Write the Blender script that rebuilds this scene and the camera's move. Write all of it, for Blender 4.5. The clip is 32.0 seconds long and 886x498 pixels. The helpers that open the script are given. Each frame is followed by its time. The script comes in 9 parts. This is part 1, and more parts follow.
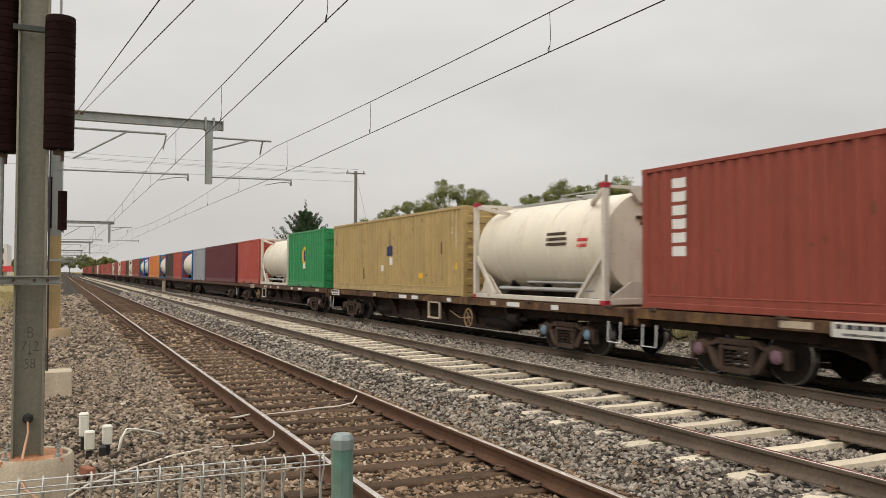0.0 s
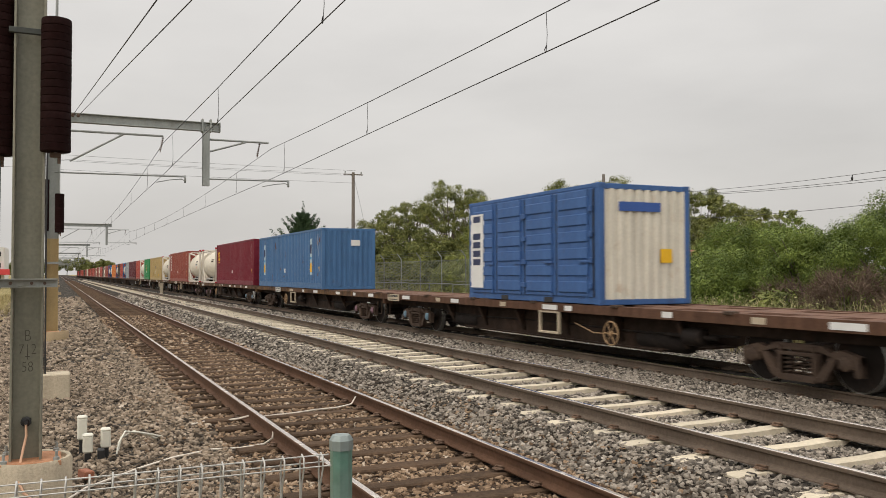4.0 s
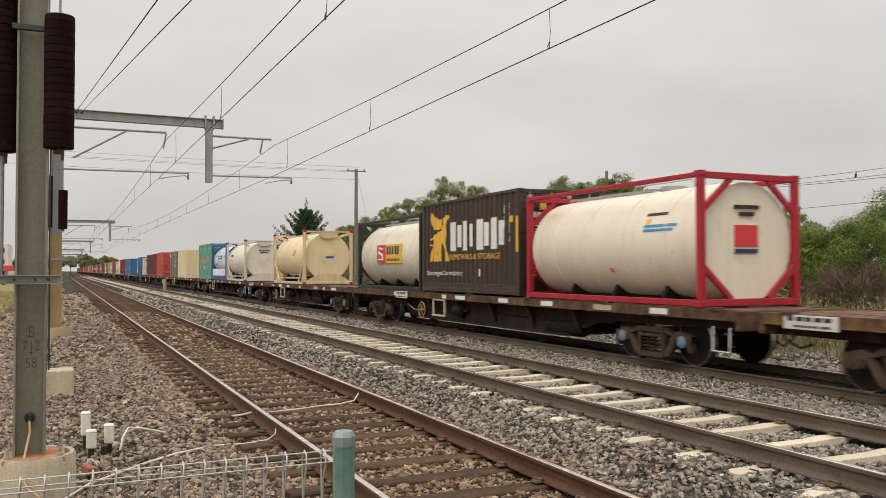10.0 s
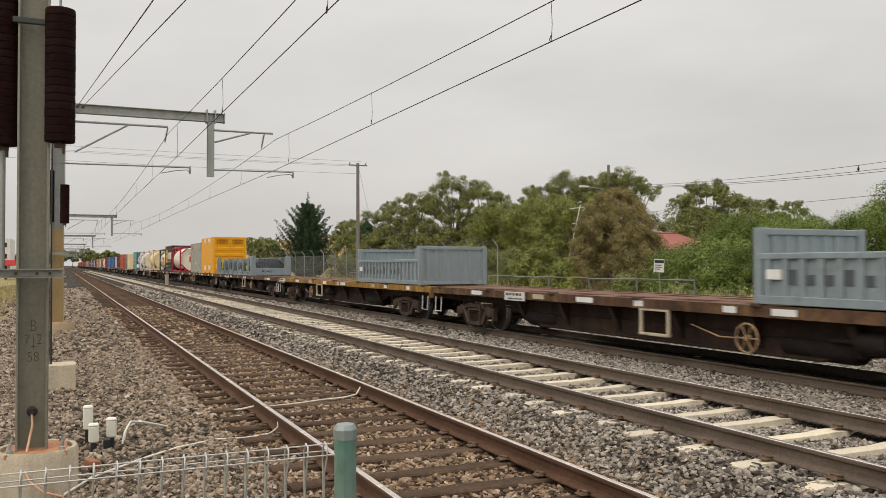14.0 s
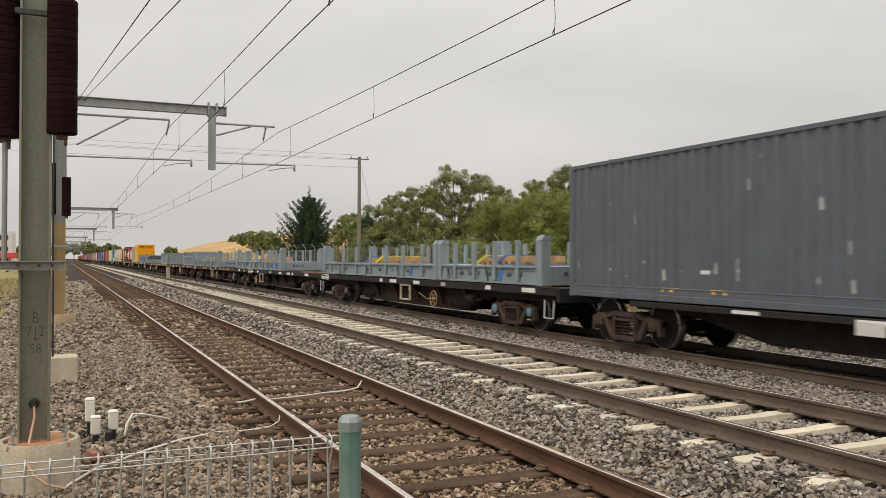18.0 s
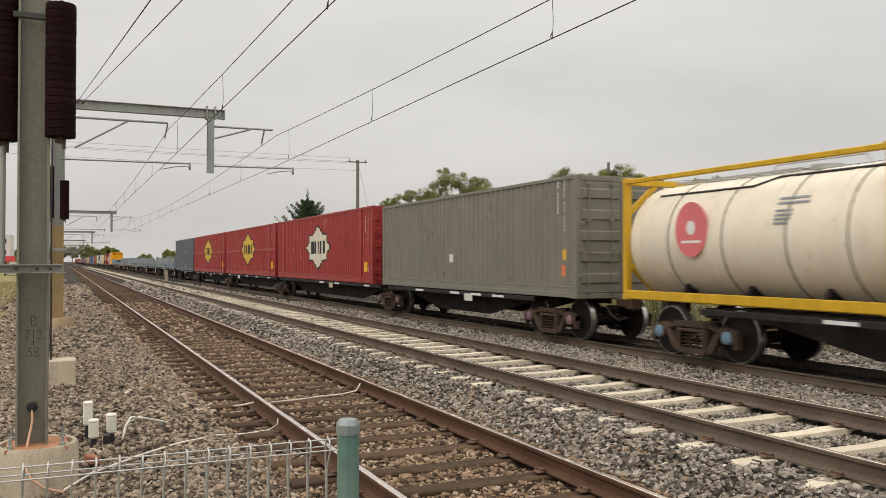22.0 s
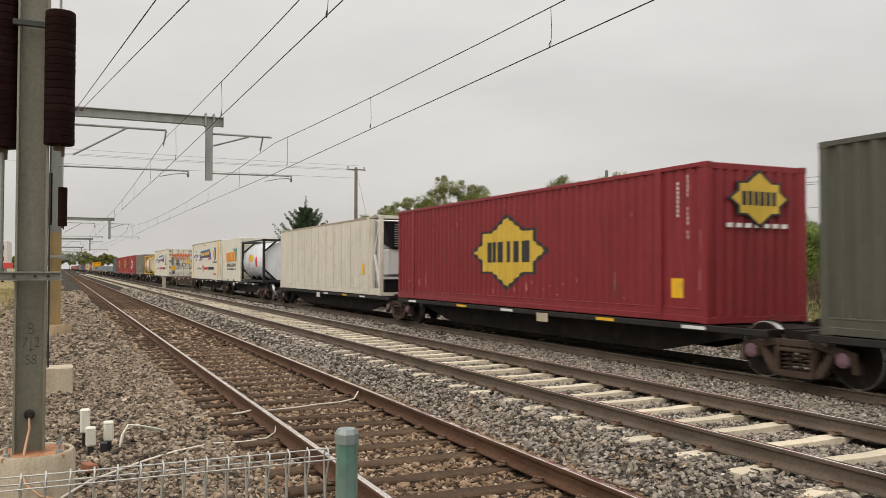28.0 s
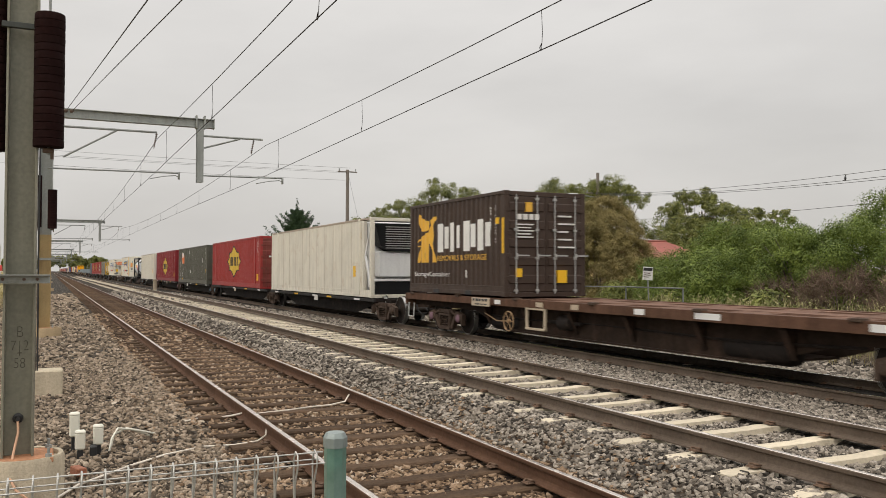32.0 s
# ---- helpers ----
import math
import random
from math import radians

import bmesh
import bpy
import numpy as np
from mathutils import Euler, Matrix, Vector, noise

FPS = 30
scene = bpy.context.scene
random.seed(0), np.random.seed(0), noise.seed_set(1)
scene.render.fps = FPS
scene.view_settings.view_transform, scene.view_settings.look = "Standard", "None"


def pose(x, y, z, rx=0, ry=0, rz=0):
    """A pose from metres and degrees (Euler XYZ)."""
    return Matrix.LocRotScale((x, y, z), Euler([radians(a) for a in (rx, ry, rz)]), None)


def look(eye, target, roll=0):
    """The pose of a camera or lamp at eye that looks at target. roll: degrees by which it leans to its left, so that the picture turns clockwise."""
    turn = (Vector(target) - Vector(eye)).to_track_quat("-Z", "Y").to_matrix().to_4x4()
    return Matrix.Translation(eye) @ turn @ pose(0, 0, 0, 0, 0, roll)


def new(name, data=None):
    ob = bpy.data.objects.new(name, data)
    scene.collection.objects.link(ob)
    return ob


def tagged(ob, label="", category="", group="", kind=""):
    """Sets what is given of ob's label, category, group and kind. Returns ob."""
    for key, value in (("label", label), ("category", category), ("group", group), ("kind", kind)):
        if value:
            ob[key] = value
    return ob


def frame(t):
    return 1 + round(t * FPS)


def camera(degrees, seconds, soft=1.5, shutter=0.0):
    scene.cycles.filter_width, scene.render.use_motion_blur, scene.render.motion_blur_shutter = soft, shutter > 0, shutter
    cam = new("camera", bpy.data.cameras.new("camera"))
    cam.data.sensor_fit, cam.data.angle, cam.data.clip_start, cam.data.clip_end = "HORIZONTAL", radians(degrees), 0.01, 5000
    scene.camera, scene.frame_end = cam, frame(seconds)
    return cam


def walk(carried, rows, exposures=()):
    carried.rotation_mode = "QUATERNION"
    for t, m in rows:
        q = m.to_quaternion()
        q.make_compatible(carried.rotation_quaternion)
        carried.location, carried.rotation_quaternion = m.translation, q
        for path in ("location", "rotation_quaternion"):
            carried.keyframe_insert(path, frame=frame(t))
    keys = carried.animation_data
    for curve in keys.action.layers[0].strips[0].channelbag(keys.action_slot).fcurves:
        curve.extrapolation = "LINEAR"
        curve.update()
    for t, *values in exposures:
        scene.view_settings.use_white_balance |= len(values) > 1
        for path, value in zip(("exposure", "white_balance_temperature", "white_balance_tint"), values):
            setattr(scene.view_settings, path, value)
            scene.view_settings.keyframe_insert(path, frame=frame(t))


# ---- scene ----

# Metres: y runs along the tracks, x across them, z = 0 at the rail tops of the nearest track.
cam = camera(2 * math.degrees(math.atan(784 / 1470)), 32.0, soft=0.15, shutter=0.16)


def aim(x, y, z, yaw, pitch, roll):
    """A camera pose: yaw to the right of the tracks, pitch upwards, in degrees."""
    a, b = radians(yaw), radians(pitch)
    way = Vector((math.sin(a) * math.cos(b), math.cos(a) * math.cos(b), math.sin(b)))
    return look((x, y, z), Vector((x, y, z)) + way, roll)


walk(cam, [
    (0, aim(-0.003, -0.006, 1.677, 24.736, 1.650, 0.221)),
    (0.5, aim(-0.004, -0.004, 1.676, 24.770, 1.562, 0.286)),
    (1, aim(-0.001, 0.003, 1.675, 24.792, 1.500, 0.300)),
    (1.5, aim(0.001, 0.007, 1.674, 24.806, 1.463, 0.263)),
    (2, aim(0.003, 0.008, 1.674, 24.844, 1.480, 0.172)),
    (2.5, aim(0.005, 0.002, 1.677, 24.896, 1.521, 0.057)),
    (3, aim(0.004, -0.002, 1.677, 24.928, 1.587, -0.042)),
    (3.5, aim(0.001, -0.001, 1.676, 24.938, 1.660, -0.104)),
    (5.5, aim(-0.005, -0.001, 1.674, 24.646, 1.740, -0.090)),
    (6, aim(-0.006, -0.005, 1.675, 24.629, 1.719, -0.083)),
    (6.5, aim(-0.003, -0.001, 1.674, 24.605, 1.682, -0.098)),
    (7, aim(-0.001, 0.000, 1.674, 24.556, 1.628, -0.148)),
    (7.5, aim(-0.002, -0.003, 1.675, 24.495, 1.542, -0.186)),
    (8, aim(-0.002, -0.005, 1.674, 24.453, 1.454, -0.194)),
    (8.5, aim(0.000, -0.000, 1.674, 24.454, 1.379, -0.186)),
    (9, aim(0.002, 0.002, 1.672, 24.503, 1.350, -0.184)),
    (9.5, aim(0.002, -0.001, 1.673, 24.588, 1.379, -0.141)),
    (10, aim(-0.001, -0.004, 1.675, 24.685, 1.466, -0.071)),
    (10.5, aim(-0.003, -0.006, 1.674, 24.760, 1.567, -0.008)),
    (11, aim(-0.005, -0.008, 1.675, 24.811, 1.621, 0.032)),
    (11.5, aim(-0.006, -0.008, 1.675, 24.827, 1.606, 0.035)),
    (12, aim(-0.003, -0.002, 1.674, 24.804, 1.542, 0.023)),
    (12.5, aim(-0.000, 0.001, 1.674, 24.754, 1.438, -0.013)),
    (13, aim(0.003, 0.003, 1.673, 24.694, 1.319, -0.060)),
    (13.5, aim(0.004, 0.002, 1.673, 24.622, 1.192, -0.091)),
    (14, aim(0.004, 0.006, 1.670, 24.559, 1.067, -0.120)),
    (14.5, aim(0.001, 0.010, 1.667, 24.513, 0.943, -0.150)),
    (16.5, aim(-0.000, 0.017, 1.665, 24.442, 0.597, -0.001)),
    (17, aim(-0.001, 0.020, 1.665, 24.463, 0.623, 0.042)),
    (17.5, aim(-0.002, 0.025, 1.664, 24.475, 0.652, 0.069)),
    (18, aim(-0.003, 0.023, 1.663, 24.487, 0.666, 0.074)),
    (18.5, aim(-0.003, 0.021, 1.663, 24.485, 0.641, 0.048)),
    (19, aim(-0.001, 0.021, 1.662, 24.478, 0.608, 0.020)),
    (19.5, aim(0.002, 0.024, 1.661, 24.482, 0.574, -0.029)),
    (20, aim(0.004, 0.025, 1.662, 24.507, 0.557, -0.038)),
    (20.5, aim(0.002, 0.019, 1.663, 24.532, 0.582, -0.033)),
    (21, aim(-0.001, 0.017, 1.663, 24.562, 0.674, -0.032)),
    (21.5, aim(-0.003, 0.019, 1.663, 24.582, 0.776, -0.022)),
    (22, aim(-0.003, 0.018, 1.664, 24.591, 0.871, 0.033)),
    (22.5, aim(-0.001, 0.018, 1.664, 24.606, 0.954, 0.087)),
    (23, aim(-0.003, 0.013, 1.666, 24.616, 1.037, 0.139)),
    (23.5, aim(-0.004, 0.013, 1.667, 24.599, 1.128, 0.215)),
    (24, aim(-0.007, 0.013, 1.668, 24.583, 1.226, 0.273)),
    (24.5, aim(-0.009, 0.014, 1.669, 24.568, 1.323, 0.325)),
    (25, aim(-0.011, 0.013, 1.670, 24.552, 1.400, 0.359)),
    (25.5, aim(-0.012, 0.013, 1.667, 24.536, 1.442, 0.363)),
    (27.5, aim(-0.009, 0.025, 1.668, 24.673, 1.286, 0.147)),
    (28, aim(-0.007, 0.017, 1.669, 24.724, 1.390, 0.139)),
    (28.5, aim(-0.005, 0.010, 1.671, 24.752, 1.482, 0.118)),
    (29, aim(-0.005, 0.007, 1.672, 24.762, 1.528, 0.087)),
    (29.5, aim(-0.006, 0.007, 1.672, 24.782, 1.535, 0.081)),
    (30, aim(-0.007, 0.007, 1.672, 24.844, 1.527, 0.091)),
    (30.5, aim(-0.005, 0.011, 1.671, 24.950, 1.534, 0.106)),
    (31, aim(-0.004, 0.011, 1.671, 25.080, 1.559, 0.125)),
    (31.5, aim(-0.003, 0.009, 1.671, 25.207, 1.580, 0.131)),
    (32, aim(-0.001, 0.008, 1.673, 25.294, 1.543, 0.107)),
])

# ---- light ----
world = bpy.data.worlds.new("overcast_sky")
scene.world = world
world.use_nodes = True
wn, wl = world.node_tree.nodes, world.node_tree.links
wn.clear()


def wnode(kind, **sets):
    n = wn.new(kind)
    for k, v in sets.items():
        n.inputs[k].default_value = v
    return n


w_out, w_bg = wn.new("ShaderNodeOutputWorld"), wn.new("ShaderNodeBackground")
w_sky = wn.new("ShaderNodeTexSky")
w_sky.sky_type, w_sky.sun_disc = "NISHITA", False
w_sky.sun_elevation, w_sky.sun_rotation = radians(50), radians(240)
w_sky.air_density, w_sky.dust_density, w_sky.ozone_density = 1.0, 6.0, 1.0
w_coord, w_map = wn.new("ShaderNodeTexCoord"), wn.new("ShaderNodeMapping")
w_map.inputs["Scale"].default_value = (1.0, 1.0, 3.2)
w_noise = wnode("ShaderNodeTexNoise", Scale=1.9, Detail=6.0, Roughness=0.52)
w_ramp = wn.new("ShaderNodeValToRGB")
w_ramp.color_ramp.elements[0].position, w_ramp.color_ramp.elements[0].color = 0.3, (0.62, 0.598, 0.57, 1)
w_ramp.color_ramp.elements[1].position, w_ramp.color_ramp.elements[1].color = 0.72, (0.775, 0.748, 0.713, 1)
w_mix = wn.new("ShaderNodeMixRGB")
w_mix.inputs["Fac"].default_value = 0.012
wl.new(w_coord.outputs["Generated"], w_map.inputs["Vector"])
wl.new(w_map.outputs["Vector"], w_noise.inputs["Vector"])
wl.new(w_noise.outputs["Fac"], w_ramp.inputs["Fac"])
wl.new(w_ramp.outputs["Color"], w_mix.inputs["Color1"])
wl.new(w_sky.outputs["Color"], w_mix.inputs["Color2"])
# an overcast sky is brighter towards the zenith
w_sep, w_rise, w_gain = wn.new("ShaderNodeSeparateXYZ"), wn.new("ShaderNodeMapRange"), wn.new("ShaderNodeMixRGB")
w_rise.interpolation_type = "SMOOTHSTEP"
for k, v in zip(("From Min", "From Max", "To Min", "To Max"), (0.2, 0.95, 1.0, 2.3)):
    w_rise.inputs[k].default_value = v
w_gain.blend_type, w_gain.inputs["Fac"].default_value = "MULTIPLY", 1.0
wl.new(w_coord.outputs["Generated"], w_sep.inputs["Vector"])
wl.new(w_sep.outputs["Z"], w_rise.inputs["Value"])
wl.new(w_mix.outputs["Color"], w_gain.inputs["Color1"])
w_low, w_both = wn.new("ShaderNodeMapRange"), wn.new("ShaderNodeMath")
for k, v in zip(("From Min", "From Max", "To Min", "To Max"), (0.0, 0.24, 0.88, 1.0)):
    w_low.inputs[k].default_value = v
w_both.operation = "MULTIPLY"
wl.new(w_sep.outputs["Z"], w_low.inputs["Value"])
wl.new(w_rise.outputs["Result"], w_both.inputs[0])
wl.new(w_low.outputs["Result"], w_both.inputs[1])
wl.new(w_both.outputs["Value"], w_gain.inputs["Color2"])
wl.new(w_gain.outputs["Color"], w_bg.inputs["Color"])
w_bg.inputs["Strength"].default_value = 1.0
wl.new(w_bg.outputs["Background"], w_out.inputs["Surface"])

sun_data = bpy.data.lights.new("sun", "SUN")
sun_data.energy, sun_data.angle, sun_data.color = 0.6, radians(35), (1.0, 0.95, 0.87)
sun = new("sun", sun_data)
sun.matrix_world = look((-60, -35, 83), (0, 0, 0))

# ---- mesh and material helpers ----


class Shape:
    """Collects vertices and faces of one mesh."""

    def __init__(self):
        self.v, self.f = [], []

    def add(self, verts, faces):
        n = len(self.v)
        self.v.extend(verts)
        self.f.extend([tuple(i + n for i in f) for f in faces])
        return self

    def box(self, x0, x1, y0, y1, z0, z1, c=0.0):
        if c <= 0:
            return self.add([(x, y, z) for z in (z0, z1) for y in (y0, y1) for x in (x0, x1)],
                            [(0, 2, 3, 1), (4, 5, 7, 6), (0, 1, 5, 4), (2, 6, 7, 3), (0, 4, 6, 2), (1, 3, 7, 5)])
        c = min(c, (x1 - x0) * 0.45, (y1 - y0) * 0.45, (z1 - z0) * 0.45)
        X, Y, Z = (x0, x1), (y0, y1), (z0, z1)
        idx, vs = {}, []
        for i in (0, 1):
            for j in (0, 1):
                for k in (0, 1):
                    sx, sy, sz = (1 - 2 * i) * c, (1 - 2 * j) * c, (1 - 2 * k) * c
                    for a, p in (("x", (X[i], Y[j] + sy, Z[k] + sz)), ("y", (X[i] + sx, Y[j], Z[k] + sz)), ("z", (X[i] + sx, Y[j] + sy, Z[k]))):
                        idx[a, i, j, k] = len(vs)
                        vs.append(p)
        fs = []
        q = ((0, 0), (1, 0), (1, 1), (0, 1))
        for s in (0, 1):
            r = 1 if s else -1
            fs.append(tuple(idx["x", s, a, b] for a, b in q[::r]))
            fs.append(tuple(idx["y", a, s, b] for a, b in q[::-r]))
            fs.append(tuple(idx["z", a, b, s] for a, b in q[::r]))
        for a in (0, 1):
            for b in (0, 1):
                fl = 1 if a == b else -1
                fs.append((idx["x", a, b, 0], idx["x", a, b, 1], idx["y", a, b, 1], idx["y", a, b, 0])[::-fl])
                fs.append((idx["x", a, 0, b], idx["x", a, 1, b], idx["z", a, 1, b], idx["z", a, 0, b])[::fl])
                fs.append((idx["y", 0, a, b], idx["y", 1, a, b], idx["z", 1, a, b], idx["z", 0, a, b])[::-fl])
                for d in (0, 1):
                    g = 1 if (a + b + d) % 2 else -1
                    fs.append((idx["x", a, b, d], idx["y", a, b, d], idx["z", a, b, d])[::g])
        return self.add(vs, fs)

    def tube(self, pts, r, n=8, cap=True, r1=None):
        """A round bar along the points."""
        pts = [Vector(p) for p in pts]
        rings, up0 = [], None
        for i, p in enumerate(pts):
            d = (pts[min(i + 1, len(pts) - 1)] - pts[max(i - 1, 0)]).normalized()
            a = d.orthogonal().normalized() if up0 is None else (up0 - d * up0.dot(d)).normalized()
            up0 = a
            b = d.cross(a)
            rr = r if r1 is None else r + (r1 - r) * i / (len(pts) - 1)
            rings.append([tuple(p + rr * (a * math.cos(2 * math.pi * k / n) + b * math.sin(2 * math.pi * k / n))) for k in range(n)])
        vs = [v for ring in rings for v in ring]
        fs = [(i * n + k, i * n + (k + 1) % n, (i + 1) * n + (k + 1) % n, (i + 1) * n + k) for i in range(len(pts) - 1) for k in range(n)]
        if cap:
            fs += [tuple(range(n))[::-1], tuple(range((len(pts) - 1) * n, len(pts) * n))]
        return self.add(vs, fs)

    def lathe(self, prof, centre=(0, 0, 0), axis="z", n=16, a0=0.0, cap=True):
        """Turns a profile of (radius, height) round an axis."""
        vs, fs = [], []
        for r, h in prof:
            for k in range(n):
                c, s = r * math.cos(a0 + 2 * math.pi * k / n), r * math.sin(a0 + 2 * math.pi * k / n)
                p = {"z": (c, s, h), "y": (s, h, c), "x": (h, c, s)}[axis]
                vs.append((p[0] + centre[0], p[1] + centre[1], p[2] + centre[2]))
        for i in range(len(prof) - 1):
            fs += [(i * n + k, i * n + (k + 1) % n, (i + 1) * n + (k + 1) % n, (i + 1) * n + k) for k in range(n)]
        if cap and prof[0][0] > 1e-6:
            fs.append(tuple(range(n))[::-1])
        if cap and prof[-1][0] > 1e-6:
            fs.append(tuple(range((len(prof) - 1) * n, len(prof) * n)))
        return self.add(vs, fs)

    def plate(self, outline, axis, a, b):
        """A flat outline of (p, q) pushed from a to b along an axis."""
        n = len(outline)
        put = {"x": lambda p, q, h: (h, p, q), "y": lambda p, q, h: (p, h, q), "z": lambda p, q, h: (p, q, h)}[axis]
        vs = [put(p, q, a) for p, q in outline] + [put(p, q, b) for p, q in outline]
        fs = [tuple(range(n))[::-1], tuple(range(n, 2 * n))] + [(i, (i + 1) % n, n + (i + 1) % n, n + i) for i in range(n)]
        return self.add(vs, fs)

    def bar(self, p0, p1, w, h):
        """A square bar between two points."""
        p0, p1 = Vector(p0), Vector(p1)
        d = (p1 - p0).normalized()
        a = d.cross(Vector((0, 0, 1)))
        a = Vector((1, 0, 0)) if a.length < 1e-3 else a.normalized()
        b = a.cross(d)
        vs = [tuple(p + a * (i * w / 2) + b * (j * h / 2)) for p in (p0, p1) for i, j in ((-1, -1), (1, -1), (1, 1), (-1, 1))]
        return self.add(vs, [(0, 1, 2, 3), (7, 6, 5, 4), (0, 4, 5, 1), (1, 5, 6, 2), (2, 6, 7, 3), (3, 7, 4, 0)])

    def mesh(self, name, smooth=0):
        me = bpy.data.meshes.new(name)
        me.from_pydata(self.v, [], self.f)
        me.materials.append(None)
        bm = bmesh.new()
        bm.from_mesh(me)
        bmesh.ops.recalc_face_normals(bm, faces=bm.faces[:])
        bm.to_mesh(me)
        bm.free()
        if smooth:
            me.shade_smooth()
            me.set_sharp_from_angle(angle=radians(smooth))
        me.update()
        return me


MESHES = {}


def kept(key, build, smooth=0):
    """The mesh under that key, built once."""
    if key not in MESHES:
        MESHES[key] = build().mesh(str(key[0]) if isinstance(key, tuple) else key, smooth)
    return MESHES[key]


def put(name, me, mat, parent=None, m=None, label=""):
    """One mesh object, a part where it has a parent."""
    ob = new(name, me)
    if parent is not None:
        ob.parent = parent
    if m is not None:
        ob.matrix_basis = m
    if mat is not None:
        ob.material_slots[0].link = "OBJECT"
        ob.material_slots[0].material = mat
    if label:
        ob["label"] = label
    return ob


def part(name, shape, mat, parent=None, label="", smooth=0, m=None):
    return put(name, shape.mesh(name, smooth), mat, parent, m, label)


def thing(name, label, category, m=None, group="", kind=""):
    ob = new(name)
    ob.empty_display_size = 0.3
    if m is not None:
        ob.matrix_basis = m
    return tagged(ob, label, category, group, kind)


def material(name, colour, rough=0.6, metal=0.0, vary=0.12, grain=40.0, stain=0.0, stain_col=(0.09, 0.045, 0.025), streak=0.0,
             bump=0.0, bump_scale=60.0, spec=0.5, rnd=0.0, blotch=1.3, island=0.0):
    """A painted or raw surface: grain, large blotches, streaks that run down, stains and fine relief, by object coordinates."""
    mat = bpy.data.materials.new(name)
    mat.use_nodes = True
    n, l = mat.node_tree.nodes, mat.node_tree.links
    bsdf = n["Principled BSDF"]
    bsdf.inputs["Roughness"].default_value, bsdf.inputs["Metallic"].default_value = rough, metal
    bsdf.inputs["Specular IOR Level"].default_value = spec
    co = n.new("ShaderNodeTexCoord")

    def tex(scale, detail=4.0, sz=None, rough_=0.55):
        t = n.new("ShaderNodeTexNoise")
        t.inputs["Scale"].default_value, t.inputs["Detail"].default_value, t.inputs["Roughness"].default_value = scale, detail, rough_
        if sz:
            mp = n.new("ShaderNodeMapping")
            mp.inputs["Scale"].default_value = sz
            l.new(co.outputs["Object"], mp.inputs["Vector"])
            l.new(mp.outputs["Vector"], t.inputs["Vector"])
        else:
            l.new(co.outputs["Object"], t.inputs["Vector"])
        return t.outputs["Fac"]

    def remap(sock, a, b, c, d):
        r = n.new("ShaderNodeMapRange")
        for k, v in zip(("From Min", "From Max", "To Min", "To Max"), (a, b, c, d)):
            r.inputs[k].default_value = v
        l.new(sock, r.inputs["Value"])
        return r.outputs["Result"]

    def mul(a, b):
        r = n.new("ShaderNodeMath")
        r.operation = "MULTIPLY"
        l.new(a, r.inputs[0])
        l.new(b, r.inputs[1])
        return r.outputs[0]

    val = mul(remap(tex(grain), 0.25, 0.75, 1 - vary, 1 + vary), remap(tex(blotch, 5.0), 0.3, 0.7, 1 - vary, 1 + vary))
    if streak:
        val = mul(val, remap(tex(1.0, 5.0, (5.0, 5.0, 0.35)), 0.35, 0.7, 1 + streak * 0.35, 1 - streak))
    if rnd:
        oi = n.new("ShaderNodeObjectInfo")
        val = mul(val, remap(oi.outputs["Random"], 0, 1, 1 - rnd, 1 + rnd))
    if island:
        ge = n.new("ShaderNodeNewGeometry")
        val = mul(val, remap(ge.outputs["Random Per Island"], 0, 1, 1 - island, 1 + island))
    mix = n.new("ShaderNodeMixRGB")
    mix.blend_type, mix.inputs["Fac"].default_value, mix.inputs["Color1"].default_value = "MULTIPLY", 1.0, (*colour, 1)
    l.new(val, mix.inputs["Color2"])
    out = mix.outputs["Color"]
    if stain:
        st = n.new("ShaderNodeMixRGB")
        st.inputs["Color2"].default_value = (*stain_col, 1)
        l.new(out, st.inputs["Color1"])
        l.new(mul(remap(tex(2.3, 8.0, None, 0.68), 0.62 - stain * 0.25, 0.74, 0.0, 0.85), remap(tex(0.8, 3.0), 0.3, 0.6, 0.2, 1.0)), st.inputs["Fac"])
        out = st.outputs["Color"]
    l.new(out, bsdf.inputs["Base Color"])
    l.new(remap(tex(grain * 0.4), 0.3, 0.7, max(0.02, rough - 0.1), min(1, rough + 0.1)), bsdf.inputs["Roughness"])
    if bump:
        bp = n.new("ShaderNodeBump")
        bp.inputs["Strength"].default_value, bp.inputs["Distance"].default_value = min(1.0, bump), 0.02
        l.new(tex(bump_scale, 5.0), bp.inputs["Height"])
        l.new(bp.outputs["Normal"], bsdf.inputs["Normal"])
    return mat


def text_meshes(words):
    """Flat lettering of unit height in the built-in font, by its words."""
    made = {}
    for text in words:
        cu = bpy.data.curves.new("text", "FONT")
        cu.body, cu.size, cu.extrude, cu.offset = text, 1.0, 0.002, (-0.022 if len(text) < 4 and text != "+" else 0.0)
        cu.align_x = "CENTER" if len(text) < 4 else "LEFT"
        ob = bpy.data.objects.new("text", cu)
        scene.collection.objects.link(ob)
        bpy.context.view_layer.update()
        me = bpy.data.meshes.new_from_object(ob.evaluated_get(bpy.context.evaluated_depsgraph_get()))
        bpy.data.objects.remove(ob)
        bpy.data.curves.remove(cu)
        me.materials.clear()
        me.materials.append(None)
        made.update({text: me})
    return made


TEXTS = text_meshes(("B", "712", "+", "58", "REAR", "All Divisions of", "REMOVALS & STORAGE", "StorageContainer"))

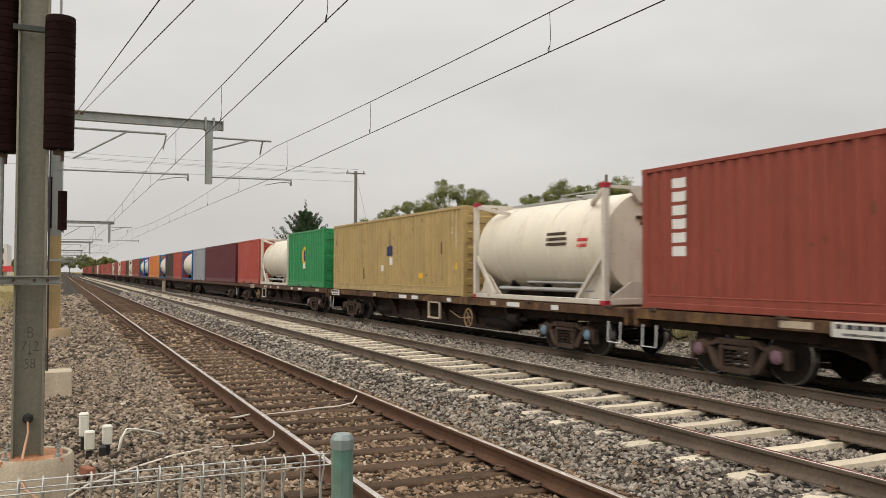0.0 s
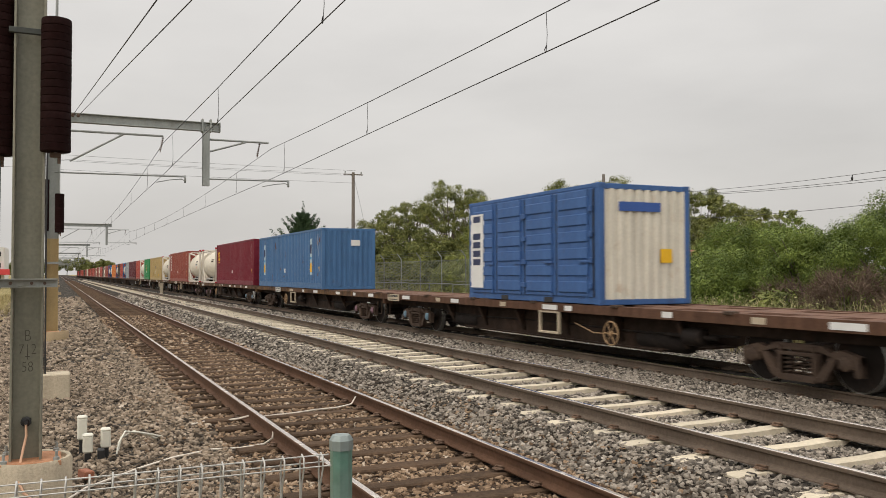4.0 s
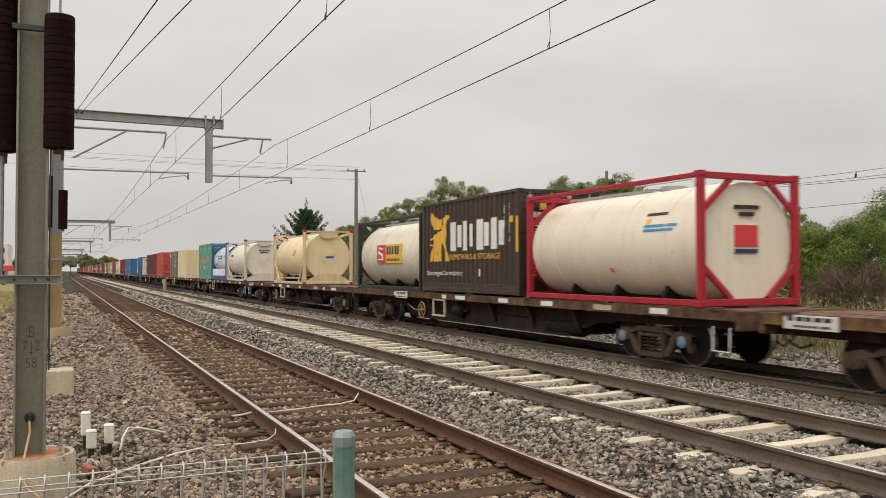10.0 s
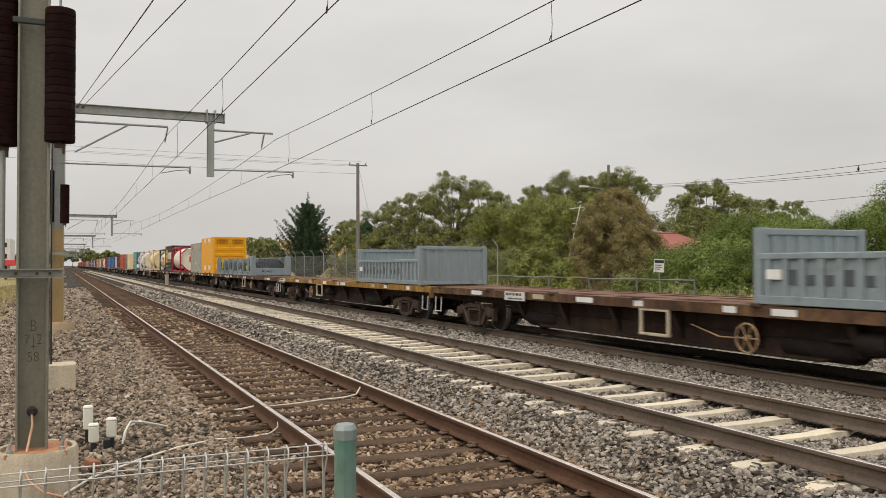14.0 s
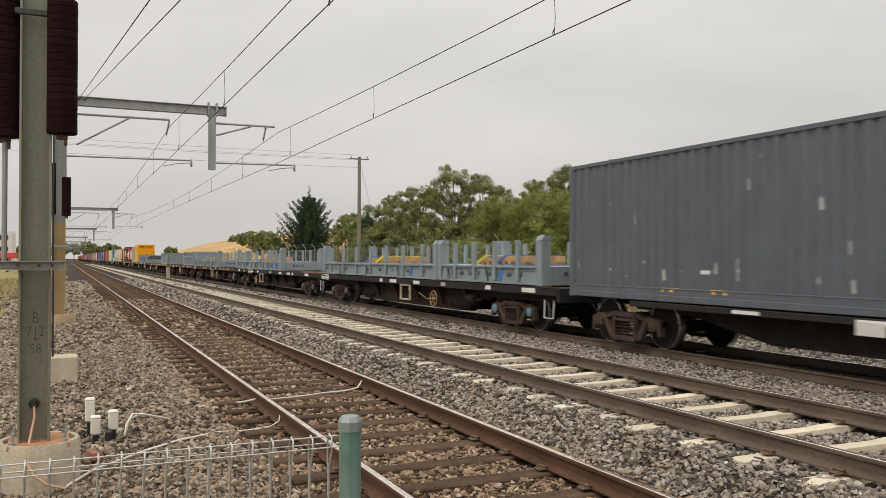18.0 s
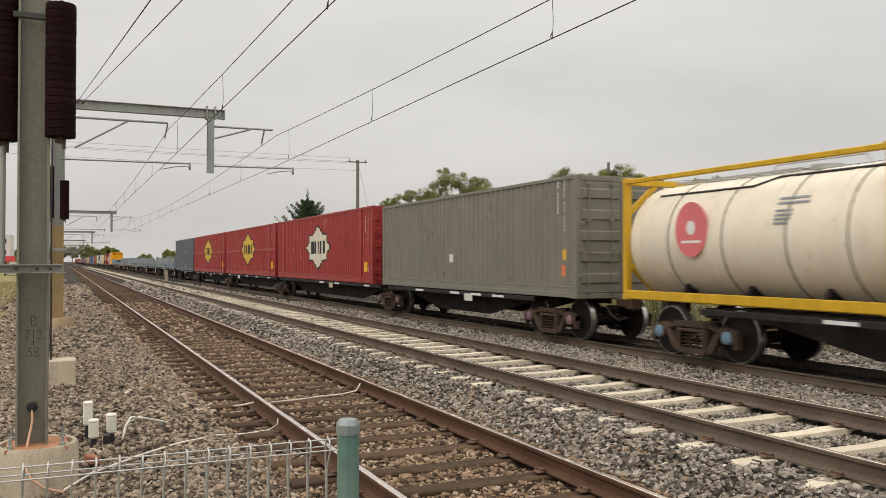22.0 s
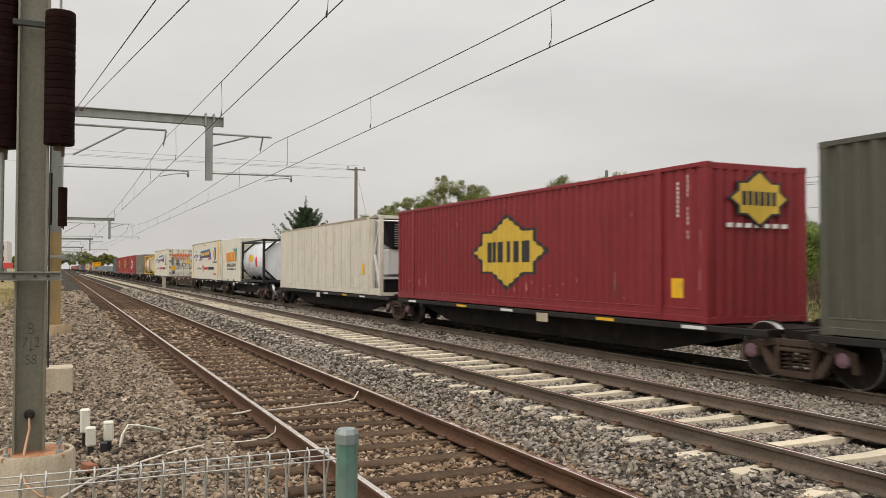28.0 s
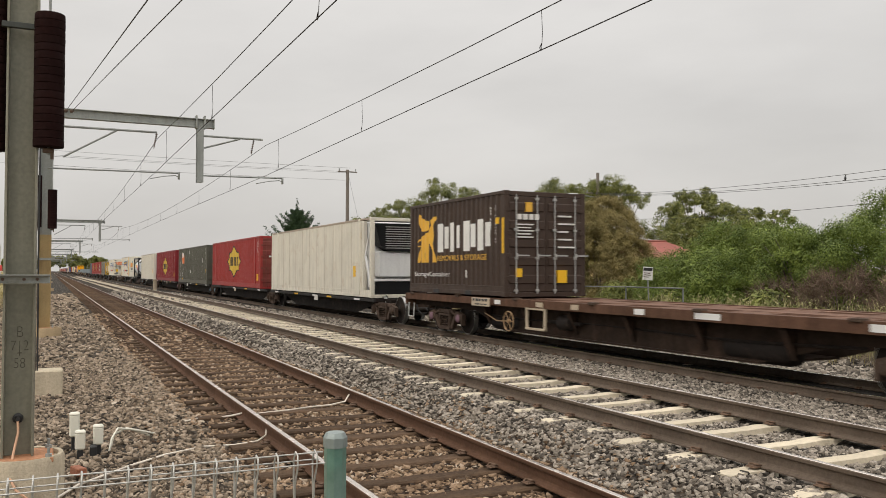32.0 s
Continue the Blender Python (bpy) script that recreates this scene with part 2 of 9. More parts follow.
# ---- materials of the place ----
GALV = material("galvanised_steel", (0.3, 0.315, 0.3), 0.55, 0.3, 0.12, 25, 0.15, (0.2, 0.19, 0.15), 0.15)
GREEN_STEEL = material("weathered_mast_steel", (0.24, 0.232, 0.18), 0.5, 0.2, 0.14, 30, 0.25, (0.12, 0.11, 0.075), 0.25)
TAN_STEEL = material("tan_mast_paint", (0.42, 0.31, 0.15), 0.65, 0.0, 0.12, 30, 0.2, (0.2, 0.13, 0.06), 0.2)
CONCRETE = material("mast_footing_concrete", (0.5, 0.43, 0.32), 0.9, 0.0, 0.15, 45, 0.3, (0.2, 0.15, 0.1), 0.2, 0.5, 60, spec=0.15)
RUST_PLATE = material("rusty_base_plate", (0.4, 0.19, 0.095), 0.85, 0.0, 0.25, 30, 0.4, (0.42, 0.33, 0.24), 0.0, 0.4, 50)
RAIL_DARK = material("dark_rail_web", (0.13, 0.1, 0.076), 0.85, 0.1, 0.2, 30, 0.3, (0.1, 0.06, 0.04), 0.0, 0.25, 80, spec=0.15)
RAIL_RUST = material("rusty_rail_web", (0.105, 0.058, 0.036), 0.85, 0.1, 0.2, 30, 0.3, (0.13, 0.065, 0.036), 0.0, 0.25, 80, spec=0.15)
RAIL_TOP = material("polished_rail_head", (0.82, 0.74, 0.67), 0.22, 1.0, 0.05, 20)
RAIL_SHINE = material("mirror_bright_rail_head", (0.85, 0.82, 0.78), 0.13, 1.0, 0.05, 20)
CONC_SLEEPER = material("concrete_sleeper", (0.6, 0.525, 0.4), 0.9, 0.0, 0.12, 30, 0.25, (0.3, 0.25, 0.17), 0.0, 0.3, 60, rnd=0.12, spec=0.15)
TIMBER = material("weathered_timber_sleeper", (0.085, 0.055, 0.035), 0.95, 0.0, 0.3, 22, 0.3, (0.15, 0.095, 0.057), 0.0, 0.7, 45, rnd=0.2, spec=0.15)
CLIP = material("rusty_rail_clip", (0.16, 0.1, 0.065), 0.8, 0.3, 0.2, 60, 0.3)
COPPER = material("dark_overhead_wire", (0.035, 0.032, 0.03), 0.6, 0.5, 0.1, 10)
GUIDE = material("bare_guide_wire", (0.07, 0.07, 0.07), 0.6, 0.3)
WHITE_PLASTIC = material("white_plastic", (0.72, 0.70, 0.60), 0.5, 0.0, 0.05, 30, 0.15, (0.45, 0.4, 0.3))
BLACK_PLASTIC = material("black_plastic", (0.02, 0.02, 0.021), 0.5, 0.0, 0.1, 40)
CABLE = material("pale_cable", (0.7, 0.63, 0.54), 0.6, 0.0, 0.08, 40)
ORANGE_CABLE = material("peach_cable", (0.6, 0.36, 0.23), 0.6, 0.0, 0.06, 40)
POST_GREEN = material("faded_green_fence_paint", (0.1, 0.235, 0.18), 0.35, 0.1, 0.25, 20, 0.8, (0.3, 0.37, 0.34), 0.6)
POST_CAP = material("grey_post_cap", (0.24, 0.28, 0.27), 0.5, 0.3, 0.12, 40, 0.2)
MESH_WIRE = material("galvanised_fence_wire", (0.47, 0.46, 0.43), 0.5, 0.4, 0.1, 60)
BRICK = material("broken_red_brick", (0.33, 0.13, 0.075), 0.9, 0.0, 0.2, 60, 0.2, bump=0.4)
INK = material("black_marker_ink", (0.075, 0.07, 0.048), 0.8)
POLE_WOOD = material("grey_timber_pole", (0.2, 0.175, 0.15), 0.9, 0.0, 0.15, 12, 0.2, (0.1, 0.09, 0.08), 0.2)
BARK = material("tree_bark", (0.16, 0.13, 0.105), 0.95, 0.0, 0.25, 12, 0.3, (0.28, 0.25, 0.2), 0.3, 0.5, 20, spec=0.15)
CHAIN_LINK = material("grey_fence_steel", (0.2, 0.21, 0.205), 0.6, 0.3)


def leaf_material(name, a, b, rough=0.55):
    mat = bpy.data.materials.new(name)
    mat.use_nodes = True
    n, l = mat.node_tree.nodes, mat.node_tree.links
    ge, co, no = n.new("ShaderNodeNewGeometry"), n.new("ShaderNodeTexCoord"), n.new("ShaderNodeTexNoise")
    no.inputs["Scale"].default_value, no.inputs["Detail"].default_value = 1.3, 4
    l.new(co.outputs["Object"], no.inputs["Vector"])
    ad = n.new("ShaderNodeMath")
    ad.operation = "MULTIPLY_ADD"
    ad.inputs[1].default_value, ad.inputs[2].default_value = 0.34, -0.17
    l.new(ge.outputs["Random Per Island"], ad.inputs[0])
    sm = n.new("ShaderNodeMath")
    sm.operation = "ADD"
    l.new(ad.outputs[0], sm.inputs[0])
    l.new(no.outputs["Fac"], sm.inputs[1])
    rp = n.new("ShaderNodeValToRGB")
    rp.color_ramp.elements[0].position, rp.color_ramp.elements[0].color = 0.2, (*a, 1)
    rp.color_ramp.elements[1].position, rp.color_ramp.elements[1].color = 0.8, (*b, 1)
    l.new(sm.outputs[0], rp.inputs["Fac"])
    bs = n["Principled BSDF"]
    l.new(rp.outputs["Color"], bs.inputs["Base Color"])
    bs.inputs["Roughness"].default_value, bs.inputs["Specular IOR Level"].default_value = rough, 0.15
    tr, mx = n.new("ShaderNodeBsdfTranslucent"), n.new("ShaderNodeMixShader")
    l.new(rp.outputs["Color"], tr.inputs["Color"])
    mx.inputs["Fac"].default_value = 0.12
    l.new(bs.outputs["BSDF"], mx.inputs[1])
    l.new(tr.outputs["BSDF"], mx.inputs[2])
    l.new(mx.outputs["Shader"], n["Material Output"].inputs["Surface"])
    return mat


LEAF_GUM = leaf_material("gum_leaf", (0.03, 0.04, 0.013), (0.31, 0.325, 0.1))
LEAF_BUSH = leaf_material("coastal_bush_leaf", (0.03, 0.055, 0.012), (0.25, 0.315, 0.068))
LEAF_LOW = leaf_material("olive_shrub_leaf", (0.035, 0.045, 0.012), (0.28, 0.3, 0.08))
LEAF_GOLD = leaf_material("yellow_green_gum_leaf", (0.04, 0.052, 0.013), (0.34, 0.365, 0.09))
LEAF_PINE = leaf_material("dark_pine_needle", (0.016, 0.036, 0.016), (0.07, 0.11, 0.05), 0.7)
LEAF_BROWN = leaf_material("sheoak_needle", (0.095, 0.08, 0.033), (0.38, 0.31, 0.13), 0.8)
LEAF_TWIG = leaf_material("bare_twig_bush", (0.07, 0.048, 0.036), (0.25, 0.18, 0.13), 0.9)
WEED = leaf_material("dry_weed", (0.13, 0.14, 0.05), (0.56, 0.5, 0.27), 0.85)
DRY_GRASS = leaf_material("dry_grass_blade", (0.17, 0.14, 0.06), (0.42, 0.35, 0.18), 0.9)


def ground_material():
    """Ballast between and beside the tracks, brown near the old timber track, soil and grass further off."""
    mat = bpy.data.materials.new("ballast_and_soil")
    mat.use_nodes = True
    n, l = mat.node_tree.nodes, mat.node_tree.links
    co = n.new("ShaderNodeTexCoord")
    sep = n.new("ShaderNodeSeparateXYZ")
    l.new(co.outputs["Object"], sep.inputs["Vector"])

    def ramp(sock, stops):
        r = n.new("ShaderNodeValToRGB")
        e = r.color_ramp.elements
        while len(e) < len(stops):
            e.new(0.5)
        for k, (p, c) in zip(e, stops):
            k.position, k.color = p, (*c, 1)
        l.new(sock, r.inputs["Fac"])
        return r.outputs["Color"]

    vo = n.new("ShaderNodeTexVoronoi")
    vo.inputs["Scale"].default_value = 19.0
    l.new(co.outputs["Object"], vo.inputs["Vector"])
    big = n.new("ShaderNodeTexNoise")
    big.inputs["Scale"].default_value, big.inputs["Detail"].default_value = 0.9, 6
    l.new(co.outputs["Object"], big.inputs["Vector"])
    sw = n.new("ShaderNodeSeparateColor")
    l.new(vo.outputs["Color"], sw.inputs["Color"])
    # ballast base kept near black: shade between the loose stones, put into the colour
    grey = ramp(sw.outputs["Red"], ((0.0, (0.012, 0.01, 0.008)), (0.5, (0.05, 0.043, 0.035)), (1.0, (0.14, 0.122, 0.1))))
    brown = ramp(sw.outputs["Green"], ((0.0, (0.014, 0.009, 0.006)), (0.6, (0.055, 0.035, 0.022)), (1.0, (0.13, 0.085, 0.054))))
    dirt = ramp(big.outputs["Fac"], ((0.3, (0.2, 0.155, 0.105)), (0.7, (0.31, 0.25, 0.175))))
    grass = ramp(big.outputs["Fac"], ((0.3, (0.3, 0.25, 0.1)), (0.55, (0.38, 0.32, 0.15)), (0.75, (0.2, 0.2, 0.07))))
    # near-black ballast tone that paints in the shadow under the freight train
    train_shade = ramp(sw.outputs["Blue"], ((0.0, (0.018, 0.016, 0.014)), (1.0, (0.05, 0.044, 0.038))))
    # painted shade: each cell darkens towards its rim, like gaps between stones
    gap_shade = ramp(vo.outputs["Distance"], ((0.0, (1.25, 1.25, 1.25)), (0.35, (1.0, 1.0, 1.0)), (0.75, (0.28, 0.26, 0.24))))
    wob = n.new("ShaderNodeMath")
    wob.operation = "MULTIPLY_ADD"
    wob.inputs[1].default_value = 1.0
    l.new(big.outputs["Fac"], wob.inputs[0])
    l.new(sep.outputs["X"], wob.inputs[2])

    def band(lo0, lo1):
        r = n.new("ShaderNodeMapRange")
        r.inputs["From Min"].default_value, r.inputs["From Max"].default_value = lo0 + 0.5, lo1 + 0.5
        l.new(wob.outputs[0], r.inputs["Value"])
        return r.outputs["Result"]

    def mix(a, b, f):
        m = n.new("ShaderNodeMixRGB")
        l.new(a, m.inputs["Color1"])
        l.new(b, m.inputs["Color2"])
        l.new(f, m.inputs["Fac"])
        return m.outputs["Color"]

    c = mix(grass, dirt, band(-2.4, -1.5))
    c = mix(c, grey, band(-1.1, -0.5))
    c = mix(c, brown, band(1.3, 2.3))
    c = mix(c, grey, band(4.2, 5.0))
    # strip of painted shadow along the freight track, back to plain ballast beyond
    c = mix(c, train_shade, band(10.5, 10.8))
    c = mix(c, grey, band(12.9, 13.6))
    c = mix(c, dirt, band(16.0, 16.6))
    c = mix(c, grass, band(17.0, 19.0))
    b = n["Principled BSDF"]
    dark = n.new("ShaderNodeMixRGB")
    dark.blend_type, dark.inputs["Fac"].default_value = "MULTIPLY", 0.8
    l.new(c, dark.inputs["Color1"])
    l.new(gap_shade, dark.inputs["Color2"])
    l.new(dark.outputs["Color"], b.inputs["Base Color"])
    b.inputs["Roughness"].default_value, b.inputs["Specular IOR Level"].default_value = 0.95, 0.15
    bp = n.new("ShaderNodeBump")
    bp.inputs["Strength"].default_value, bp.inputs["Distance"].default_value = 0.9, 0.03
    l.new(vo.outputs["Distance"], bp.inputs["Height"])
    bp.invert = True
    l.new(bp.outputs["Normal"], b.inputs["Normal"])
    return mat


def stone_material(name, ramp_stops):
    mat = bpy.data.materials.new(name)
    mat.use_nodes = True
    n, l = mat.node_tree.nodes, mat.node_tree.links
    ge, co, no = n.new("ShaderNodeNewGeometry"), n.new("ShaderNodeTexCoord"), n.new("ShaderNodeTexNoise")
    no.inputs["Scale"].default_value, no.inputs["Detail"].default_value = 70.0, 4
    l.new(co.outputs["Object"], no.inputs["Vector"])
    rp = n.new("ShaderNodeValToRGB")
    e = rp.color_ramp.elements
    while len(e) < len(ramp_stops):
        e.new(0.5)
    for k, (p, c) in zip(e, ramp_stops):
        k.position, k.color = p, (*c, 1)
    l.new(ge.outputs["Random Per Island"], rp.inputs["Fac"])
    mr = n.new("ShaderNodeMapRange")
    for k, v in zip(("From Min", "From Max", "To Min", "To Max"), (0.3, 0.7, 0.75, 1.25)):
        mr.inputs[k].default_value = v
    l.new(no.outputs["Fac"], mr.inputs["Value"])
    mx = n.new("ShaderNodeMixRGB")
    mx.blend_type, mx.inputs["Fac"].default_value = "MULTIPLY", 1.0
    l.new(rp.outputs["Color"], mx.inputs["Color1"])
    l.new(mr.outputs["Result"], mx.inputs["Color2"])
    b = n["Principled BSDF"]
    l.new(mx.outputs["Color"], b.inputs["Base Color"])
    b.inputs["Roughness"].default_value, b.inputs["Specular IOR Level"].default_value = 0.85, 0.25
    return mat


GROUND = ground_material()
STONE_GREY = stone_material("grey_basalt_stone", ((0.0, (0.035, 0.03, 0.025)), (0.4, (0.2, 0.171, 0.138)), (0.9, (0.35, 0.305, 0.25)), (0.992, (0.44, 0.39, 0.33)), (1.0, (0.6, 0.54, 0.46))))
STONE_WARM = stone_material("dusty_basalt_stone", ((0.0, (0.028, 0.021, 0.015)), (0.4, (0.185, 0.142, 0.1)), (0.9, (0.35, 0.275, 0.2)), (0.995, (0.44, 0.36, 0.275)), (1.0, (0.58, 0.5, 0.4))))
STONE_BROWN = stone_material("rust_dusted_stone", ((0.0, (0.03, 0.019, 0.012)), (0.4, (0.185, 0.121, 0.073)), (0.9, (0.34, 0.237, 0.152)), (1.0, (0.48, 0.4, 0.31))))

# ---- ground ----
PROFILE = ((-400, -1.0), (-60, -0.6), (-12, -0.45), (-4, -0.42), (-1.2, -0.34), (0.6, -0.28), (1.5, -0.215), (1.75, -0.207), (4.35, -0.207),
           (4.6, -0.17), (4.95, -0.03), (5.1, -0.008), (5.42, -0.012), (5.52, -0.045), (7.1, -0.045), (7.2, -0.012), (7.52, -0.008), (7.75, -0.03), (8.6, -0.17), (9.9, -0.27), (10.1, -0.275), (13.0, -0.275),
           (13.4, -0.33), (14.6, -0.45), (15.8, -0.42), (17.0, -0.1), (22, 0.1), (60, 0.3), (150, 0.4), (500, 0.5), (2500, 0.5))


def level(x):
    for (a, za), (b, zb) in zip(PROFILE, PROFILE[1:]):
        if x <= b:
            return za + (zb - za) * (x - a) / (b - a)
    return PROFILE[-1][1]


ground_shape = Shape()
g_rows = (-60, -20, 0, 4, 8, 12, 16, 20, 26, 34, 46, 64, 90, 130, 200, 320, 600, 1200, 2600)
ground_shape.v = [(x, y, z) for y in g_rows for x, z in ((-2500, -1.0), *PROFILE)]
g_n = len(PROFILE) + 1
ground_shape.f = [(j * g_n + i, j * g_n + i + 1, (j + 1) * g_n + i + 1, (j + 1) * g_n + i) for j in range(len(g_rows) - 1) for i in range(g_n - 1)]
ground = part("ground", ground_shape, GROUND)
tagged(ground, "grey and rust-brown crushed stone ballast with dry grass verges", "ground", kind="structure")


def scatter_stones(name, label, mat, rng, zones, avoid):
    """Crushed stones lying on the ballast: zones of (x0, x1, y0, y1, stones per square metre, size)."""
    # sharp split chips: a skewed block whose corners are knocked out of true
    cube = np.array([(i, j, k) for k in (-1, 1) for j in (-1, 1) for i in (-1, 1)], float)
    base = np.array([cube * (1.0, 0.68, 0.5) * rng.uniform(0.5, 1.08, (8, 3)) + rng.uniform(-0.16, 0.16, (8, 3)) for _ in range(12)])
    fb = np.array([(4, 5, 7), (4, 7, 6), (0, 1, 5), (0, 5, 4), (2, 7, 3), (2, 6, 7), (0, 4, 6), (0, 6, 2), (1, 3, 7), (1, 7, 5)])
    vs = []
    for x0, x1, y0, y1, dens, size in zones:
        num = int((x1 - x0) * (y1 - y0) * dens)
        xs, ys = rng.uniform(x0, x1, num), rng.uniform(y0, y1, num)
        seen = (xs < 1.42 * ys + 1.2) & (xs > -0.09 * ys - 0.4)
        xs, ys = xs[seen], ys[seen]
        clear = ~avoid(xs, ys)
        xs, ys = xs[clear], ys[clear]
        k = len(xs)
        s = size * rng.uniform(0.5, 1.4, k)
        a, t1, t2 = rng.uniform(0, 6.28, k), rng.uniform(-0.75, 0.75, k), rng.uniform(-0.6, 0.6, k)
        b = base[rng.integers(0, len(base), k)] * np.stack([s * rng.uniform(0.9, 1.4, k), s * rng.uniform(0.7, 1.2, k), s * rng.uniform(0.7, 1.15, k)], 1)[:, None, :]
        x, y, z = b[..., 0], b[..., 1], b[..., 2]
        c2, s2, c1, s1, ca, sa = (f(q)[:, None] for q in (t2, t1, a) for f in (np.cos, np.sin))
        x, z = c2 * x + s2 * z, c2 * z - s2 * x
        y, z = c1 * y - s1 * z, s1 * y + c1 * z
        x, y = ca * x - sa * y, sa * x + ca * y
        zs = np.interp(xs, [p[0] for p in PROFILE], [p[1] for p in PROFILE]) + s * rng.uniform(-0.45, 0.5, k)
        vs.append(np.stack([x + xs[:, None], y + ys[:, None], z + zs[:, None]], -1).reshape(-1, 3))
    vs = np.concatenate(vs).astype(np.float32)
    num = len(vs) // 8
    loops = (fb[None] + (np.arange(num) * 8)[:, None, None]).astype(np.int32).ravel()
    me = bpy.data.meshes.new(name)
    me.vertices.add(len(vs))
    me.vertices.foreach_set("co", vs.ravel())
    me.loops.add(len(loops))
    me.loops.foreach_set("vertex_index", loops)
    me.polygons.add(len(loops) // 3)
    me.polygons.foreach_set("loop_start", np.arange(0, len(loops), 3, dtype=np.int32))
    me.update(calc_edges=True)
    me.materials.append(mat)
    ob = new(name, me)
    tagged(ob, label, "ballast", kind="stuff")
    return ob


# ---- tracks ----
NEAR_X, MID_X, FAR_X = 3.03, 6.31, 11.49
NEAR_Z, MID_Z, FAR_Z = 0.0, 0.187, -0.106
HALF_WIDE, HALF_STD = 0.835, 0.7525


def rail_shape(y0, y1):
    side = [(0.07, 0.0), (0.07, 0.012), (0.018, 0.03), (0.01, 0.045), (0.01, 0.115), (0.034, 0.128), (0.036, 0.152), (0.031, 0.158), (0.02, 0.1596)]
    return Shape().plate([(x, z) for x, z in side] + [(-x, z) for x, z in side[::-1]], "y", y0, y1)


def rail_crown(y0, y1):
    return Shape().plate([(0.027, 0.1588), (0.02, 0.1612), (-0.02, 0.1612), (-0.027, 0.1588)], "y", y0, y1)


def clip_shape():
    s = Shape()
    s.tube([(0.13, 0.04, 0.01), (0.135, -0.03, 0.014), (0.1, -0.055, 0.024), (0.07, -0.02, 0.022), (0.07, 0.045, 0.022), (0.1, 0.055, 0.032), (0.115, 0.015, 0.03)], 0.0085, 6)
    s.box(0.066, 0.15, -0.05, 0.05, 0.0, 0.01, 0.003)
    return s


def sleeper_conc():
    """A prestressed sleeper with a sloped shoulder and a sunken middle."""
    s = Shape()
    prof = ((-1.25, 0.12, 0.085, -0.02), (-1.2, 0.12, 0.088, -0.008), (-0.6, 0.12, 0.09, 0.0), (-0.4, 0.11, 0.082, -0.012), (0.4, 0.11, 0.082, -0.012), (0.6, 0.12, 0.09, 0.0), (1.2, 0.12, 0.088, -0.008), (1.25, 0.12, 0.085, -0.02))
    vs = [p for x, wb, wt, z in prof for p in ((x, -wb, -0.2), (x, wb, -0.2), (x, wt, z), (x, -wt, z))]
    fs = [(i * 4 + k, i * 4 + (k + 1) % 4, i * 4 + 4 + (k + 1) % 4, i * 4 + 4 + k) for i in range(len(prof) - 1) for k in range(4)]
    return s.add(vs, fs + [(0, 1, 2, 3), tuple(range(len(vs) - 4, len(vs)))[::-1]])


def sleeper_timber():
    s = Shape()
    rng = random.Random(5)
    nx = 9
    vs = []
    for i in range(nx):
        x = -1.3 + 2.6 * i / (nx - 1)
        w, z = 0.12 + rng.uniform(-0.012, 0.008), rng.uniform(-0.012, 0.004)
        vs += [(x, -w, -0.14), (x, w, -0.14), (x, w - 0.01, z - 0.01), (x, w - 0.03, z), (x, -w + 0.03, z + 0.003), (x, -w + 0.01, z - 0.012)]
    fs = [(i * 6 + k, i * 6 + (k + 1) % 6, i * 6 + 6 + (k + 1) % 6, i * 6 + 6 + k) for i in range(nx - 1) for k in range(6)]
    return s.add(vs, fs + [tuple(range(6)), tuple(range(nx * 6 - 6, nx * 6))[::-1]])


def railway(name, label, cx, z, half, sleeper, sleeper_mat, head_mat, pitch, y0, y_one, y1, drop, web_mat):
    t = thing(name, label, "railway track", pose(cx, 0, z), kind="structure")
    for s in (-1, 1):
        put("rail", kept(("rail", y1), lambda: rail_shape(-6, y1)), web_mat, t, pose(s * half, 0, -0.16), "rusty steel rail web and foot")
        put("rail_head", kept(("rail_head", y1), lambda: rail_crown(-6, y1)), head_mat, t, pose(s * half, 0, -0.16), "polished running surface of the rail")
    rng = random.Random(name)
    y, k = y0, 0
    far = Shape()
    me = kept(name + "_sleeper", sleeper)
    cme = kept("rail_clip", clip_shape, 40)
    while y < min(y1, 260):
        turn = rng.uniform(-0.8, 0.8)
        if y < y_one:
            put("sleeper", me, sleeper_mat, t, pose(rng.uniform(-0.03, 0.03), y, drop + rng.uniform(-0.008, 0.004), rng.uniform(-0.6, 0.6), 0, turn))
        else:
            far.add([(vx, vy + y, vz + drop) for vx, vy, vz in [v.co for v in me.vertices]], [tuple(p.vertices) for p in me.polygons])
        if y < 24:
            for s in (-1, 1):
                for side in (-1, 1):
                    put("rail_clip", cme, CLIP, t, pose(s * half, y, -0.16 + 0.004, 0, 0, 0 if side > 0 else 180))
        k += 1
        y = y0 + k * pitch + rng.uniform(-0.02, 0.02)
    if far.v:
        tagged(part("distant_sleepers", far, sleeper_mat, t), kind="stuff")
    return t


railway("railway_track", "rusty broad-gauge track on dark weathered timber sleepers", NEAR_X, NEAR_Z, HALF_WIDE, sleeper_timber, TIMBER, RAIL_TOP, 0.66, 1.6, 60, 900, -0.168, RAIL_RUST)
railway("concrete_track", "broad-gauge track on pale concrete sleepers", MID_X, MID_Z, HALF_WIDE, sleeper_conc, CONC_SLEEPER, RAIL_TOP, 0.685, 1.15, 100, 900, -0.168, RAIL_DARK)
railway("freight_track", "standard-gauge freight track on concrete sleepers buried in dark ballast", FAR_X, FAR_Z, HALF_STD, sleeper_conc, CONC_SLEEPER, RAIL_SHINE, 0.685, 3.4, 60, 1000, -0.17, RAIL_DARK)

stone_rng = np.random.default_rng(7)


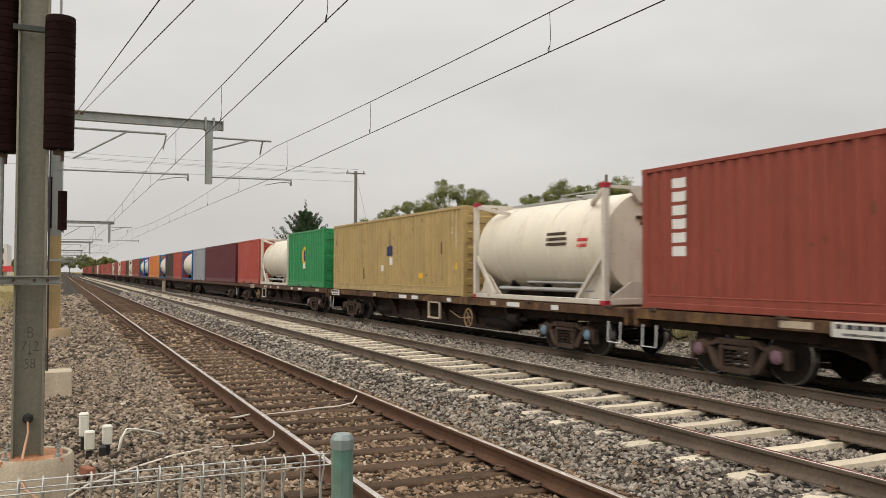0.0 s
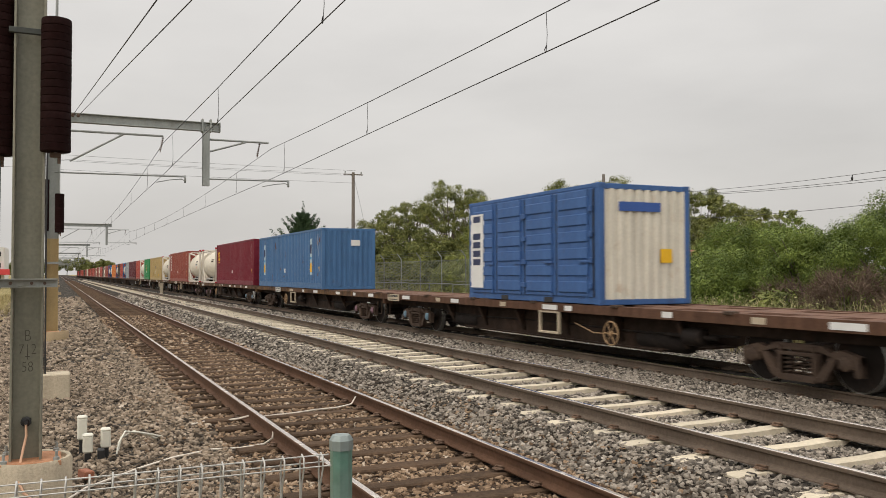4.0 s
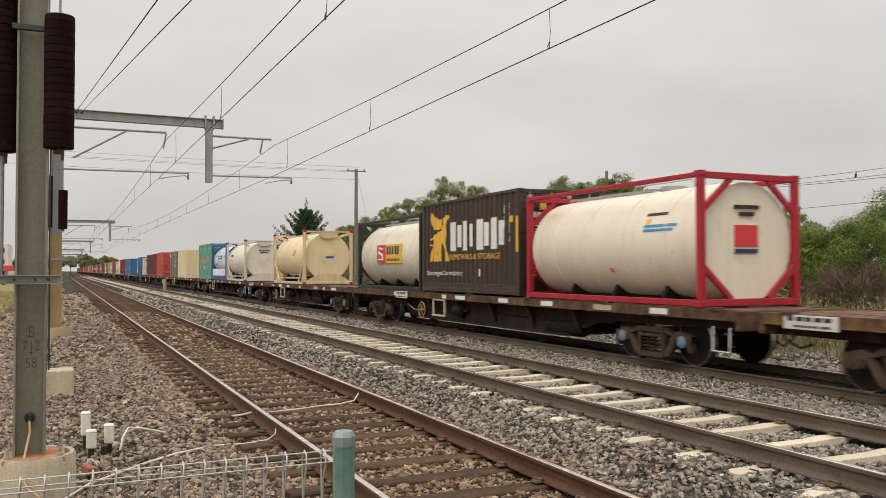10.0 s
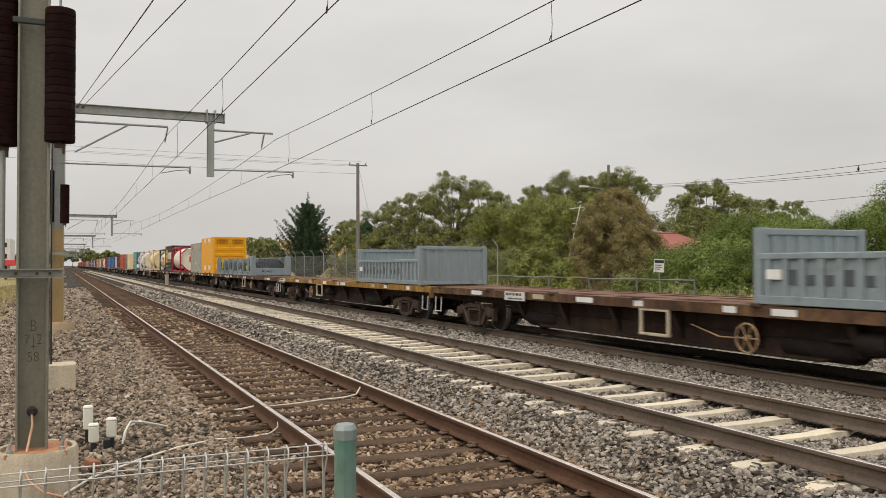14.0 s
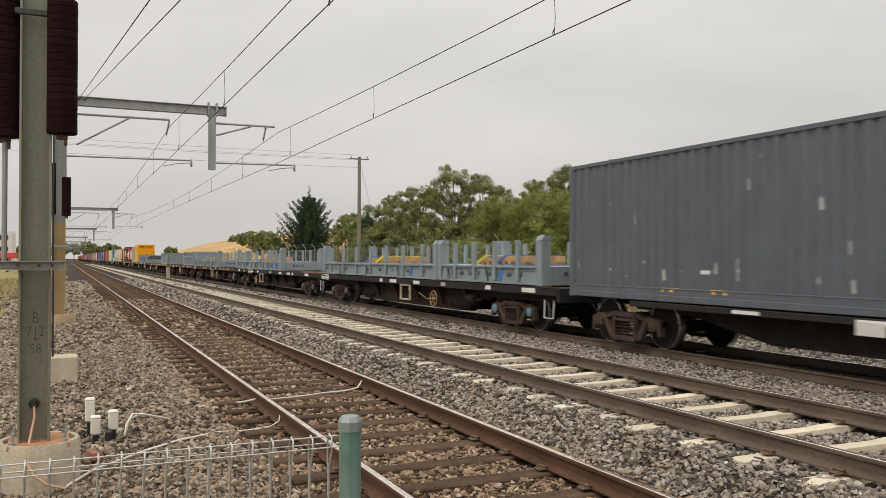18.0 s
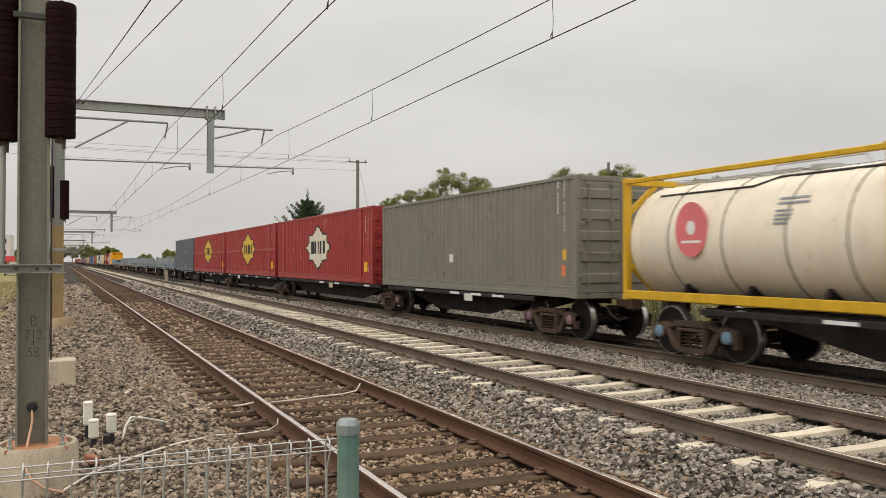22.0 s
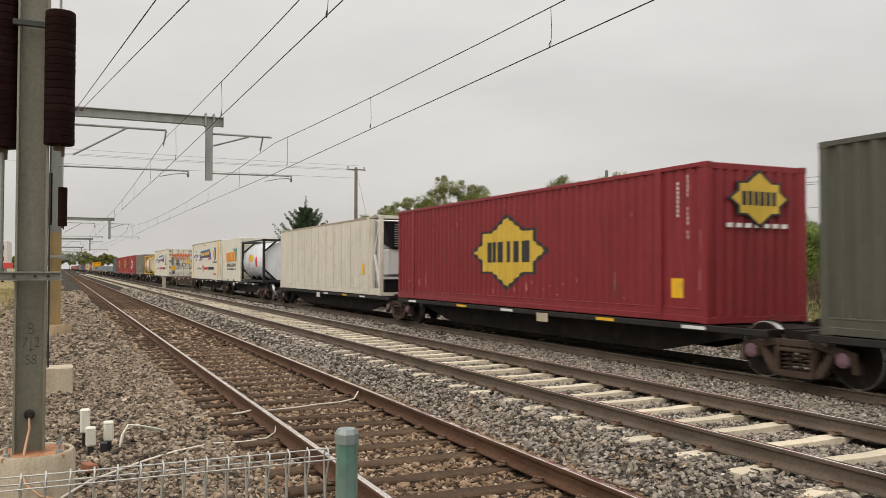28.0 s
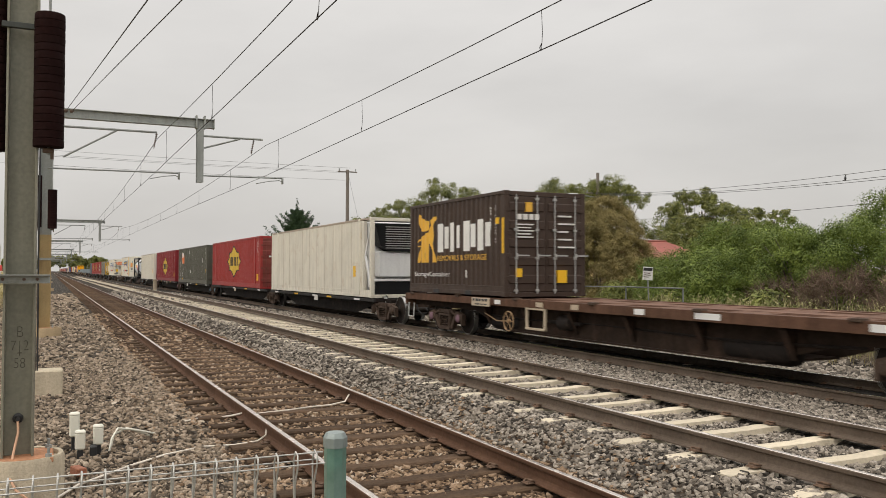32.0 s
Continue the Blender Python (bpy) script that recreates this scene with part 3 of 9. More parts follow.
def on_sleeper(x, y):
    """Where stones are swept off: the sleepers of both near tracks and the rails."""
    chance = stone_rng.random(len(x))
    rails = np.zeros(len(x), bool)
    for cx, half in ((NEAR_X, HALF_WIDE), (MID_X, HALF_WIDE), (FAR_X, HALF_STD)):
        rails |= np.abs(np.abs(x - cx) - half) < 0.07
    conc = np.abs(((y - 1.15) / 0.685 + 0.5) % 1 - 0.5) * 0.685 < 0.1
    timber = np.abs(((y - 1.6) / 0.66 + 0.5) % 1 - 0.5) * 0.66 < 0.11
    inner, outer = np.abs(x - MID_X) < 0.8, (np.abs(x - MID_X) < 1.28)
    return rails | (conc & ((inner & (chance < 0.96)) | (outer & (chance < 0.55)))) | (timber & (np.abs(x - NEAR_X) < 1.3) & (chance < 0.92))


scatter_stones("ballast_stones", "loose angular grey basalt ballast between the tracks", STONE_GREY, stone_rng,
               ((4.4, 10.6, 2.5, 9, 850, 0.0245), (4.4, 10.6, 9, 20, 420, 0.028), (4.4, 10.6, 20, 40, 85, 0.042), (13.1, 16.3, 5, 40, 120, 0.05), (4.4, 10.0, 40, 75, 22, 0.075)), on_sleeper)
scatter_stones("shoulder_stones", "dusty dark ballast chips heaped beside the old track", STONE_WARM, stone_rng,
               ((-1.2, 1.7, 2.5, 9, 900, 0.025), (-1.6, 1.7, 9, 20, 480, 0.028), (-2, 1.6, 20, 38, 110, 0.042), (-3, 1.6, 38, 75, 28, 0.075)), on_sleeper)
scatter_stones("track_bed_stones", "rust-dusted ballast stones between the timber sleepers", STONE_BROWN, stone_rng,
               ((1.6, 4.4, 1.5, 9, 700, 0.024), (1.6, 4.4, 9, 20, 400, 0.027), (4.35, 5.0, 2.5, 12, 110, 0.022), (0.9, 1.6, 2.5, 14, 110, 0.024), (1.6, 4.4, 20, 40, 90, 0.045)), on_sleeper)

# ---- overhead line masts, gantries and wires ----
def mast_shape(h, w=0.25):
    """An H-section column: two flanges and a web."""
    a = w / 2
    return Shape().box(-a, -a + 0.02, -a, a, 0, h, 0.004).box(a - 0.02, a, -a, a, 0, h, 0.004).box(-a + 0.02, a - 0.02, -0.008, 0.008, 0, h)


WEIGHT_IRON = material("dark_weight_iron", (0.014, 0.005, 0.0045), 0.9, 0.0, 0.25, 30, 0.2, (0.028, 0.012, 0.01), 0.1, 0.3, 80, spec=0.1)


def weight_stack(parent, x, y, z0, z1, r=0.122):
    """A tensioning weight: stacked cast-iron discs on a rod."""
    n = round((z1 - z0) / 0.068)
    rough_disc = random.Random(round(z1 * 100))
    prof = []
    for i in range(n):
        a, b = z0 + (z1 - z0) * i / n, z0 + (z1 - z0) * (i + 1) / n
        prof += [(r * 0.95, a), (r, a + 0.004), (r * rough_disc.uniform(0.985, 1.015), b - 0.006), (r * 0.95, b)]
    part("tension_weight", Shape().lathe(prof, (x, y, 0), "z", 22), WEIGHT_IRON, parent, "stack of dark cast-iron tension weights", 40)
    part("weight_rod", Shape().tube([(x, y, z0 - 0.06), (x, y, z1 + 3.2)], 0.011, 8), GALV, parent, smooth=40)
    part("weight_hook", Shape().box(x - 0.045, x + 0.045, y - 0.02, y + 0.02, z0 - 0.05, z0 - 0.005, 0.008).tube([(x + 0.03, y, z0 - 0.03), (x + 0.03, y, z0 - 0.1)], 0.014, 6), GRIME_IRON, parent)


GRIME_IRON = material("rust_stained_fitting", (0.13, 0.09, 0.07), 0.75, 0.3, 0.2, 50, 0.3)


def footing(parent, x, y, z0, z1, r, mat=CONCRETE):
    part("footing", Shape().lathe([(r * 1.0, z0), (r, z1 - 0.03), (r * 0.96, z1), (r * 0.86, z1 - 0.005), (r * 0.84, z1 - 0.04), (0.0, z1 - 0.05)], (x, y, 0), "z", 28), mat, parent, "round concrete mast footing", 40)
    part("base_plate", Shape().box(x - 0.24, x + 0.24, y - 0.24, y + 0.24, z1 - 0.045, z1 - 0.005, 0.006), RUST_PLATE, parent, "rust-stained base plate")
    for i in (-1, 1):
        for j in (-1, 1):
            part("anchor_bolt", Shape().lathe([(0.026, z1 - 0.01), (0.026, z1 + 0.02), (0.012, z1 + 0.025), (0.012, z1 + 0.075)], (x + 0.2 * i, y + 0.2 * j, 0), "z", 8), GALV, parent)


m1 = thing("overhead_mast", "weathered grey-green steel overhead-line mast with hand-painted numbers", "mast")
MX, MY = -0.235, 8.05
put("column", kept("mast_near", lambda: mast_shape(8.6)), GREEN_STEEL, m1, pose(MX, MY, 0.08))
footing(m1, MX + 0.04, MY, -0.45, 0.1, 0.33)
part("guide_bar", Shape().box(-0.62, -0.0, 7.86, 7.9, 1.57, 1.635, 0.006).box(-0.62, -0.0, 7.82, 7.9, 1.63, 1.64).box(-0.62, 0.0, 7.84, 7.9, 1.565, 1.573), GALV, m1, "horizontal weight guide channel")
for bx in (-0.36, -0.2, -0.1):
    part("bolt", Shape().lathe([(0.014, 0.0), (0.014, -0.015)], (bx, 7.86, 1.6), "y", 8), GRIME_IRON, m1)
part("top_bar", Shape().box(-0.4, -0.1, 7.9, 7.94, 3.74, 3.79, 0.005), DARK_BAR := material("dark_bracket", (0.05, 0.055, 0.05), 0.6, 0.3), m1)
weight_stack(m1, -0.03, 7.88, 2.73, 3.88)
weight_stack(m1, -0.475, 8.06, 2.7, 4.05)
part("guide_rod", Shape().tube([(-0.475, 8.06, 1.6), (-0.475, 8.06, 2.66)], 0.022, 8), GALV, m1, smooth=40)
part("cable_entry", Shape().lathe([(0.042, 0.0), (0.042, -0.03), (0.026, -0.035), (0.02, -0.06), (0.0, -0.06)], (MX, MY - 0.012, 0.41), "y", 16), BLACK_PLASTIC, m1, "black rubber cable gland", 40)
part("earth_cable", Shape().tube([(MX, MY - 0.06, 0.39), (MX + 0.005, MY - 0.09, 0.3), (MX - 0.03, MY - 0.14, 0.12), (MX - 0.05, MY - 0.3, -0.02), (MX + 0.0, MY - 0.37, -0.12), (MX + 0.1, MY - 0.42, -0.2), (MX + 0.25, MY - 0.4, -0.26)], 0.011, 6), ORANGE_CABLE, m1, "peach-coloured earth cable", 60)


def ink_text(parent, text, size, x, y, z):
    me = TEXTS[text].copy()
    me.transform(Matrix.Diagonal((0.75 * size, size, 1, 1)))
    return put("lettering", me, INK, parent, Matrix(((1, 0, 0, x), (0, 0, -1, y), (0, 1, 0, z), (0, 0, 0, 1))), "hand-painted black figures")


for text, size, dz in (("B", 0.14, 1.1), ("712", 0.13, 0.985), ("+", 0.1, 0.93), ("58", 0.13, 0.835)):
    ink_text(m1, text, size, MX + 0.005, MY - 0.011, dz)

GY = 27.6


def gantry(y, label, near):
    """A cantilever gantry over both electrified tracks, with its mast beside the line."""
    g = thing("overhead_gantry", label, "gantry", group="overhead gantries along the line")
    g.matrix_basis = pose(0, y, 0)
    part("mast_top", mast_shape(4.4, 0.36), GALV, g, "galvanised upper mast", m=pose(-0.16, 0, 2.75))
    part("mast_foot", mast_shape(3.0, 0.36), TAN_STEEL, g, "tan-painted lower mast", m=pose(-0.16, 0, -0.25))
    footing(g, -0.12, 0, -0.6, -0.02, 0.45, TAN_CONC)
    part("beam", Shape().box(-0.4, 4.75, -0.02, 0.02, 6.31, 6.59, 0.004).box(-0.4, 4.75, -0.1, 0.1, 6.57, 6.595, 0.004).box(-0.4, 4.75, -0.1, 0.1, 6.305, 6.33, 0.004), GALV, g, "galvanised steel cantilever beam")
    part("end_plate", Shape().box(4.74, 4.77, -0.12, 0.12, 6.29, 6.61, 0.004), GALV, g)
    for x in (4.2, 4.46):
        part("clamp", Shape().box(x - 0.025, x + 0.025, -0.14, 0.14, 6.27, 6.69, 0.005), GALV, g)
    part("drop_post", Shape().box(4.22, 4.43, -0.1, -0.085, 4.53, 6.36).box(4.22, 4.43, 0.085, 0.1, 4.53, 6.36).box(4.315, 4.335, -0.09, 0.09, 4.53, 6.36), GALV, g, "galvanised drop post")
    for x0, x1, foot, pulley in ((-0.1, 3.0, 0.3, 2.93), (4.43, 6.36, 4.46, 6.0)):
        part("top_tube", Shape().tube([(x0, 0, 6.05), (x1, 0, 6.06)], 0.035, 8), GALV, g, smooth=40)
        part("stay_tube", Shape().tube([(foot, 0, 5.12 if x0 < 1 else 5.66), (foot + (1.5 if x0 < 1 else 1.15), 0, 6.03)], 0.03, 8), GALV, g, smooth=40)
        ins = Shape()
        for k in range(7):
            ins.lathe([(0.02, 0), (0.045, 0.012), (0.02, 0.03)], (pulley + 0.06 - 0.012 * k, 0, 5.98 - 0.062 * k), "z", 10)
        ins.tube([(pulley + 0.07, 0, 6.03), (pulley - 0.02, 0, 5.54)], 0.012, 6)
        part("insulator", ins, GRIME_IRON, g, "dark ribbed insulator", 40)
        part("low_tube", Shape().tube([(x0, 0, 4.76), (x1 + 0.7, 0, 4.8)], 0.026, 8), GALV, g, smooth=40)
        e = x1 + 0.68
        part("steady_arm", Shape().tube([(e, 0, 4.66), (e - 0.1, 0, 4.72), (e - 0.45, 0, 4.68), (e - 0.85, 0, 4.59), (e - 0.88, 0, 4.58)], 0.014, 6).box(e - 0.03, e + 0.03, -0.03, 0.03, 4.6, 4.84, 0.005), GALV, g, smooth=50)
    if near:
        weight_stack(g, 0.03, -1.7, 2.86, 3.96)
        weight_stack(g, -0.36, -1.6, 2.9, 4.36)
        part("guide_bar", Shape().box(-0.7, 0.12, -0.26, -0.21, 1.98, 2.05, 0.005), GALV, g)
    return g


TAN_CONC = material("tan_stained_concrete", (0.36, 0.27, 0.16), 0.9, 0.0, 0.15, 30, 0.3, (0.2, 0.13, 0.07))
for k in range(8):
    gantry(GY + 60.0 * k, "galvanised cantilever overhead gantry" + (" with tension weights on a tan mast" if k == 0 else " on a tan mast"), k < 1)

# small concrete block with two thin conduits beside the line
blk = thing("cable_block", "small square concrete block with two thin black conduits", "concrete block")
part("block", Shape().box(-0.26, 0.2, 14.5, 14.95, -0.45, 0.1, 0.02), CONCRETE, blk)
for dx in (-0.2, -0.165):
    part("conduit", Shape().tube([(dx, 14.6, 0.05), (dx - 0.01, 14.6, 2.2), (dx, 14.6, 4.6)], 0.014, 6), BLACK_PLASTIC, blk, smooth=40)

# overhead wires
wires = thing("overhead_wires", "dark overhead contact and messenger wires over the two near tracks", "overhead wire", kind="structure")


def span_wires(x, stagger):
    spans = [GY + 60.0 * k for k in range(-1, 9)]
    mess, cont, drops = [], [], Shape()
    for a, b in zip(spans, spans[1:]):
        for k in range(12):
            t = k / 12
            y = a + (b - a) * t
            xx = x + stagger * (1 - 2 * t if (round(a / 60) % 2) else 2 * t - 1)
            zm, zc = 5.88 - 1.9 * t * (1 - t), 4.92 - 0.12 * (0.25 - t * (1 - t)) * 2
            mess.append((xx, y, zm))
            cont.append((xx, y, zc))
    y = 2.53
    while y < 460:
        t = ((y - GY) / 60.0) % 1.0
        drops.tube([(x, y, 5.88 - 1.9 * t * (1 - t)), (x + 0.015, y, 5.15), (x, y, 4.9)], 0.005, 5)
        drops.tube([(x, y, 4.99), (x, y + 0.05, 4.94), (x, y + 0.03, 4.9)], 0.008, 5)
        y += 7.72
    part("messenger_wire", Shape().tube(mess, 0.0085, 6), COPPER, wires, smooth=50)
    part("contact_wire", Shape().tube(cont, 0.0085, 6), COPPER, wires, smooth=50)
    tagged(part("dropper_wires", drops, COPPER, wires), kind="stuff")


span_wires(3.06, 0.03)
span_wires(6.42, -0.05)
for x0, x1, z1 in ((0.35, 0.9, 9.2), (0.5, 2.0, 10.2)):
    d = Vector((0.105, 1.04, 0.33)) if x1 < 1 else Vector((0.143, 1.026, 0.33))
    far_end = Vector((x0, GY, 6.5))
    near_end = Vector((0, 0, 1.674)) + d * (9.0 if x1 < 1 else 9.6)
    on = near_end + (near_end - far_end) * 0.9
    part("tension_wire", Shape().tube([tuple(far_end), tuple(near_end), tuple(on)], 0.008, 6), COPPER, wires)
    ins = Shape()
    dirv = (near_end - far_end).normalized()
    for k in range(6):
        p = far_end + dirv * (0.25 + 0.06 * k)
        ins.lathe([(0.018, -0.02), (0.05, 0.0), (0.018, 0.02)], tuple(p), "y", 10)
    part("insulator", ins, GRIME_IRON, wires, "dark wire insulator", 40)

# ---- near fence, cable boxes and cables ----
fence = thing("loop_top_fence", "galvanised loop-top wire mesh fence on a faded green post", "fence")
FY = 2.26
for z, dy in ((1.172, -0.012), (1.146, -0.034), (1.146, 0.02), (0.95, 0.0), (0.75, 0.0), (0.5, 0.0), (0.2, 0.0), (-0.1, 0.0)):
    part("line_wire", Shape().tube([(-2.4, FY + dy, z), (0.69, FY + dy, z)], 0.0022, 6), MESH_WIRE, fence)
loop_me = kept("loop_wire", lambda: Shape().tube([(0, 0.0, -0.3), (0, 0.0, 1.0), (0, -0.004, 1.09), (0, -0.03, 1.142), (0.002, -0.022, 1.168), (0.002, 0.0, 1.176), (0.002, 0.02, 1.15), (0.0, 0.012, 1.1), (0.0, 0.004, 1.0)], 0.0025, 6), 50)
for k in range(60):
    put("picket_wire", loop_me, MESH_WIRE, fence, pose(0.668 - 0.054 * k, FY, 0))
part("post", Shape().lathe([(0.031, -0.35), (0.031, 1.2)], (0.733, 2.27, 0), "z", 8, math.pi / 8), POST_GREEN, fence, "square-edged post in faded streaky green paint")
part("post_cap", Shape().lathe([(0.034, 1.178), (0.034, 1.205), (0.026, 1.219), (0.0, 1.221)], (0.733, 2.27, 0), "z", 8, math.pi / 8), POST_CAP, fence, "grey post cap")

jb = thing("cable_box_cluster", "three upright white plastic cable boxes in the ballast", "cable box")
for bx, by, z0, z1 in ((0.26, 9.95, -0.13, 0.13), (0.305, 9.55, -0.2, 0.0), (0.485, 9.65, -0.18, 0.03)):
    b = part("cable_box", Shape().box(bx - 0.05, bx + 0.05, by - 0.05, by + 0.05, z0, z1 - 0.02, 0.016).box(bx - 0.052, bx + 0.052, by - 0.052, by + 0.052, z1 - 0.035, z1, 0.014), WHITE_PLASTIC, jb, "off-white plastic cap")
    part("stem", Shape().box(bx - 0.03, bx + 0.03, by - 0.03, by + 0.03, -0.36, z0 + 0.01, 0.006), BLACK_PLASTIC, b)
part("bracket", Shape().box(0.4, 0.47, 9.5, 9.62, -0.36, -0.17, 0.01).box(0.33, 0.55, 9.46, 9.56, -0.36, -0.28, 0.01), BLACK_PLASTIC, jb)


def lying_cable(pts, r, mat, label):
    ob = part("cable", Shape().tube(pts, r, 6), mat, None, smooth=60)
    return tagged(ob, label, "cable")


lying_cable([(0.02, 7.65, -0.24), (0.25, 8.2, -0.25), (0.74, 8.75, -0.24), (1.1, 9.02, -0.22), (1.5, 9.15, -0.2), (1.8, 9.05, -0.19), (2.05, 9.05, -0.17), (2.16, 9.12, -0.13), (2.2, 9.25, -0.07)], 0.011, CABLE, "pale bonding cable lying on the ballast up to the rail")
lying_cable([(0.6, 9.75, -0.3), (0.63, 9.8, -0.16), (0.7, 9.95, -0.08), (0.85, 10.0, -0.11), (1.02, 10.1, -0.17), (1.14, 10.25, -0.23)], 0.012, WHITE_PLASTIC, "looped white cable rising out of the ballast")
lying_cable([(0.61, 9.82, -0.3), (0.66, 9.9, -0.13), (0.8, 10.05, -0.1), (0.98, 10.1, -0.18), (1.08, 10.2, -0.24)], 0.012, WHITE_PLASTIC, "second looped white cable out of the ballast")
for pts, lab in (([(1.5, 10.75, -0.2), (1.75, 10.85, -0.18), (1.95, 10.8, -0.185), (2.1, 10.62, -0.14), (2.19, 10.5, -0.1)], "pale cable half buried in ballast beside the rail"),
                 ([(2.3, 10.75, -0.17), (2.6, 10.86, -0.175), (2.9, 10.9, -0.17), (3.2, 11.02, -0.17), (3.5, 11.05, -0.168), (3.75, 11.15, -0.15), (3.83, 11.2, -0.06)], "pale cable crossing between the rails")):
    lying_cable(pts, 0.012, CABLE, lab)
bk = part("brick", Shape().box(-0.045, 0.045, -0.09, 0.09, 0.0, 0.075, 0.008), BRICK, None, m=pose(0.26, 8.6, -0.25, 0, 4, 20))
tagged(bk, "broken red brick lying in the ballast", "brick")

# ---- plants ----


def leaf_cloud(rng, clumps, count, size, flat=0.8, slim=0.42, out=1.0, up=0.55):
    """Small leaves round clump centres of (x, y, z, radius), mostly facing outwards and up."""
    vs = []
    for cx, cy, cz, r in clumps:
        k = max(4, int(count * (r ** 1.6)))
        d = rng.normal(size=(k, 3))
        d /= np.linalg.norm(d, axis=1)[:, None]
        p = d * (rng.uniform(0.3, 1.0, k) ** 0.45)[:, None]
        p += rng.normal(scale=0.1, size=(k, 3))
        p = p * (r, r, r * flat) + (cx, cy, cz)
        nrm = d * out * 1.7 + rng.normal(scale=0.4, size=(k, 3))
        nrm[:, 2] += up
        nrm /= np.linalg.norm(nrm, axis=1)[:, None] + 1e-9
        a = np.cross(nrm, rng.normal(size=(k, 3)))
        a /= np.linalg.norm(a, axis=1)[:, None] + 1e-9
        b = np.cross(nrm, a)
        s = size * rng.uniform(0.6, 1.4, k)[:, None]
        vs.append(np.stack([p + a * s * 1.1, p - a * s * 0.7 + b * s * slim * 1.1, p - a * s * 0.7 - b * s * slim * 1.1], 1).reshape(-1, 3))
    return np.concatenate(vs)


def leaf_mesh(name, v, mat, corners=4):
    n = len(v)
    me = bpy.data.meshes.new(name)
    me.vertices.add(n)
    me.vertices.foreach_set("co", v.astype(np.float32).ravel())
    me.loops.add(n)
    me.loops.foreach_set("vertex_index", np.arange(n, dtype=np.int32))
    me.polygons.add(n // corners)
    me.polygons.foreach_set("loop_start", np.arange(0, n, corners, dtype=np.int32))
    me.update(calc_edges=True)
    me.materials.append(mat)
    return me


def cloud_part(name, rng, clumps, count, size, mat, parent, flat=0.8, slim=0.42, out=1.0, up=0.55, label=""):
    ob = new(name, leaf_mesh(name, leaf_cloud(rng, clumps, count, size, flat, slim, out, up), mat, 3))
    ob.parent = parent
    if label:
        ob["label"] = label
    return ob


def gum_tree(x, y, h, spread, seed, label, leaf=None, size=0.1, dense=480, bare=0.42):
    rng = np.random.default_rng(seed)
    z0 = level(x)
    t = thing("gum_tree", label, "tree", pose(x, y, z0), "gum trees behind the line")
    lean = rng.uniform(-0.25, 0.25, 2)
    fork = h * bare
    limbs = Shape()
    limbs.tube([(0, 0, -0.2), (lean[0] * 0.4, lean[1] * 0.4, fork * 0.5), (lean[0], lean[1], fork)], 0.022 * h, 8, r1=0.015 * h)
    clumps = []
    n = int(rng.integers(20, 26))
    for i in range(n):
        a = 2.4 * i + rng.uniform(-0.4, 0.4)
        rr = spread * math.sqrt((i + 0.5) / n) * rng.uniform(0.8, 1.08)
        top = h - 0.3 * h * (rr / spread) ** 2 * rng.uniform(0.5, 1.4)
        cz = max(fork * 0.85, top - rng.uniform(0.3, 1.0) - (0.24 * h if i % 3 == 0 else 0))
        c = (lean[0] + rr * math.cos(a), lean[1] + rr * math.sin(a), cz)
        r = rng.uniform(0.46, 0.84) * spread / 2.9
        clumps.append((*c, r))
        for _ in range(5):
            q = rng.normal(size=3)
            q /= np.linalg.norm(q)
            clumps.append((c[0] + q[0] * r * 1.05, c[1] + q[1] * r * 1.05, c[2] + q[2] * r * 0.8, r * rng.uniform(0.3, 0.55)))
        mid = (lean[0] + (c[0] - lean[0]) * 0.45, lean[1] + (c[1] - lean[1]) * 0.45, fork + (cz - fork) * 0.35)
        limbs.tube([(lean[0], lean[1], fork * rng.uniform(0.75, 1.0)), mid, c], 0.0075 * h, 6, r1=0.002 * h)
    part("trunk", limbs, BARK, t, smooth=50)
    cloud_part("crown", rng, clumps, dense, size, leaf or LEAF_GUM, t, 0.8, 0.34, 1.0, 0.5)
    return t


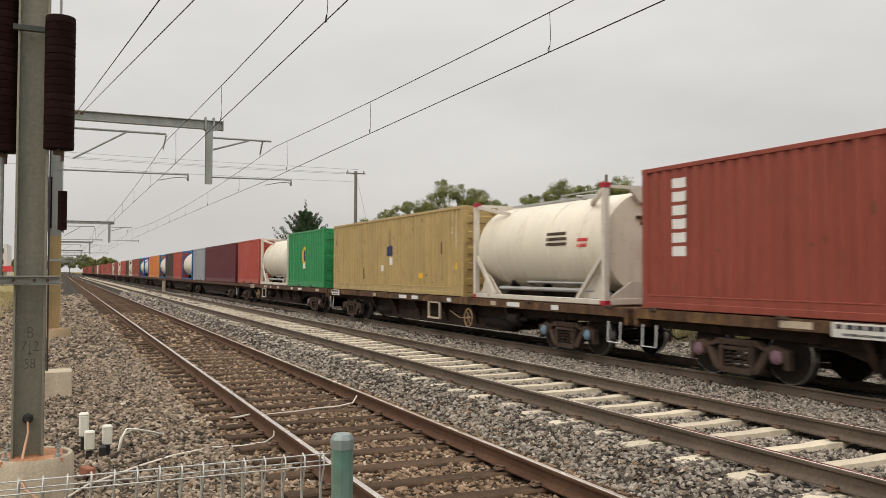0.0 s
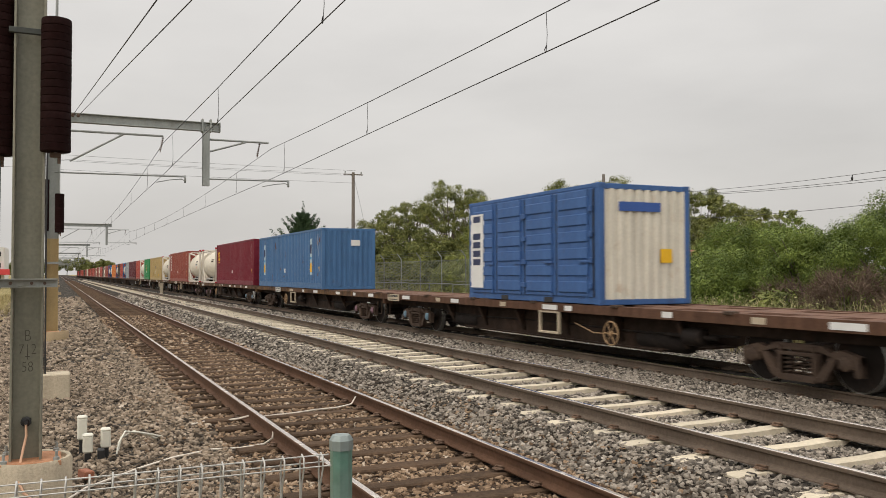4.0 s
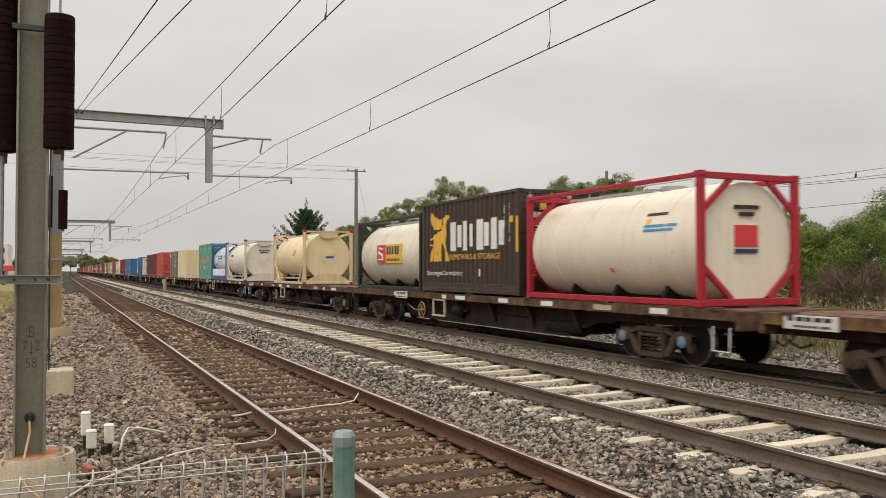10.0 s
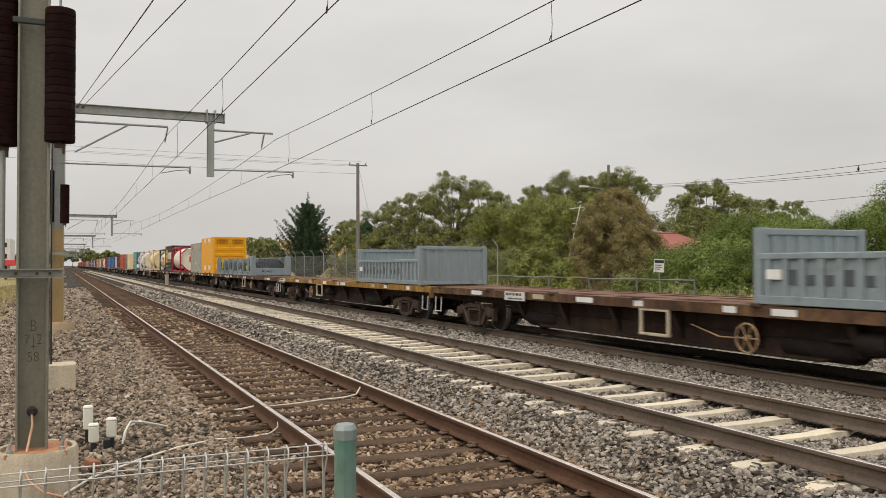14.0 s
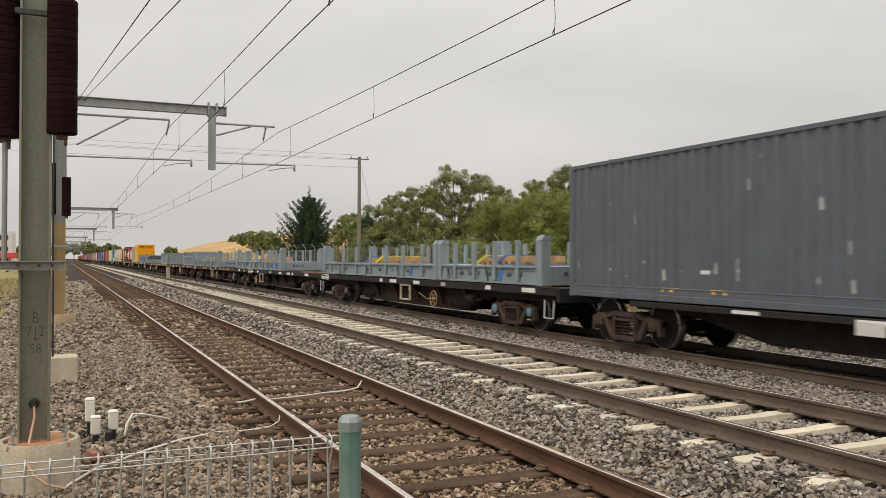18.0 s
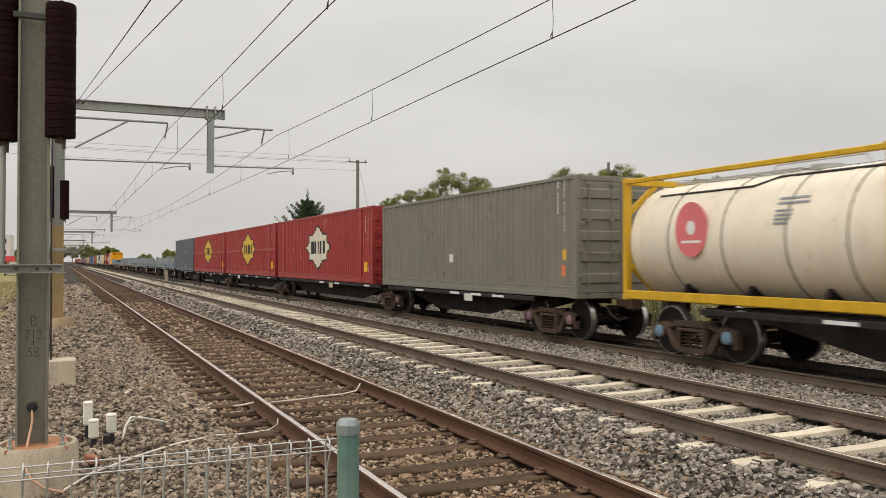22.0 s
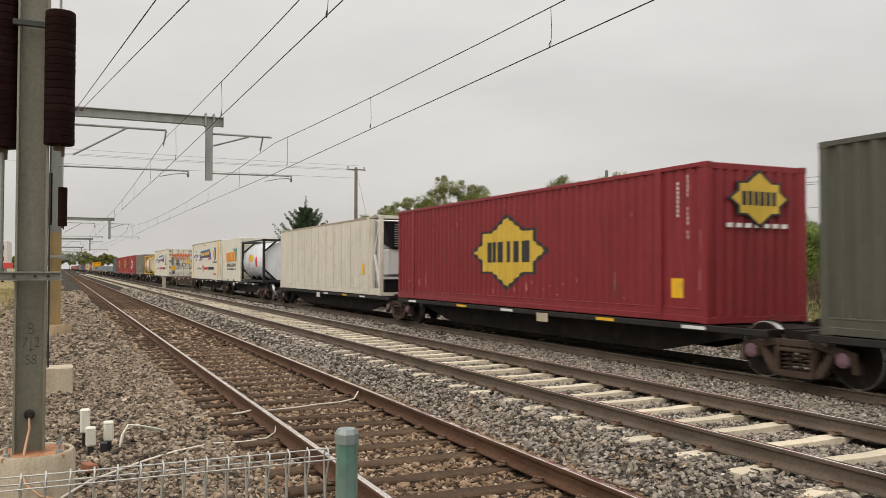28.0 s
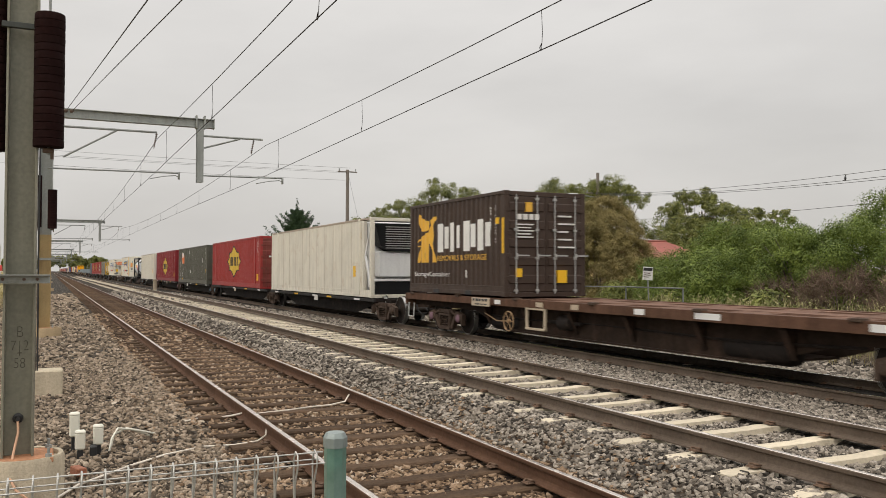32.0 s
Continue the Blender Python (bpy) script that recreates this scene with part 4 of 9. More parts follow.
def shrub(x, y, w, d, h, seed, leaf, label, size=0.06, dense=900, name="shrub", category="bush", twigs=True, groups="bushes beside the line", slim=0.42, knob=1.0, out=1.0, smooth_dome=1.0):
    """A rounded bush: an uneven dome of leafy knobs over a dark inside."""
    rng = np.random.default_rng(seed)
    t = thing(name, label, category, pose(x, y, level(x) - 0.05), groups)
    clumps, inner = [], []
    area = 3.1 * (w * d / 4 + h * (w + d) / 2.6)
    n = int(min(330, area * 2.1 / knob ** 2))
    for i in range(n):
        u = (i + 0.5) / n
        a = 2.39996 * i + rng.uniform(-0.3, 0.3)
        zz = 1.0 - u * 0.97
        rr = math.sqrt(max(0.0, 1 - zz ** 2.4)) * 0.93
        lobe = noise.noise((rr * math.cos(a) * w * 0.42 + seed, rr * math.sin(a) * d * 0.42, zz * h * 0.75))
        wob = 1 + smooth_dome * (0.1 * math.sin(3 * a + seed) * rr + 0.5 * lobe + rng.uniform(-0.1, 0.06))
        r = rng.uniform(0.27, 0.6) * knob * min(1.0, (h / 3.0) ** 0.5 + 0.1)
        clumps.append((rr * math.cos(a) * (w / 2 - r * 0.6) * wob, rr * math.sin(a) * (d / 2 - r * 0.6) * wob, max(0.1, (h - r) * zz * (wob if zz > 0.5 else 1.0)), r))
        if i % 4 == 0:
            inner.append((rr * math.cos(a) * w * 0.32, rr * math.sin(a) * d * 0.32, (h - r) * zz * 0.78, r * 1.5))
    cloud_part("foliage", rng, clumps, dense, size, leaf, t, 0.85, slim, out)
    cloud_part("inner_foliage", rng, inner, dense / 6, size * 2.2, leaf, t, 0.85, slim, out)
    if twigs:
        s = Shape()
        for i in range(14):
            a, rr = rng.uniform(0, 6.28), rng.uniform(0.2, 0.42)
            e = (rr * w * math.cos(a), rr * d * math.sin(a), h * rng.uniform(0.4, 0.75))
            s.tube([(e[0] * 0.15, e[1] * 0.15, 0), (e[0] * 0.5, e[1] * 0.5, e[2] * 0.65), e], 0.03, 5, r1=0.008)
        part("branchwork", s, BARK, t, smooth=50)
    return t


def dead_bush(x, y, w, d, h, seed, label):
    """Bare arching twigs that fan out from several stems."""
    rng = np.random.default_rng(seed)
    t = thing("dead_bush", label, "bush", pose(x, y, level(x) - 0.05), "dead bushes beside the line")
    s = Shape()
    fine = []
    for i in range(46):
        a, rr = rng.uniform(0, 6.28), rng.uniform(0.25, 1.0) ** 0.6
        e = np.array((rr * w / 2 * math.cos(a), rr * d / 2 * math.sin(a), h * (1.02 - 0.65 * rr ** 2) * rng.uniform(0.75, 1.0)))
        m = e * (0.55, 0.55, 0.72) + rng.normal(scale=0.08, size=3)
        s.tube([tuple(e * (0.2, 0.2, 0.0)), tuple(m), tuple(e)], 0.013, 4, r1=0.004)
        for q in np.linspace(0.25, 1.0, 9):
            b = m + (e - m) * q
            for _ in range(9):
                v = rng.normal(size=3) + e / np.linalg.norm(e) * 1.1
                v = v / np.linalg.norm(v) * rng.uniform(0.16, 0.42)
                c = np.cross(v, rng.normal(size=3))
                c = c / (np.linalg.norm(c) + 1e-9) * 0.006
                p = b + rng.normal(scale=0.1, size=3)
                fine += [p - c, p + c, p + v + c * 0.5, p + v - c * 0.5]
    part("branchwork", s, BARK, t, smooth=50)
    ob = tagged(new("twig_tangle", leaf_mesh("twig_tangle", np.array(fine), LEAF_TWIG)), kind="stuff")
    ob.parent = t
    return t


def conifer(x, y, h, w, seed, label):
    rng = np.random.default_rng(seed)
    t = thing("conifer", label, "tree", pose(x, y, level(x)))
    part("trunk", Shape().tube([(0, 0, -0.2), (0, 0, h * 0.96)], 0.02 * h, 8, r1=0.01), BARK, t, smooth=50)
    clumps = []
    levels = 13
    for i in range(levels):
        z = h * (0.02 + 0.84 * i / levels)
        reach = w / 2 * (1 - (i / levels) ** 1.75) * 1.08 + 0.22
        m = 9 if i < 7 else 6
        for k in range(m):
            a = 2 * math.pi * (k + 0.5 * (i % 2) + rng.uniform(-0.3, 0.3)) / m
            far = reach * rng.uniform(0.65, 1.15)
            for q in np.linspace(0.08, 1.0, 15):
                clumps.append((far * q * math.cos(a), far * q * math.sin(a), z + far * (0.2 * q + 0.5 * q * q), 0.5 * (1.0 - q) + 0.17))
    for k in range(8):
        clumps.append((0, 0, h * (0.84 + 0.02 * k), 0.3 - 0.033 * k))
    cloud_part("needles", rng, clumps, 160, 0.15, LEAF_PINE, t, 0.9, 0.25)
    return t

conifer(26.0, 94.9, 10.2, 7.9, 3, "dark green conifer standing alone behind the fence")
gum_tree(28.5, 87.0, 6.8, 2.0, 25, "small rounded gum tree beside the conifer", None, 0.09, 800, 0.2)
conifer(28.0, 80.0, 6.6, 2.2, 5, "narrow dark conifer behind the utility pole")
for x, y, h, sp, seed in ((29.5, 76.0, 8.3, 2.6, 21), (30.5, 72.5, 8.3, 2.4, 22), (31.0, 65.5, 9.5, 3.4, 23), (32.0, 61.5, 8.2, 2.3, 24)):
    gum_tree(x, y, h, sp, seed, "tall gum tree with an open grey-green crown", None, 0.08, 750)
for x, y, h, sp, seed in ((36.0, 59.0, 8.3, 3.0, 31), (36.5, 55.5, 8.6, 3.2, 32), (37.0, 52.5, 8.4, 3.0, 33), (37.5, 50.0, 8.7, 2.9, 34)):
    gum_tree(x, y, h, sp, seed, "tall gum tree rising over the roadside bushes", None, 0.075, 800, 0.3)
for x, y, h, sp, seed in ((28.0, 50.0, 5.9, 3.0, 41), (28.0, 46.0, 6.1, 3.1, 42), (27.5, 41.6, 5.6, 2.8, 43)):
    gum_tree(x, y, h, sp, seed, "low bushy gum tree with yellow-green leaves", LEAF_GOLD, 0.06, 1600, 0.2)
for x, y, h, sp, seed in ((60.0, 66.7, 10.2, 3.6, 51), (61.0, 64.0, 8.6, 3.0, 52), (70.0, 68.4, 8.8, 2.6, 53), (75.0, 69.0, 9.0, 1.8, 54)):
    gum_tree(x, y, h, sp, seed, "distant gum tree against the grey sky", None, 0.13, 380)
for x, y, w, d, h, seed in ((29.0, 84.0, 7.0, 6.0, 6.0, 61), (29.0, 77.0, 8.0, 6.0, 5.6, 62), (30.0, 70.0, 8.0, 6.0, 5.4, 63), (30.5, 63.5, 8.0, 6.0, 5.2, 68), (31.0, 57.0, 8.0, 6.0, 5.4, 64), (31.5, 51.0, 8.0, 6.0, 5.2, 65), (56.0, 64.0, 10.0, 8.0, 6.6, 66), (62.0, 60.0, 12.0, 8.0, 6.4, 67)):
    shrub(x, y, w, d, h, seed, LEAF_GUM, "dark thicket of mixed trees behind the fence", 0.1, 420, knob=1.5)
shrub(23.75, 32.4, 5.2, 5.2, 5.0, 71, LEAF_BROWN, "rounded olive-brown sheoak bush with fine needles", 0.085, 1900, "sheoak_bush", slim=0.1, knob=0.72, out=0.8, smooth_dome=0.35)
for x, y, w, d, h, seed in ((21.5, 44.0, 3.8, 4.8, 2.8, 81), (21.0, 40.0, 3.8, 4.6, 2.5, 82), (21.5, 36.0, 3.8, 4.2, 2.7, 83), (22.0, 33.4, 3.0, 3.6, 2.3, 84), (20.4, 26.6, 2.4, 2.4, 1.5, 85), (18.9, 21.6, 1.6, 2.2, 1.5, 87), (18.7, 17.6, 1.4, 1.6, 1.6, 86)):
    shrub(x, y, w, d, h, seed, LEAF_GOLD if y > 30 else LEAF_LOW, "low olive-green coastal shrub", 0.055, 1300)
for x, y, w, d, h, seed in ((21.4, 22.4, 4.0, 4.0, 3.3, 91), (22.8, 21.0, 4.4, 5.0, 3.6, 93), (19.8, 21.6, 3.0, 4.0, 2.6, 92), (20.6, 24.2, 2.8, 2.8, 2.4, 96), (21.6, 18.9, 3.4, 3.4, 3.7, 97), (21.6, 16.0, 4.6, 4.6, 3.8, 94), (21.6, 12.4, 4.6, 4.6, 3.9, 95)):
    shrub(x, y, w, d, h, seed, LEAF_BUSH, "dense bright green coastal bush beside the track", 0.036, 2300)
for x, y, w, d, h, seed in ((19.2, 15.6, 1.9, 3.0, 2.1, 101), (19.2, 13.2, 2.0, 3.0, 2.4, 102), (19.6, 18.3, 1.4, 1.6, 1.5, 103), (19.2, 10.8, 2.0, 3.0, 2.6, 104)):
    dead_bush(x, y, w, d, h, seed, "dead brown tangle of bare twigs under the bushes")


def weeds(name, label, mat, rng, zones, height, leafy=0):
    """Tufts of thin blades, with small leaves up the stem if asked: zones of (x0, x1, y0, y1, tufts)."""
    vs = []
    px, pz = [p[0] for p in PROFILE], [p[1] for p in PROFILE]
    for x0, x1, y0, y1, tufts in zones:
        k = tufts * 9
        tall = np.repeat(height * rng.uniform(0.4, 1.2, tufts), 9)
        x = np.repeat(rng.uniform(x0, x1, tufts), 9) + rng.normal(0, 0.1, k)
        y = np.repeat(rng.uniform(y0, y1, tufts), 9) + rng.normal(0, 0.1, k)
        a, lean, w = rng.uniform(0, 6.28, k), rng.uniform(0.1, 0.75, k) * tall, rng.uniform(0.004, 0.009, k)
        base = np.stack([x, y, np.interp(x, px, pz) - 0.03], 1)
        way = np.stack([np.cos(a), np.sin(a), np.zeros(k)], 1)
        side = np.stack([-np.sin(a), np.cos(a), np.zeros(k)], 1) * w[:, None]
        rise = np.array((0, 0, 1.0))
        mid = base + way * (lean * 0.35)[:, None] + rise * (tall * 0.55)[:, None]
        tip = base + way * lean[:, None] + rise * (tall * rng.uniform(0.7, 1.1, k))[:, None]
        vs += [np.stack([base - side, base + side, mid + side, mid - side], 1).reshape(-1, 3), np.stack([mid - side, mid + side, tip + side * 0.2, tip - side * 0.2], 1).reshape(-1, 3)]
        for _ in range(leafy):
            p = mid + (tip - mid) * rng.uniform(-0.6, 1.0, k)[:, None]
            v = rng.normal(size=(k, 3)) * 0.03
            c = np.cross(v, rng.normal(size=(k, 3))) * 0.22
            vs.append(np.stack([p, p + v * 0.5 + c, p + v, p + v * 0.5 - c], 1).reshape(-1, 3))
    vs = np.concatenate(vs)
    return tagged(new(name, leaf_mesh(name, vs, mat)), label, "grass", kind="stuff")


weed_rng = np.random.default_rng(3)
weeds("verge_weeds", "tall dry weeds along the foot of the bushes", WEED, weed_rng, ((16.4, 18.0, 6, 21, 520), (17.0, 18.6, 21, 60, 170)), 1.0, 9)
weeds("dry_grass", "pale dry grass on the verge", DRY_GRASS, weed_rng, ((15.9, 18.2, 6, 45, 900), (-9, -2.2, 28, 90, 1300)), 0.35)

# ---- fences, poles, sign and buildings beyond the train ----
cl = thing("security_fence", "tall grey chain-link fence with angled barbed-wire tops", "fence")
for k in range(36):
    y = 36.0 + 3.0 * k
    put("post", kept("fence_post", lambda: Shape().tube([(0, 0, -0.1), (0, 0, 2.45), (-0.03, 0, 2.6), (-0.28, 0, 2.9)], 0.03, 6), 40), CHAIN_LINK if k % 2 else GALV, cl, pose(19.4, y, 0.0))
fm = Shape()
for k in range(3):
    fm.tube([(19.3 - 0.09 * k, 36, 2.66 + 0.11 * k), (19.3 - 0.09 * k, 141, 2.66 + 0.11 * k)], 0.006, 4)
for z in (0.1, 1.25, 2.4):
    fm.tube([(19.4, 36, z), (19.4, 141, z)], 0.012, 5)
for k in range(520):
    y = 36 + 0.2 * k
    for s in (-1, 1):
        y2 = y + s * 2.3
        fm.add([(19.4, y - 0.006, 0.1), (19.4, y + 0.006, 0.1), (19.4, y2 + 0.006, 2.4), (19.4, y2 - 0.006, 2.4), (19.41, y, 0.1), (19.41, y2, 2.4)], [(0, 1, 2, 3), (1, 4, 5, 2), (4, 0, 3, 5)])
tagged(part("chain_link_mesh", fm, CHAIN_LINK, cl), kind="stuff")

lf = thing("pipe_fence", "low galvanised pipe fence with sagging mesh", "fence")
for k in range(12):
    put("post", kept("low_post", lambda: Shape().tube([(0, 0, -0.4), (0, 0, 1.22)], 0.024, 6), 40), CHAIN_LINK, lf, pose(16.3, 18.5 + 2.6 * k, 0))
    part("top_pipe", Shape().tube([(16.3, 18.5 + 2.6 * k, 1.2), (16.3, 18.5 + 2.6 * (k + 1), 1.2 - 0.03 * (k % 2))], 0.02, 6), CHAIN_LINK, lf, smooth=40)

sg = thing("trackside_sign", "small white notice on a thin tilted post", "sign")
part("post", Shape().tube([(16.55, 20.25, -0.4), (16.5, 20.3, 1.75)], 0.022, 6), GALV, sg)
bd = part("board", Shape().box(-0.15, 0.15, -0.01, 0.01, -0.2, 0.2, 0.004), PLATE_W := material("sign_white", (0.66, 0.66, 0.63), 0.5, 0.0, 0.06, 30, 0.15), sg, "white board with a black header", m=pose(16.49, 20.27, 1.62, 0, 4, -48))
part("header", Shape().box(-0.135, 0.135, -0.014, -0.008, 0.08, 0.17), BLACK_PLASTIC, bd)
part("writing", Shape().box(-0.12, 0.08, -0.014, -0.008, 0.0, 0.025).box(-0.12, 0.1, -0.014, -0.008, -0.06, -0.035).box(-0.12, 0.04, -0.014, -0.008, -0.12, -0.095), GRIME_IRON, bd)


def utility_pole(x, y, h, label, arm, z_arm):
    p = thing("utility_pole", label, "utility pole", pose(x, y, level(x)))
    part("pole", Shape().tube([(0, 0, -0.3), (0, 0, h)], 0.15, 10, r1=0.11), POLE_WOOD, p, smooth=50)
    part("crossarm", Shape().box(-arm / 2, arm / 2, -0.045, 0.045, z_arm - 0.04, z_arm + 0.04, 0.01), POLE_WOOD, p)
    for k in (-1, 1):
        part("insulator", Shape().lathe([(0.03, 0), (0.06, 0.04), (0.03, 0.1), (0.05, 0.14), (0.0, 0.18)], (k * arm * 0.42, 0, z_arm + 0.06), "z", 10), GALV, p, smooth=40)
    return p


u1 = utility_pole(19.3, 57.0, 9.0, "tall grey timber utility pole with a short crossarm", 1.45, 8.85)
part("stay_wire", Shape().tube([(0.1, 0, 8.5), (1.9, 3.0, 5.6)], 0.008, 5), COPPER, u1)
u2 = utility_pole(36.0, 49.8, 8.7, "grey timber utility pole with a white street light arm", 2.2, 7.2)
part("lamp_arm", Shape().tube([(-0.1, 0, 6.9), (-1.6, 0.4, 7.1)], 0.04, 6), GALV, u2)
part("lamp_head", Shape().box(-2.3, -1.5, 0.25, 0.5, 7.02, 7.16, 0.05), PLATE_W, u2, "white street light head")
ba = thing("leaning_mast", "thin white steel mast leaning out of the shrubs", "mast", pose(23.3, 34.6, 0.1))
part("pole", Shape().tube([(-0.95, 0.4, -0.2), (0.0, 0.0, 4.5)], 0.026, 6), PLATE_W, ba, smooth=40)
for z, w in ((4.35, 0.36), (3.6, 0.26)):
    part("crossbar", Shape().tube([(-0.08 - w, 0.25, z - 0.03), (w * 0.6, -0.15, z + 0.06)], 0.016, 6), PLATE_W, ba, smooth=40)
part("brace", Shape().tube([(-0.2, 0.06, 3.5), (0.2, -0.12, 4.4)], 0.015, 6), PLATE_W, ba, smooth=40)
LINE_GREY = material("grey_aluminium_line", (0.2, 0.2, 0.2), 0.6, 0.2)
pw = thing("power_lines", "thin grey power lines strung between poles", "power line", kind="structure")
for z0, z1, x1 in ((7.35, 5.95, 31.0), (7.3, 5.65, 31.2), (7.25, 5.55, 31.4), (5.5, 4.7, 31.4)):
    part("line", Shape().tube([(36.0 + (x1 - 36.0) * k / 10, 49.8 - 30.0 * k / 10, z0 + (z1 - z0) * k / 10 - 1.3 * (k / 10) * (1 - k / 10)) for k in range(11)], 0.011, 5), GUIDE, pw)
for dz, dx in ((0.2, -0.6), (0.08, 0.6), (-0.08, 0.0), (-0.6, 0.2)):
    part("line", Shape().tube([(19.3 - 40.0 * k / 12, 57.0 + dx - 4.5 * k / 12, 8.85 + dz - 0.1 * (k / 12) - 0.8 * (k / 12) * (1 - k / 12)) for k in range(13)], 0.009, 5), LINE_GREY, pw)

bird = thing("perched_bird", "small black bird perched on a power line", "bird", pose(30.45, 24.5, 5.6) @ Matrix.Scale(1.0, 4))
part("body", Shape().lathe([(0.0, -0.1), (0.03, -0.08), (0.05, 0.0), (0.04, 0.06), (0.0, 0.1)], (0, 0, 0.06), "z", 10), BLACK_PLASTIC, bird, smooth=60)
part("head", Shape().lathe([(0.0, -0.035), (0.032, 0.0), (0.0, 0.035)], (0.025, 0, 0.18), "z", 10), BLACK_PLASTIC, bird, smooth=60)
part("tail", Shape().box(-0.15, -0.02, -0.015, 0.015, -0.05, -0.03, 0.004), BLACK_PLASTIC, bird)

house = thing("house", "single-storey house with a red tiled roof behind the bushes", "house", pose(50.1, 61.6, 0.4))
part("wall", Shape().box(-4, 4, -3, 3, 0, 2.7, 0.02), material("pale_brick_wall", (0.4, 0.3, 0.24), 0.9, 0.0, 0.15, 20), house)
roof_mat = material("red_roof_tile", (0.27, 0.085, 0.065), 0.8, 0.0, 0.18, 14, 0.25, (0.2, 0.08, 0.06))
part("roof", Shape().add([(-4.5, -3.5, 2.6), (4.5, -3.5, 2.6), (4.5, 3.5, 2.6), (-4.5, 3.5, 2.6), (-2.2, 0, 4.1), (2.2, 0, 4.1)], [(0, 1, 5, 4), (1, 2, 5), (2, 3, 4, 5), (3, 0, 4), (0, 3, 2, 1)]), roof_mat, house)
part("ridge", Shape().tube([(-2.2, 0, 4.12), (2.2, 0, 4.12)], 0.09, 8), roof_mat, house)
part("window", Shape().box(-4.02, -3.98, -1.0, 0.6, 0.9, 2.0), BLACK_PLASTIC, house)

# dry hill far along the line
hill = Shape()
hn, hm = 40, 14
for j in range(hm + 1):
    for i in range(hn + 1):
        u_, v_ = i / hn, j / hm
        y = 170 + 330 * u_
        x = 38 + 150 * v_
        z = 12.0 * math.sin(math.pi * min(1, v_ * 1.3)) ** 0.6 * min(1.0, max(0.0, math.sin(math.pi * u_))) ** 0.45 + 1.1 * noise.noise((u_ * 9, v_ * 5, 0.3))
        hill.v.append((x, y, max(z, -0.5) if 0 < j < hm and 0 < i < hn else -0.5))
hill.f = [(j * (hn + 1) + i, j * (hn + 1) + i + 1, (j + 1) * (hn + 1) + i + 1, (j + 1) * (hn + 1) + i) for j in range(hm) for i in range(hn)]
hill_ob = part("grass_hill", hill, material("dry_grass_hill", (0.42, 0.27, 0.1), 0.95, 0.0, 0.2, 0.6, 0.4, (0.26, 0.2, 0.08), 0.0, 0.5, 1.5, blotch=0.08), None, smooth=60)
tagged(hill_ob, "low hill of dry orange-brown grass", "hill", kind="structure")
for x, y, z, w, h, seed in ((46, 230, 5.5, 6, 3.2, 111), (44, 200, 4.0, 8, 4.2, 112), (42, 187, 3.0, 7, 4.4, 113), (62, 330, 8.0, 7, 3.0, 114), (40, 360, 3, 6, 3.4, 115), (36, 420, 1, 8, 4, 116)):
    s_ = shrub(x, y, w, w, h, seed, LEAF_GUM, "distant dark shrub on the dry hill", 0.25, 90, "distant_shrub", "bush", False, "shrubs on the hill")
    s_.matrix_basis = pose(x, y, z)

# buildings, road and cars far down the near side
bl = thing("low_office_building", "white low-rise office building with dark window bands", "building", pose(-13.0, 190.0, -0.6))
part("wall", Shape().box(-12, 3.6, -8, 8, 0, 7.6, 0.05), material("white_render", (0.66, 0.65, 0.62), 0.8, 0.0, 0.05, 5), bl)
for z in (1.4, 3.6, 5.8):
    part("window_band", Shape().box(-11, 3.0, -8.06, -7.98, z, z + 0.9), BLACK_PLASTIC, bl, "dark glass window band")
part("awning", Shape().box(1.0, 4.6, -9.5, -8.0, 2.2, 3.3, 0.05), RED_SIGN := material("red_awning", (0.6, 0.06, 0.06), 0.6), bl, "red awning")
for x, y, mat_, lab in ((-4.3, 118.0, "white_car_paint", "small white parked car"), (-7.0, 140.0, "silver_car_paint", "small silver parked car")):
    cr = thing("parked_car", lab, "car", pose(x, y, level(x)), "parked cars")
    cm = material(mat_, (0.7, 0.7, 0.7) if "white" in mat_ else (0.4, 0.42, 0.44), 0.3, 0.2, 0.03, 5)
    part("body", Shape().plate([(-2.1, 0.25), (2.1, 0.25), (2.15, 0.75), (1.3, 0.9), (0.7, 1.42), (-1.1, 1.45), (-1.8, 0.95), (-2.15, 0.85)], "x", -0.85, 0.85), cm, cr)
    part("windscreen", Shape().plate([(0.75, 1.36), (1.25, 0.93), (-1.7, 0.98), (-1.1, 1.38)], "x", -0.86, 0.86), BLACK_PLASTIC, cr)
    for dx in (-0.8, 0.8):
        for dy in (-1.35, 1.35):
            part("wheel", Shape().lathe([(0.31, -0.1), (0.31, 0.1)], (dx, dy, 0.31), "x", 14), BLACK_PLASTIC, cr)
road = part("side_road", Shape().box(-11.0, -5.2, 60, 320, -0.52, -0.5), material("worn_asphalt", (0.06, 0.06, 0.058), 0.9, 0.0, 0.15, 20), None)
tagged(road, "grey asphalt side road beyond the grass verge", "road", kind="structure")
tree_line = np.random.default_rng(8)
for k in range(9):
    gum_tree(-30 + 7 * k + tree_line.uniform(-2, 2), 520 + tree_line.uniform(-30, 40), tree_line.uniform(7, 12), 6.0, 200 + k, "far-off tree on the horizon", None, 0.4, 70)
mk = thing("track_marker", "short pale trackside marker post beside the freight line", "marker post", pose(9.2, 85.0, -0.25))
part("post", Shape().box(-0.15, 0.15, -0.15, 0.15, 0.0, 1.0, 0.02), CONCRETE, mk)
part("cap", Shape().box(-0.18, 0.18, -0.18, 0.18, 1.0, 1.08, 0.01), CONCRETE, mk)

